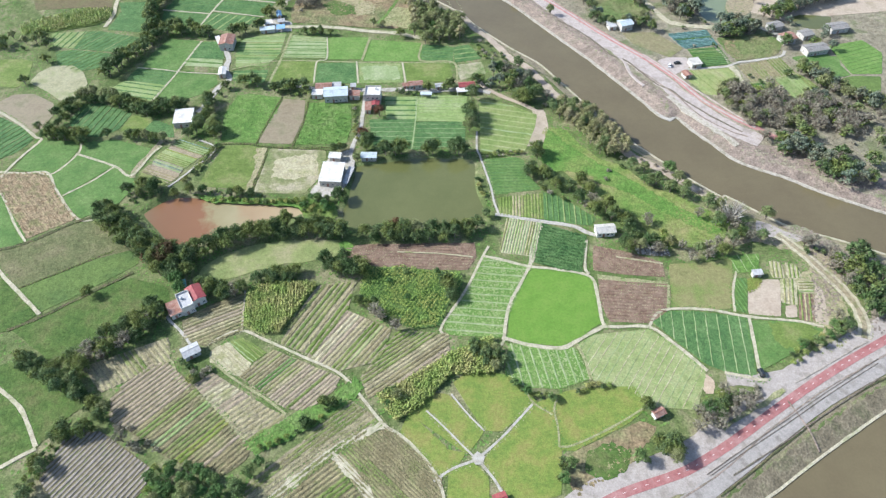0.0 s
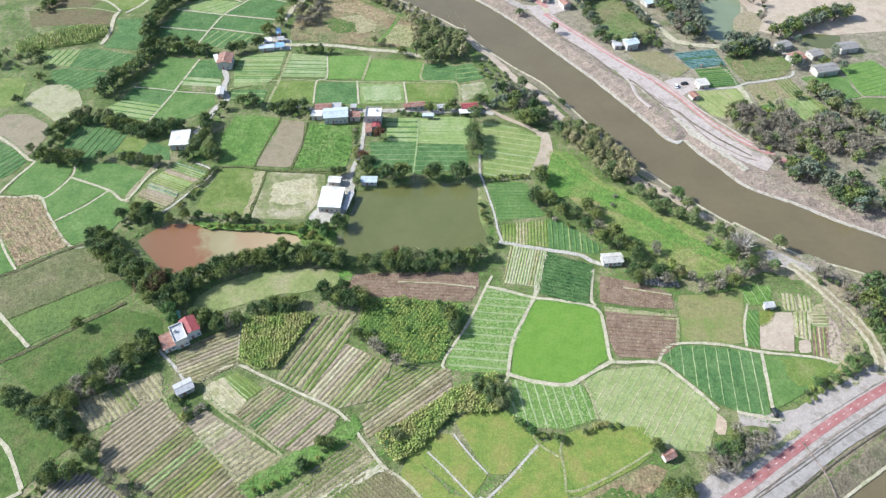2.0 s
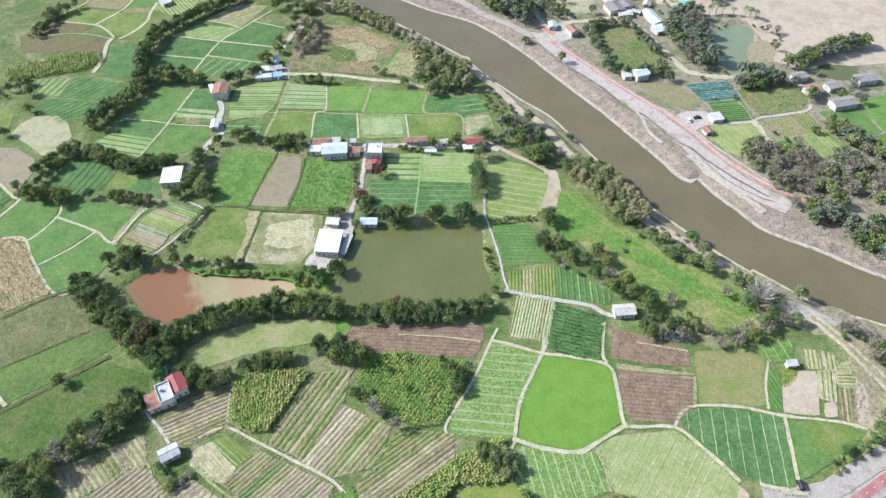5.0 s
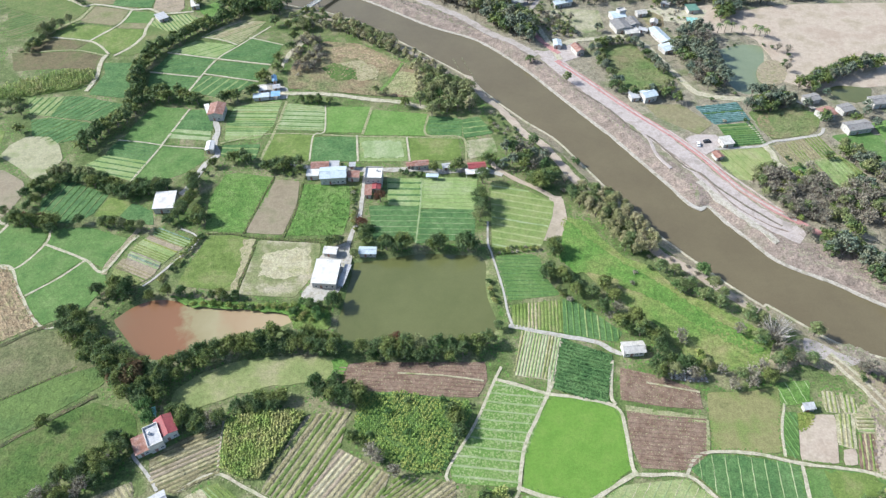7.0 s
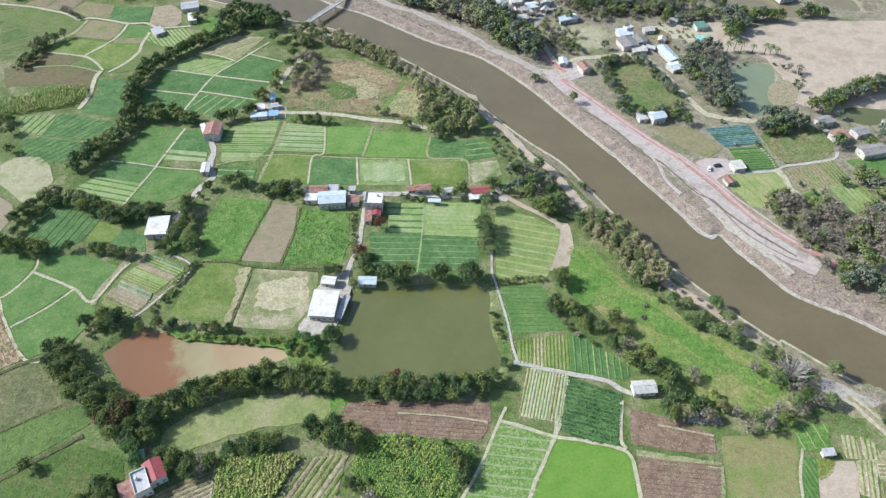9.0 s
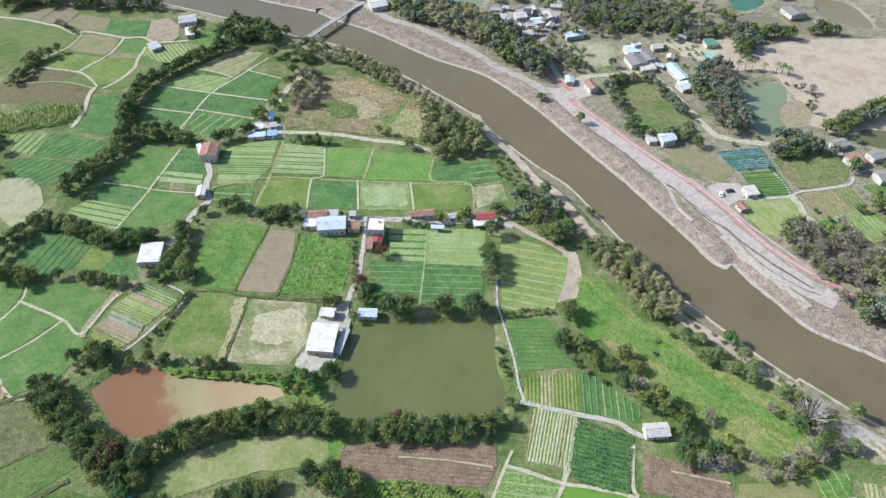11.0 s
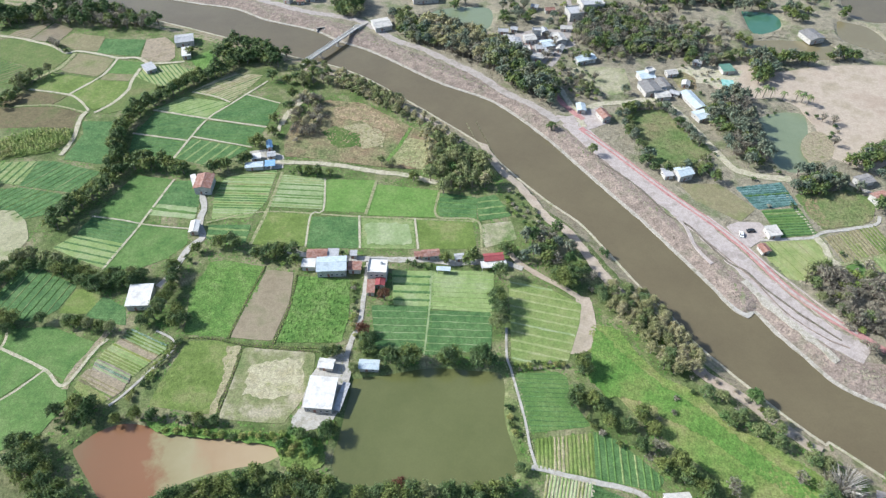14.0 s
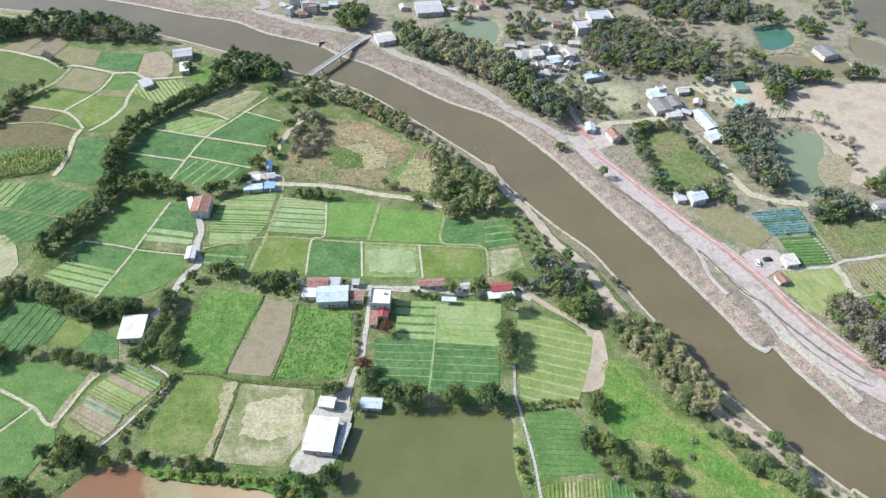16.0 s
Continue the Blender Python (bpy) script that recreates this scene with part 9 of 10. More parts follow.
tree_row("shrub dry", [(47.1, 247), (51.8, 241.4), (59.1, 236)], 4, 1.0)
grove("tan tan olive", [(59.5, 313), (69.5, 313.4), (80.3, 309.7), (89.9, 294.3), (98.8, 280), (92.8, 267.9), (83.5, 265.9), (74.4, 279.2), (67.7, 293.5), (58.8, 297)], 4.3, 0.85, "olive riverside thicket")
trees("olive", [(95.2, 258.5), (101.4, 256.4), (102.5, 248.1), (105.7, 247.5)], 0.85)
trees("bright", [(113.6, 258.3), (114.9, 256.8)], 1.25)
tree_row("olive bright grey", [(96.2, 247.9), (103.9, 246), (111.1, 246.9), (116.3, 242), (119.4, 239.3)], 6.5, 0.95, 2, lines=2, gap=5)
tree_row("olive grey olive", [(121.3, 229.9), (127.1, 224.8), (133.4, 221.2)], 7, 1.0, 3, lines=2, gap=6)
tree_row("dry shrub", [(71, 242), (88.9, 259.1), (98.2, 267.5), (124.9, 243.7), (130.5, 236.9)], 6, 0.8, 2)

# riverside belt up to the bridge
grove("broad grey tall", [(27.5, 340.6), (39.8, 350.8), (48.3, 346.2), (56.9, 330.2), (55.7, 321.4), (43.9, 320.9), (34.1, 324.9)], 6.5, 1.0, "trees beside the village")
tree_row("tall broad", [(39.6, 317.5), (45.3, 316.6), (50, 314.7)], 4.5, 1.05, 1.5, lines=2)
tree_row("grey dry", [(54.3, 314.6), (58.9, 312.7), (58.2, 319)], 5, 0.9, 1.5)
trees("shrub", [(66.2, 337.3), (67.6, 335)], 1.2)
grove("olive tan bright olive", [(-23.1, 419.2), (-14, 419.6), (-1.6, 418.5), (12.3, 397.2), (13.7, 379.9), (0.4, 376.5), (-11, 373.3), (-19.8, 387)], 6.0, 1.1, "bamboo thicket by the river")
grove("dry shrub yellow", [(15.5, 374.4), (25.2, 380.4), (35.5, 364.5), (44.6, 344.8), (32.3, 346.7), (22.2, 358.8)], 4.5, 0.9)
tree_row("olive tan tan", [(-78.6, 482.3), (-65.8, 470.8), (-51.2, 457.9), (-37.1, 445.6), (-23.8, 435.6), (-14.2, 427.4), (-7.9, 417.8)], 6.0, 0.75, 2.0, lines=2, gap=5)
tree_row("olive grey", [(-99.8, 471.1), (-86.9, 475.8), (-74.8, 470.4)], 6, 0.8, 3.0, lines=2)
grove("grey dry grey", [(-99, 427.4), (-95.4, 456.3), (-82.8, 460.7), (-75.4, 438.9), (-88.5, 414.6), (-96.6, 414.2)], 5.5, 0.9)
trees("olive", [(-43.8, 397.3), (-37.8, 396)], 0.7)
tree_row("broad", [(-22.6, 385), (-29.2, 383.2)], 6, 0.8)
tree_row("broad shrub", [(-88, 390.8), (-77.9, 388.3), (-70, 387.2), (-92, 388.6), (-77.3, 386.3)], 6, 0.65, 1)

# far belt along the terraces
tree_row("broad broad tall", [(-142.5, 490.1), (-153.8, 479.8), (-164.9, 470.3), (-174.6, 458), (-184, 446.2), (-189.5, 428.1), (-189.7, 411.4), (-185, 395.8), (-181.7, 384.1)], 4.4, 1.0, 1.2, "dark tree belt", lines=2, gap=3)
tree_row("broad broad tall", [(-181.8, 387), (-182.3, 375.5), (-188.2, 364.2), (-192.6, 354.8), (-195.9, 345.9), (-199, 340.8)], 5.5, 1.05, 1.2, "dark tree belt", lines=2, gap=4)
grove("broad tall", [(-161.7, 506.6), (-145.8, 521.3), (-124.8, 515.4), (-110.7, 504.8), (-115, 489.4), (-129.8, 492.9), (-143.8, 492.2)], 7, 1.05, "dark trees near the bridge")
trees("broad", [(-117.7, 476.7), (-107.9, 473.2), (-101.8, 457.8), (-101.6, 444.7), (-108, 433.7), (-106.4, 420.2), (-102.6, 475.5)], 0.9)
grove("olive broad", [(-108.4, 491.8), (-90.3, 497.1), (-81.6, 484.8), (-96.7, 463.9), (-104.7, 471.4)], 7, 0.8)
trees("broad", [(-114.4, 410), (-111.4, 410.1), (-117.8, 394.3), (-115.4, 396.5), (-131.5, 386.9), (-128.2, 388.8), (-124.6, 390.1), (-150.8, 386.9), (-155.5, 389.6), (-146.6, 385.6)], 1.0)
tree_row("broad broad tall", [(-178.1, 393.1), (-171.3, 390.4), (-164.2, 392.2), (-158.9, 388)], 6, 1.1, 1.5, lines=2, gap=6)
tree_row("broad shrub", [(-121, 415.8), (-122, 403)], 6, 0.8)

# left village hedges
tree_row("broad broad olive", [(-204.5, 321), (-195.4, 319.6), (-186.6, 318.4), (-176.2, 313.4), (-167.6, 308.5), (-160.4, 306.7), (-155.2, 310), (-150.4, 310.2), (-141.6, 308.4)], 6, 1.0, 1.2, "hedge of dark trees", lines=2, gap=3.5)
tree_row("broad olive red", [(-182.6, 283.8), (-178, 287.1), (-174.2, 287.3)], 6, 0.8, 1.0)
tree_row("broad olive broad", [(-170, 286.5), (-163.1, 284.9), (-156.7, 284.2), (-149.6, 281.7), (-145.9, 281.8)], 5, 0.8, 1.0, "hedge of dark trees")
tree_row("broad broad olive", [(-131.2, 319.5), (-129.4, 311), (-129.3, 302.8), (-129.9, 294.8), (-132.6, 288.6), (-136.5, 284.2)], 5.0, 0.95, 1.0, "trees round the barn")
trees("broad", [(-122.1, 292.2), (-121.9, 286.6), (-118.4, 287.7)], 0.9)
tree_row("broad shrub", [(-119, 332), (-123.1, 328.4), (-127.2, 324.9), (-128.9, 319.3)], 5.5, 0.85, 1.0, lines=2)
trees("broad", [(-114.9, 333.6), (-106.6, 331.6), (-109.2, 335), (-90.6, 328.8), (-84.1, 330.2), (-79, 330), (-93.8, 327.6), (-86.8, 326.7)], 0.95)
tree_row("shrub yellow broad", [(-101.2, 328.4), (-90.1, 324.3), (-79.7, 322.5), (-73, 322.8)], 5, 0.9)
tree_row("broad shrub shrub", [(-132.6, 240.3), (-126.4, 242), (-114.3, 242.7), (-106.1, 242.7), (-98.9, 241.5), (-90.4, 240.3)], 6, 0.7, 0.8)
tree_row("broad broad shrub", [(-161.9, 233.4), (-154.5, 237.9), (-148.3, 242.5), (-142.2, 244.2), (-138.7, 245.8)], 6, 0.95, 1.5, lines=2, gap=5)
tree_row("shrub shrub yellow", [(-130.7, 248.6), (-126.4, 256.5), (-122.4, 266.5), (-118.3, 277), (-115.8, 278.8)], 2.2, 0.8, 0.7)
tree_row("broad olive red", [(-218.7, 291.6), (-209.7, 286.6), (-201.1, 288.2), (-190.2, 285.8)], 6, 0.85, 1.2)
tree_row("broad shrub", [(-205.8, 321.3), (-199.2, 324.1), (-210.6, 308.2), (-215, 303.1)], 6, 0.9, 1.2)
trees("broad", [(-238, 357.4), (-223.8, 356), (-216.3, 351.1), (-242.4, 335.7)], 0.8)
grove("broad olive shrub", [(-287.5, 388.5), (-250.6, 386.7), (-241.6, 372.6), (-257.6, 368.5), (-277.9, 366.6)], 6, 0.8, thin=0.2)
tree_row("shrub olive", [(-270, 460.8), (-264.8, 469.1), (-259.9, 473.4), (-258.1, 479.6)], 6, 0.9, 2, lines=2)
grove("broad grey tall", [(-297.8, 539.9), (-300.6, 563.5), (-272.2, 565.1), (-244.3, 561.3), (-218.5, 546.9), (-205.3, 537.5), (-226, 531.4), (-259.9, 534.5), (-279.7, 533.4)], 5.6, 1.1, "trees along the far river bend", thin=0.08)
tree_row("broad tall", [(-319.6, 535.8), (-314, 539.9), (-304.6, 544.3), (-295.9, 546.3)], 4.5, 1.2, 3, lines=3, gap=6)
grove("broad shrub", [(-188.9, 500.7), (-173.7, 515.2), (-160.4, 520.6), (-162.3, 508.9), (-173.5, 497.1)], 8, 0.8)
tree_row("broad broad", [(-159.7, 502.3), (-145.1, 500.9), (-130, 497.3), (-126.7, 504.1)], 7, 1.0, 3, lines=2, gap=6)

tree_row("broad shrub olive shrub", [(-262.3, 471), (-264.6, 464.9), (-267.2, 456), (-268.1, 447.4), (-270.5, 439)], 3.4, 0.75, 1.5, lines=2, gap=4)
tree_row("shrub grey", [(-272.8, 515), (-266.8, 511.2), (-258.3, 504.7), (-253.5, 503.6)], 3.5, 0.9, 1.5)

# far bank
grove("grey dry dry olive shrub yellow", [(63.2, 584.5), (113.3, 593), (151.3, 567.7), (167.4, 548), (153.9, 514.2), (119.6, 512.4), (89.3, 504.2), (65.9, 509.6)], 4.4, 0.85, thin=0.15)
grove("grey dry olive shrub", [(108.5, 635.2), (214.7, 641.7), (198.9, 586.7), (171.5, 585.1), (136.5, 600.2)], 5.0, 0.9, thin=0.2)
grove("dry grey shrub", [(47.6, 522.3), (62.5, 523.1), (84.1, 484.9), (79.5, 468.7), (64.1, 471.8), (55, 496)], 4.5, 0.8, thin=0.3)
grove("dry shrub yellow", [(136.2, 500.1), (169.9, 519.6), (166.3, 473), (155, 464.7), (143.4, 471.8)], 5.5, 0.8, thin=0.5)
grove("dry grey shrub", [(148.2, 399.7), (166.7, 376.8), (173.7, 351.6), (193.8, 317.2), (210, 303), (189.1, 303.2), (167, 328.4), (153, 360)], 6.0, 0.9, thin=0.55)
trees("broad", [(-8.1, 326.9), (4.6, 330.7), (2.7, 326.5), (19.3, 334.9), (21, 332), (-87.1, 330.6)], 0.85, "village trees")
trees("shrub", [(-22.4, 324.5), (-18.2, 323.1), (-14.6, 322.5), (-56.2, 329.6), (-25.5, 325.2)], 1.0, "village trees")
tree_row("shrub yellow dry", [(-49.5, 313.9), (-47.8, 303.7), (-47.3, 289.9), (-44.9, 283.4)], 3.0, 0.7, 0.8)
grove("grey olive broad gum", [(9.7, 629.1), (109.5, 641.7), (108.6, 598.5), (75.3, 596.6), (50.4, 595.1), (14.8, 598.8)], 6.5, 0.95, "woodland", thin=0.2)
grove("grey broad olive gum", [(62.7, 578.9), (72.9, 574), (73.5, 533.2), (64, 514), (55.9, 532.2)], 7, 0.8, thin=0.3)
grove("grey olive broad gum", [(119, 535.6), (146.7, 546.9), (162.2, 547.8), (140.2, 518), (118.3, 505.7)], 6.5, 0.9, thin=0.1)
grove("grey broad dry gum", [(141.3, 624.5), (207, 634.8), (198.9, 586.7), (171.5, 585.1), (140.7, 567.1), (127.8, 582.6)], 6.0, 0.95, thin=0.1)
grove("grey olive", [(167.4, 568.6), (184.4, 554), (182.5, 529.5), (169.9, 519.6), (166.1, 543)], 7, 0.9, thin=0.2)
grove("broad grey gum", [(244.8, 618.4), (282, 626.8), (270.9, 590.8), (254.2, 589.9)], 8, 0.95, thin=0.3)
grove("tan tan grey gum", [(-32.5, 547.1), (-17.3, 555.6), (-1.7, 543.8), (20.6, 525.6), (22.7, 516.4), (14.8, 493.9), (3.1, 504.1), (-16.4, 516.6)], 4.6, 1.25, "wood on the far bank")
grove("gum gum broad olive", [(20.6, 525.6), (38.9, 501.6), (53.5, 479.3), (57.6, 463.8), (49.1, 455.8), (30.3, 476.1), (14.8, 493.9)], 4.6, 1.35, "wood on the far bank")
tree_row("olive dry", [(-50.3, 566.6), (-36.6, 556.8), (-17.9, 537.5)], 7, 0.9, 3, lines=3, gap=6)
grove("broad olive gum", [(-18.3, 596.9), (-1.8, 597.9), (6.3, 575.6), (-12.5, 575.7)], 8, 0.9)
grove("broad gum", [(21, 576.5), (44.6, 589), (51.5, 572.8), (44.9, 553.9), (29.2, 550.5)], 7.5, 1.0)
tree_row("olive yellow", [(53, 504.1), (60.8, 487.4), (70.4, 471.7), (81.2, 468.3)], 5, 0.7, 2, lines=3, gap=5)
tree_row("broad gum", [(92.8, 470.8), (101.5, 469.3), (107.9, 467.7)], 6, 0.8, 2)
trees("broad", [(48.3, 430.8), (50.4, 433.1)], 0.95)
trees("olive", [(48.5, 430.4), (70.8, 410.1)], 1.0)
grove("broad olive shrub gum", [(89.4, 448.6), (96.7, 450.7), (99.8, 426.5), (102.9, 405.8), (106.7, 395.4), (100.1, 396.6), (94.8, 416.5), (88.8, 429.3)], 4.5, 0.7)
tree_row("olive shrub yellow broad gum", [(94.2, 451.5), (108.1, 455.9), (121, 454.6), (125.7, 437), (133.8, 419), (137.8, 411.2), (125.3, 401.4), (108.7, 397.7)], 3.5, 0.75, 1.5, lines=2, gap=3)
tree_row("broad shrub yellow gum", [(99.3, 455.4), (115.1, 458.1), (124.6, 451.1), (125.9, 433.6), (133.8, 419)], 6, 0.6, 1)
trees("broad", [(97.5, 403), (102.6, 398.7), (127.2, 395.3), (131, 398.5), (132.6, 389.7)], 0.9)
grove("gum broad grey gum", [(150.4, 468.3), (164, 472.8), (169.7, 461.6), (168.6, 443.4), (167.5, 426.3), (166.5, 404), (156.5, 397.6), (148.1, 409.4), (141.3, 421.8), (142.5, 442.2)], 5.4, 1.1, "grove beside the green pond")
tree_row("broad shrub gum", [(176.7, 452.3), (188.4, 454.7), (198.8, 453.3), (203.7, 451.7)], 6, 0.8, 2)
tree_row("broad shrub gum", [(163.2, 397.5), (173.6, 393.5), (184, 395.4), (193.1, 398.8)], 6, 0.9, 2, lines=2)
tree_row("grey dry shrub", [(205.9, 452.2), (210.6, 446.9), (215.5, 440.5), (209.4, 427.8), (209.2, 420.4)], 4.5, 0.9, 2)
trees("palm", [(178.1, 469.4), (182.9, 470.4), (187.2, 469.9), (193.9, 467.9), (204.6, 465.7), (207, 463.2), (201.9, 467.5), (204.5, 388.3)], 1.1, "row of palms")
trees("broad", [(125.9, 459.5), (128, 454)], 0.9)
grove("broad grey olive gum", [(141.2, 522.7), (159.7, 537.8), (168.7, 515), (154.3, 496.8), (141, 500.4)], 7.5, 1.0)
grove("broad gum grey", [(71.7, 563.2), (111.4, 581.7), (136.3, 546.3), (166.1, 543), (156.2, 523.4), (120, 514.7), (100, 511.4), (77.9, 528.6)], 5.6, 1.0, "village trees", thin=0.1)
grove("broad grey olive gum", [(105.7, 616.2), (154.2, 631.6), (197.6, 621.7), (196.7, 597.9), (156.3, 589.8), (135.4, 594.3)], 6.2, 1.0, "woodland", thin=0.1)
grove("broad gum", [(195.5, 603.6), (214.2, 610.6), (226.5, 588.3), (254.2, 589.9), (248.8, 567.9), (225.6, 561.4), (224.7, 582.6), (195.7, 575.5)], 8.0, 1.0, "trees between the ponds", thin=0.1)
tree_row("broad gum", [(178.3, 536.7), (197.1, 532.9), (208.8, 538.4)], 7, 1.0, 2)
grove("broad gum", [(187.7, 513.7), (201.5, 519), (203.2, 505.7), (194.7, 490.5), (183.5, 492)], 7, 1.1)
tree_row("broad gum", [(204.4, 510.4), (215, 513.1), (223.9, 511.4)], 7, 1.1, 2)
tree_row("broad grey gum", [(238.6, 512.2), (247.8, 517.1), (255.8, 513.1)], 7, 1.0, 2)
trees("broad", [(275.2, 579), (270.9, 575), (216, 407.7), (216.2, 401.6), (208.6, 404.3)], 1.0)
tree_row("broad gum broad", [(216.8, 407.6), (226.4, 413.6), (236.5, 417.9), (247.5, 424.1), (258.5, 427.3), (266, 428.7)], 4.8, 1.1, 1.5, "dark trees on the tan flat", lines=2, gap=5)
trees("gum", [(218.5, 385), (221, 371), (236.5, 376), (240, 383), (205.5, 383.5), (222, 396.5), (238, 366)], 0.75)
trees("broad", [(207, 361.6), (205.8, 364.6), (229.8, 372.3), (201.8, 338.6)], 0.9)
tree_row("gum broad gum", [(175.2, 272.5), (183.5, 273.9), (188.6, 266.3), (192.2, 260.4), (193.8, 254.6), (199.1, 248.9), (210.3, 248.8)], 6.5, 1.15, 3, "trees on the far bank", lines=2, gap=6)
grove("grey grey dry olive", [(169.3, 293.4), (185.7, 293.2), (201.3, 280.2), (216.3, 267.8), (230.1, 270.7), (239.8, 292.7), (220.4, 302.9), (200.8, 306.5), (181.9, 306.7)], 8.5, 0.95, "dry woodland", thin=0.25)
grove("grey olive grey gum", [(216.2, 343.2), (229.6, 331.5), (247.2, 309.6), (259, 295.8), (251.4, 279.7), (229.4, 299.4), (213.9, 313.4)], 8, 0.95, "woodland", thin=0.15)
tree_row("grey dry", [(167.3, 282.8), (171.8, 278), (168.8, 287.5)], 5, 0.9, 2)

grove("grey grey dry olive", [(165.3, 327.7), (175.1, 329.5), (183.1, 328), (192.2, 307.8), (202.4, 293.2), (179.5, 282.4), (168.8, 296), (164.9, 308.1)], 5.0, 0.9, "dry grey thicket", thin=0.05)
trees("olive", [(158.6, 324.3), (158.2, 316), (155.6, 318.4), (158.6, 308.9), (164.4, 302), (166.8, 297.5), (162.4, 327.3)], 0.85)
grove("bright olive bright", [(198.6, 313.4), (212.3, 316), (217.5, 309), (210.4, 293.3), (197, 293.1), (195.7, 302.8)], 5.0, 0.9)
tree_row("broad olive shrub gum", [(210.4, 342.3), (215, 337.9), (217.1, 329.3), (221.9, 327.3)], 4.5, 0.85, 1.5, lines=2)
tree_row("olive broad gum", [(205.1, 320.9), (208.4, 316.9), (211.7, 311.7)], 4.5, 0.8, 1.5, lines=2)
trees("broad", [(207.7, 364.6), (208.6, 360.8), (210.6, 370.6)], 1.1)
tree_row("gum broad gum", [(171.2, 380.4), (179.8, 382.7), (190.4, 386), (201.3, 389.9), (192.2, 391.4), (177.9, 386.8)], 4.5, 0.9, 1.5, lines=2)
trees("broad", [(184.3, 493.2), (190.3, 494.7), (184.7, 485.8), (194.4, 500), (207.4, 510.3), (214.6, 512.7), (219.3, 511), (223.3, 509.2), (241.1, 516.7), (248.2, 521.2), (252.9, 519.4), (257, 516.2)], 1.15)
tree_row("broad olive gum", [(160.5, 509.5), (171.9, 512.1), (183.6, 515.4), (192.3, 514.5)], 5, 0.85, 1.5, lines=2)
grove("olive grey broad gum", [(59.6, 493), (70.1, 493.5), (81.2, 472.9), (84.8, 463.3), (76.2, 461.2), (64.6, 475)], 4.2, 0.5, thin=0.2)

grove("grey tan shrub", [(-101.6, 447), (-93.7, 458.5), (-83.1, 453.4), (-82, 434.7), (-89.3, 421.7), (-96.3, 426.3)], 4.5, 0.8, thin=0.1)
tree_row("olive tan", [(-77.5, 475.3), (-68.8, 472.7), (-59.5, 464.4), (-45.6, 456.6), (-36.8, 446)], 4.5, 0.95, 2.0, lines=2, gap=5)
tree_row("broad shrub", [(-264.9, 445.8), (-264, 454.2), (-259.1, 461.4), (-256.3, 466.2)], 5, 0.7, 1.5)
tree_row("broad broad tall", [(-210.7, 283.4), (-204.2, 285.7), (-194.6, 284.2), (-188.1, 280.8)], 5, 0.95, 1.5, "hedge of dark trees", lines=2, gap=3.5)
tree_row("broad broad", [(-211, 292), (-207.5, 298.8), (-205.3, 305.3), (-200.9, 310.4)], 5, 0.8, 1.0)
trees("broad", [(-223.3, 354.7), (-215.2, 351), (-199.5, 317.2), (-204.6, 321)], 0.9)

tree_row("broad tall olive", [(-94.4, 574.7), (-85.6, 567), (-76.9, 559.6), (-75.2, 580), (-87.9, 586)], 5, 1.0, 2.0, lines=2, gap=5)
grove("broad gum olive", [(-49.8, 556.9), (-38.5, 561.4), (-22.1, 535.9), (-16.3, 515.2), (-32.6, 521.2), (-44.7, 538.3)], 5.5, 1.05)

tree_row("shrub yellow dry", [(20.6, 269.7), (30.2, 270.8), (40.9, 271.6)], 2.0, 0.6, 0.8, lines=2, gap=2)

# distant trees, joined by kind
def joined_trees(kind, placed):
    cache = {}
    verts, sizes, corners, slots, mats, base = [], [], [], [], [], 0
    for src, m in placed:
        for ob in src.children:
            if ob.data.name not in cache:
                me = ob.data
                co = np.empty(len(me.vertices) * 3, np.float32)
                me.vertices.foreach_get("co", co)
                lv = np.empty(len(me.loops), np.int32)
                me.loops.foreach_get("vertex_index", lv)
                lt = np.empty(len(me.polygons), np.int32)
                me.polygons.foreach_get("loop_total", lt)
                if me.materials[0] not in mats:
                    mats.append(me.materials[0])
                if me.name in CORE:
                    keep = (np.arange(len(lt)) < CORE[me.name]) | (np.arange(len(lt)) % 5 > 2)
                    sprays = co[CORE[me.name] // 8 * 18:].reshape(-1, 4, 3)
                    mid = sprays.mean(1, keepdims=True)
                    sprays[:] = mid + (sprays - mid) * 1.35
                    lv, lt = lv[np.repeat(keep, lt)], lt[keep]
                cache[me.name] = (co.reshape(-1, 3), lv, lt, mats.index(me.materials[0]))
            co, lv, lt, slot = cache[ob.data.name]
            a = np.array(m)
            verts.append(co @ a[:3, :3].T + a[:3, 3])
            corners.append(lv + base)
            sizes.append(lt)
            slots.append(np.full(len(lt), slot))
            base += len(co)
    me = bulk_mesh("far_" + kind, np.concatenate(verts), np.concatenate(sizes), np.concatenate(corners), mats, np.concatenate(slots))
    return me


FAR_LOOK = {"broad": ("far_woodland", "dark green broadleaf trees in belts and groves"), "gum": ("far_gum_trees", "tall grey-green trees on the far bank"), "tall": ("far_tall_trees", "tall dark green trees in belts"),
            "olive": ("far_olive_trees", "olive-green feathery trees beside the river"), "grey": ("far_bare_trees", "dry grey half-bare trees and thickets"),
            "tan": ("far_bamboo", "feathery tan-olive bamboo along the river"), "red": ("far_russet_trees", "scattered trees with russet leaves"), "bright": ("far_fresh_trees", "scattered bright green young trees"),
            "shrub": ("far_shrubs", "low dark green shrubs along edges"), "dry": ("far_dry_shrubs", "low dry brown shrubs on slopes"),
            "yellow": ("far_bushes", "low bushes with yellow-green leaves"), "dead": ("far_dead_trees", "bleached bare trees with white branches"), "palm": ("far_palms", "tall ragged palms in a row")}
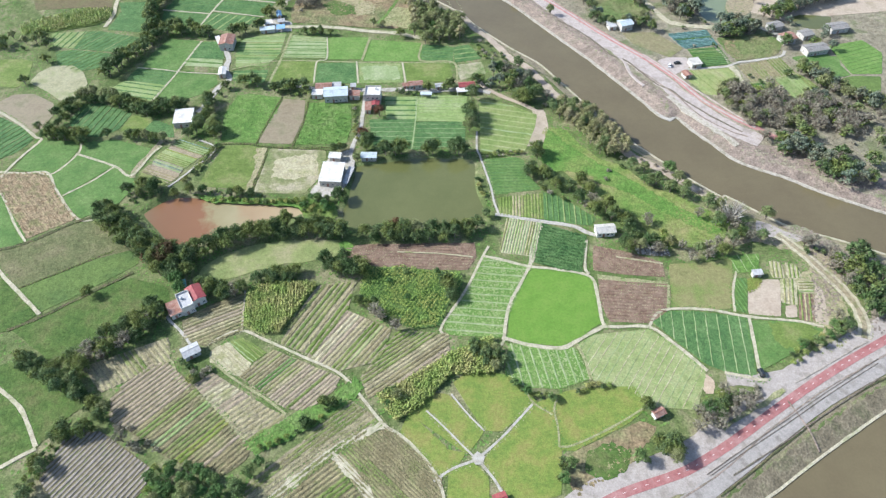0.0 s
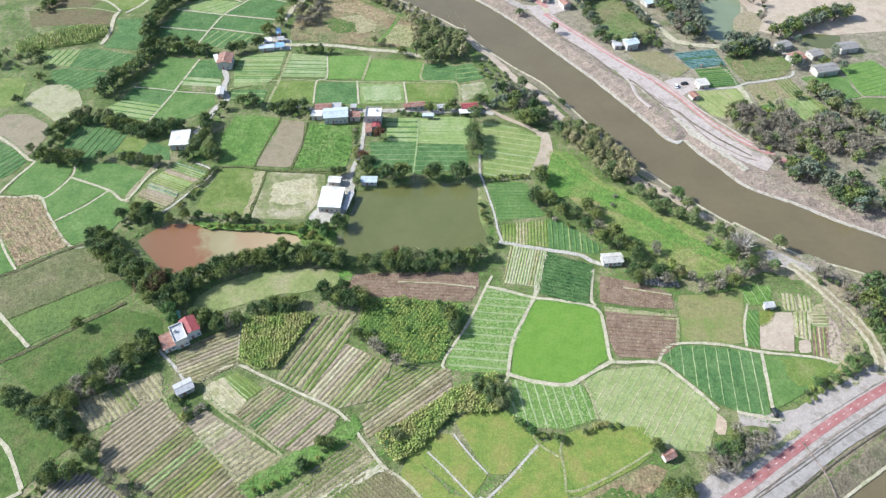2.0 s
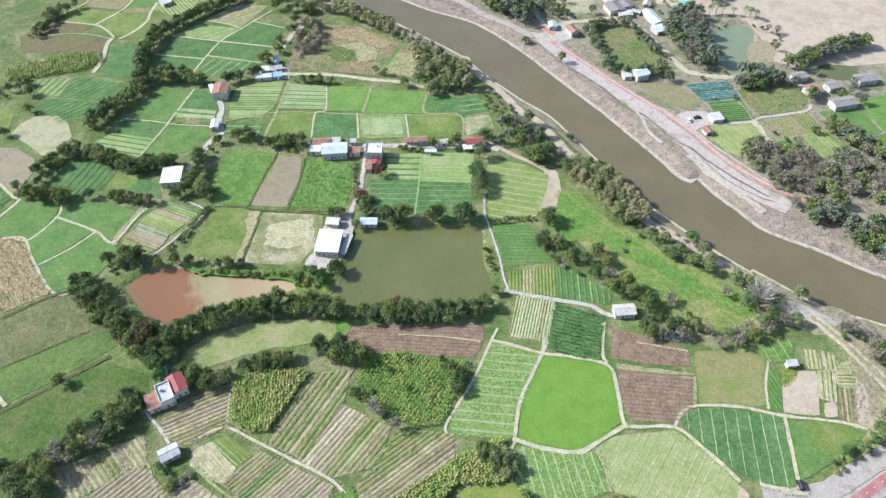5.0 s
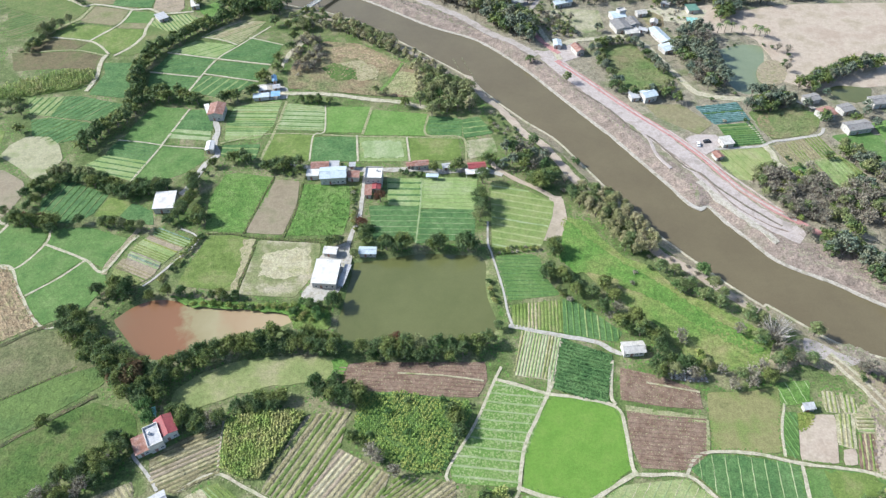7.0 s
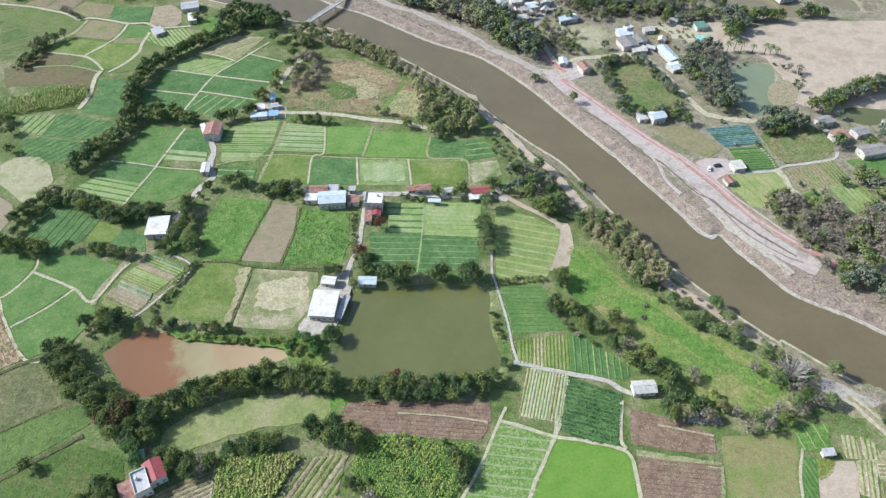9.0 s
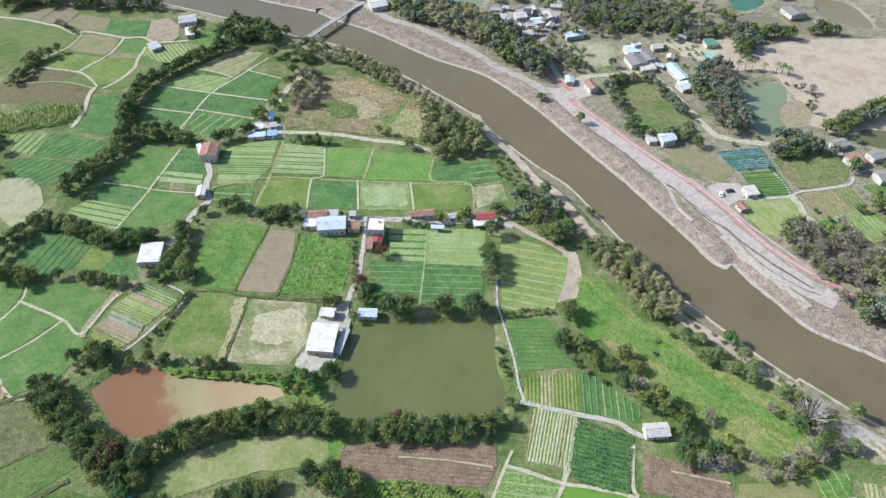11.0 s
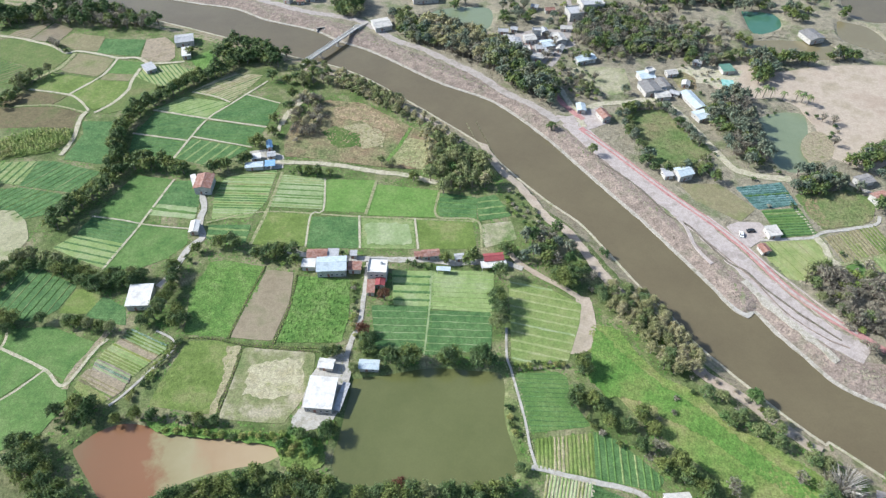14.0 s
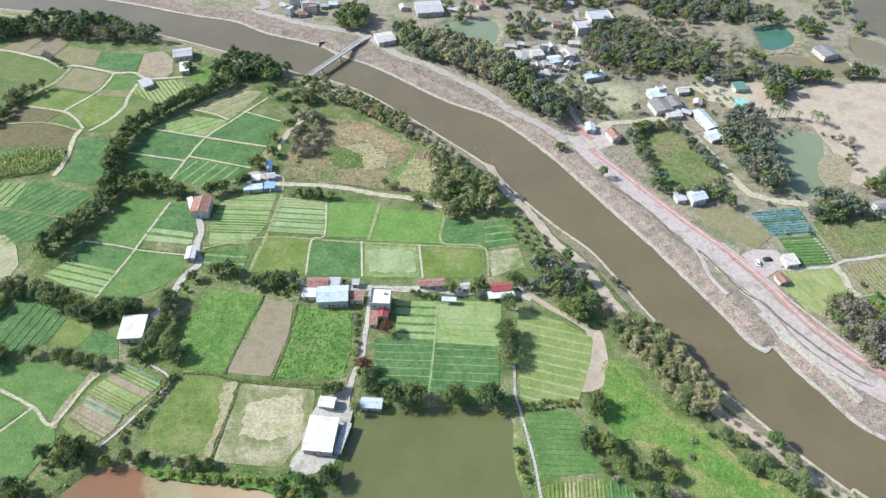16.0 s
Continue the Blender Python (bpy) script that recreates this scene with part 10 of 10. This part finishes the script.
for kind, placed in FAR.items():
    far_name, far_label = FAR_LOOK[kind]
    tagged(new(far_name, joined_trees(kind, placed)), far_label, "trees", kind="stuff")

# the patterns from which the trees were copied
for made in SPECIES.values():
    for src in made:
        for ob in (*src.children, src):
            bpy.data.objects.remove(ob)


# footbridge over the river
def footbridge(ax, ay, bx, by, z=1.6, wide=2.6):
    w = Vector((bx - ax, by - ay))
    ln = w.length
    ob = thing("footbridge", (ax + bx) / 2, (ay + by) / 2, 0, math.degrees(math.atan2(w.y, w.x)), "pale concrete footbridge with railings across the river", "bridge")
    part("deck", mesh_of("deck", *box_data(-ln / 2, ln / 2, -wide / 2, wide / 2, z - 0.6, z, 0.05), M_CONCRETE), ob, "pale concrete deck")
    for s in (-1, 1):
        rail = part("railing", mesh_of("railing", *box_data(-ln / 2, ln / 2, s * wide / 2 - 0.08, s * wide / 2 + 0.08, z + 0.95, z + 1.1, 0.03), M_TRIM), ob, "pale handrail")
        part("kerb", mesh_of("kerb", *box_data(-ln / 2, ln / 2, s * wide / 2 - 0.14, s * wide / 2 + 0.14, z, z + 0.3, 0.04), M_TRIM), ob)
        n = int(ln / 2.5)
        for k in range(n + 1):
            part("post", mesh_of("post", *box_data(-0.06, 0.06, -0.06, 0.06, z, z + 0.97), M_TRIM), rail, "", (-ln / 2 + 0.1 + (ln - 0.2) * k / n, s * wide / 2, 0))
    for u in (-0.27, 0.05, 0.33):
        pier = part("pier", mesh_of("pier", *box_data(-0.45, 0.45, -1.0, 1.0, -5.5, z - 1.0, 0.1), M_CONCRETE), ob, "concrete river pier", (ln * u, 0, 0))
        part("crosshead", mesh_of("crosshead", *box_data(-0.6, 0.6, -wide / 2, wide / 2, z - 1.0, z - 0.6), M_CONCRETE), pier)
    for s in (-1, 1):
        part("abutment", mesh_of("abutment", *box_data(-1.6, 1.6, -wide / 2 - 0.4, wide / 2 + 0.4, -3.0, z - 0.6, 0.1), M_CONCRETE), ob, "concrete abutment", (s * (ln / 2 - 1.4), 0, 0))
    for s in (-1, 1):
        v = [(0, -wide / 2, z), (0, wide / 2, z), (s * 9, wide / 2, 0.1), (s * 9, -wide / 2, 0.1)]
        v += [(x, y, -0.3) for x, y, _ in v]
        q = [(0, 1, 2, 3), (7, 6, 5, 4), (0, 4, 5, 1), (1, 5, 6, 2), (2, 6, 7, 3), (3, 7, 4, 0)]
        part("ramp", mesh_of("ramp", v, q, M_CONCRETE), ob, "sloping concrete ramp", (s * ln / 2, 0, 0))
    return ob


(b0, b1) = [(-99.9, 497.5), (-71, 544.6)]
footbridge(*b0, *b1)
# storm drain outlet in the far bank
(ox, oy), = [(-98.2, 544)]
drain = thing("drain_outlet", ox, oy, zat(ox, oy), 20, "dark concrete drain outlet in the river bank", "drain")
part("headwall", mesh_of("headwall", *joined(box_data(-3, 3, 0, 0.5, -2.0, 1.4), box_data(-3, -2.4, -2.4, 0, -2.0, 0.8), box_data(2.4, 3, -2.4, 0, -2.0, 0.8)), M_CONCRETE), drain)
part("flap", mesh_of("flap", *box_data(-1.2, 1.2, -0.12, -0.02, -0.9, 1.0), M_CARDARK), drain, "dark round drain flap")


# parked vehicles
def wheel_data(r=0.33, w=0.22, n=12):
    v, f = [], []
    for y in (-w / 2, w / 2):
        for rr in (r, r * 0.6):
            v += [(rr * math.cos(6.2832 * k / n), y, rr * math.sin(6.2832 * k / n)) for k in range(n)]
    for k in range(n):
        m = (k + 1) % n
        f += [(k, m, 2 * n + m, 2 * n + k), (k, n + k, n + m, m), (2 * n + k, 2 * n + m, 3 * n + m, 3 * n + k)]
    f += [tuple(range(n, 2 * n)), tuple(range(4 * n - 1, 3 * n - 1, -1))]
    return v, f


def vehicle(x, y, turn, label, paint, long=4.3, cabin=(-0.6, 1.5), tall=1.5):
    ob = thing("parked_car", x, y, zat(x, y) + 0.15, turn, label, "car", "parked vehicles")
    side = [(-long / 2, 0.35), (-long / 2, 0.85), (-long / 2 + 0.15, 0.95), (long / 2 - 0.2, 0.9), (long / 2, 0.7), (long / 2, 0.35)]
    n = len(side)
    v = [(px, -0.86, pz) for px, pz in side] + [(px, 0.86, pz) for px, pz in side]
    f = [tuple(range(n)), tuple(range(2 * n - 1, n - 1, -1))] + [(k, n + k, n + (k + 1) % n, (k + 1) % n) for k in range(n)]
    body = part("body", mesh_of("body", v, f, paint), ob)
    c0, c1 = -cabin[1], -cabin[0] + 0.4
    v = [(c0, -0.8, 0.92), (c1 + 0.5, -0.8, 0.92), (c1 + 0.5, 0.8, 0.92), (c0, 0.8, 0.92), (c0 + 0.25, -0.66, tall - 0.05), (c1, -0.66, tall - 0.05), (c1, 0.66, tall - 0.05), (c0 + 0.25, 0.66, tall - 0.05)]
    q = [(4, 5, 6, 7), (0, 1, 5, 4), (1, 2, 6, 5), (2, 3, 7, 6), (3, 0, 4, 7)]
    part("windows", mesh_of("windows", v, q, M_GLASS), ob, "dark car windows")
    part("roof", mesh_of("roof", *box_data(c0 + 0.22, c1 + 0.03, -0.68, 0.68, tall - 0.05, tall + 0.04, 0.03), paint), ob)
    for sx in (-0.3, 0.31):
        for sy in (-0.78, 0.78):
            wh = part("wheel", mesh_of("wheel", *wheel_data(), M_TYRE), ob, "", (long * sx, sy, 0.31))
    for sy in (-0.6, 0.6):
        part("headlight", mesh_of("headlight", *box_data(-0.03, 0.03, -0.16, 0.16, -0.07, 0.07, 0.02), M_LINE), ob, "pale headlight", (long / 2, sy, 0.62))
    return ob


(vx, vy), = [(123.4, 139)]
vehicle(vx, vy, 98.1, "small dark van parked at the end of a field path", M_CARDARK, 3.9, (-0.9, 1.7), 1.8)
(vx, vy), = [(140.9, 352.5)]
vehicle(vx, vy, 8, "dark car parked beside the cycleway shed", M_CARDARK)
# added car shape in place of the yard's grey and white clutter
(vx, vy), = [(135.6, 350)]
vehicle(vx, vy, 80, "white car shape standing in for pale clutter in the dusty yard", M_CARWHITE)
(vx, vy), = [(-41, 316.3)]
vehicle(vx, vy, 20, "dark car parked behind the white house", M_CARDARK)

# rough growth between the plots
rough = np.random.RandomState(5)
count = 90000
rx, ry = rough.uniform(-330, 330, count), rough.uniform(80, 560, count)
free = np.ones(count, bool)
for outline in OUTLINES:
    free &= ~inside_of(outline, rx, ry)
free &= signed_distance(RIVER_LOOP, rx, ry) > 9
for _, loop, _, _ in PONDS:
    free &= signed_distance(loop, rx, ry) > 1.5
for line, width, _ in ROUTES:
    lx, ly = np.array([p[0] for p in line]), np.array([p[1] for p in line])
    box = (rx > lx.min() - 10) & (rx < lx.max() + 10) & (ry > ly.min() - 10) & (ry < ly.max() + 10) & free
    where = np.nonzero(box)[0]
    for ax, ay in zip(lx, ly):
        where = where[np.hypot(rx[where] - ax, ry[where] - ay) > width / 2 + 1.3]
    free[box] = False
    free[where] = True
rx, ry = rx[free], ry[free]
far_side = inside_of(beyond, rx, ry)
turf = np.array([noise.noise(Vector((a * 0.05, b * 0.05, 0))) for a, b in zip(rx, ry)]) + rough.uniform(-0.3, 0.3, len(rx))
for grass_name, grass_label, pick, gmat, high in (
        ("rough_grass", "rough green grass and weeds between plots", (turf > -0.05) & ~far_side, M_LAWN, 0.16),
        ("dry_grass", "dry tan grass between plots", (turf <= -0.05) & ~far_side, M_GROUND, 0.14),
        ("scrub_grass", "low dry scrub across the river", far_side, M_DRYLAND, 0.3)):
    if pick.sum():
        me = bulk_mesh(grass_name, *tufts(rx[pick], ry[pick], np.zeros(pick.sum()), 0.9, high, rough), [gmat])
        tagged(new(grass_name, me), grass_label, "grass", kind="stuff")

# scrub on the far bank slope
bank_r = np.random.RandomState(9)
bx_, by_, bz_ = [], [], []
for (px, py) in far_line:
    for _ in range(16):
        qx, qy = px + bank_r.uniform(-3, 14), py + bank_r.uniform(-3, 14)
        if -1.9 < zat(qx, qy) < -0.2:
            bx_.append(qx), by_.append(qy), bz_.append(zat(qx, qy))
if bx_:
    me = bulk_mesh("bank_scrub", *tufts(np.array(bx_), np.array(by_), np.array(bz_), 0.8, 0.25, bank_r), [M_BANK])
    tagged(new("bank_scrub", me), "brown dry scrub on the river bank", "scrub", kind="stuff")


# weeds along paths and ditches
verge_r = np.random.RandomState(21)
verges = {"ditch": ([], [], M_OLIVE, "ditch_weeds", "olive weeds along the ditches", 0.35), "foot_path": ([], [], M_LAWN, "verge_grass", "green grass along the footpaths", 0.25),
          "concrete_path": ([], [], M_BUND, "verge_weeds", "tan and green weeds along the paths", 0.25)}
for line, width, route in ROUTES:
    route = {"lane": "concrete_path", "field_bund": "foot_path", "dirt_track": "concrete_path"}.get(route, route)
    if route not in verges:
        continue
    for (ax, ay), (bx, by) in zip(line, line[1:]):
        ln = max(math.hypot(bx - ax, by - ay), 0.01)
        for s in (-1, 1):
            for _ in range(2):
                o = s * (width / 2 + verge_r.uniform(0.25, 1.0)) if route != "ditch" else verge_r.uniform(-0.6, 0.6) * width
                t = verge_r.uniform(0, 1)
                verges[route][0].append(ax + (bx - ax) * t - (by - ay) / ln * o)
                verges[route][1].append(ay + (by - ay) * t + (bx - ax) / ln * o)
for vx_, vy_, vmat, vname, vlabel, high in verges.values():
    base_z = np.array([max(zat(a, b), -2.4) for a, b in zip(vx_, vy_)]) + (0.2 if vname == "ditch_weeds" else 0.1)
    me = bulk_mesh(vname, *tufts(np.array(vx_), np.array(vy_), base_z, 0.5, high * 0.6, verge_r), [vmat])
    tagged(new(vname, me), vlabel, "weeds", kind="stuff")
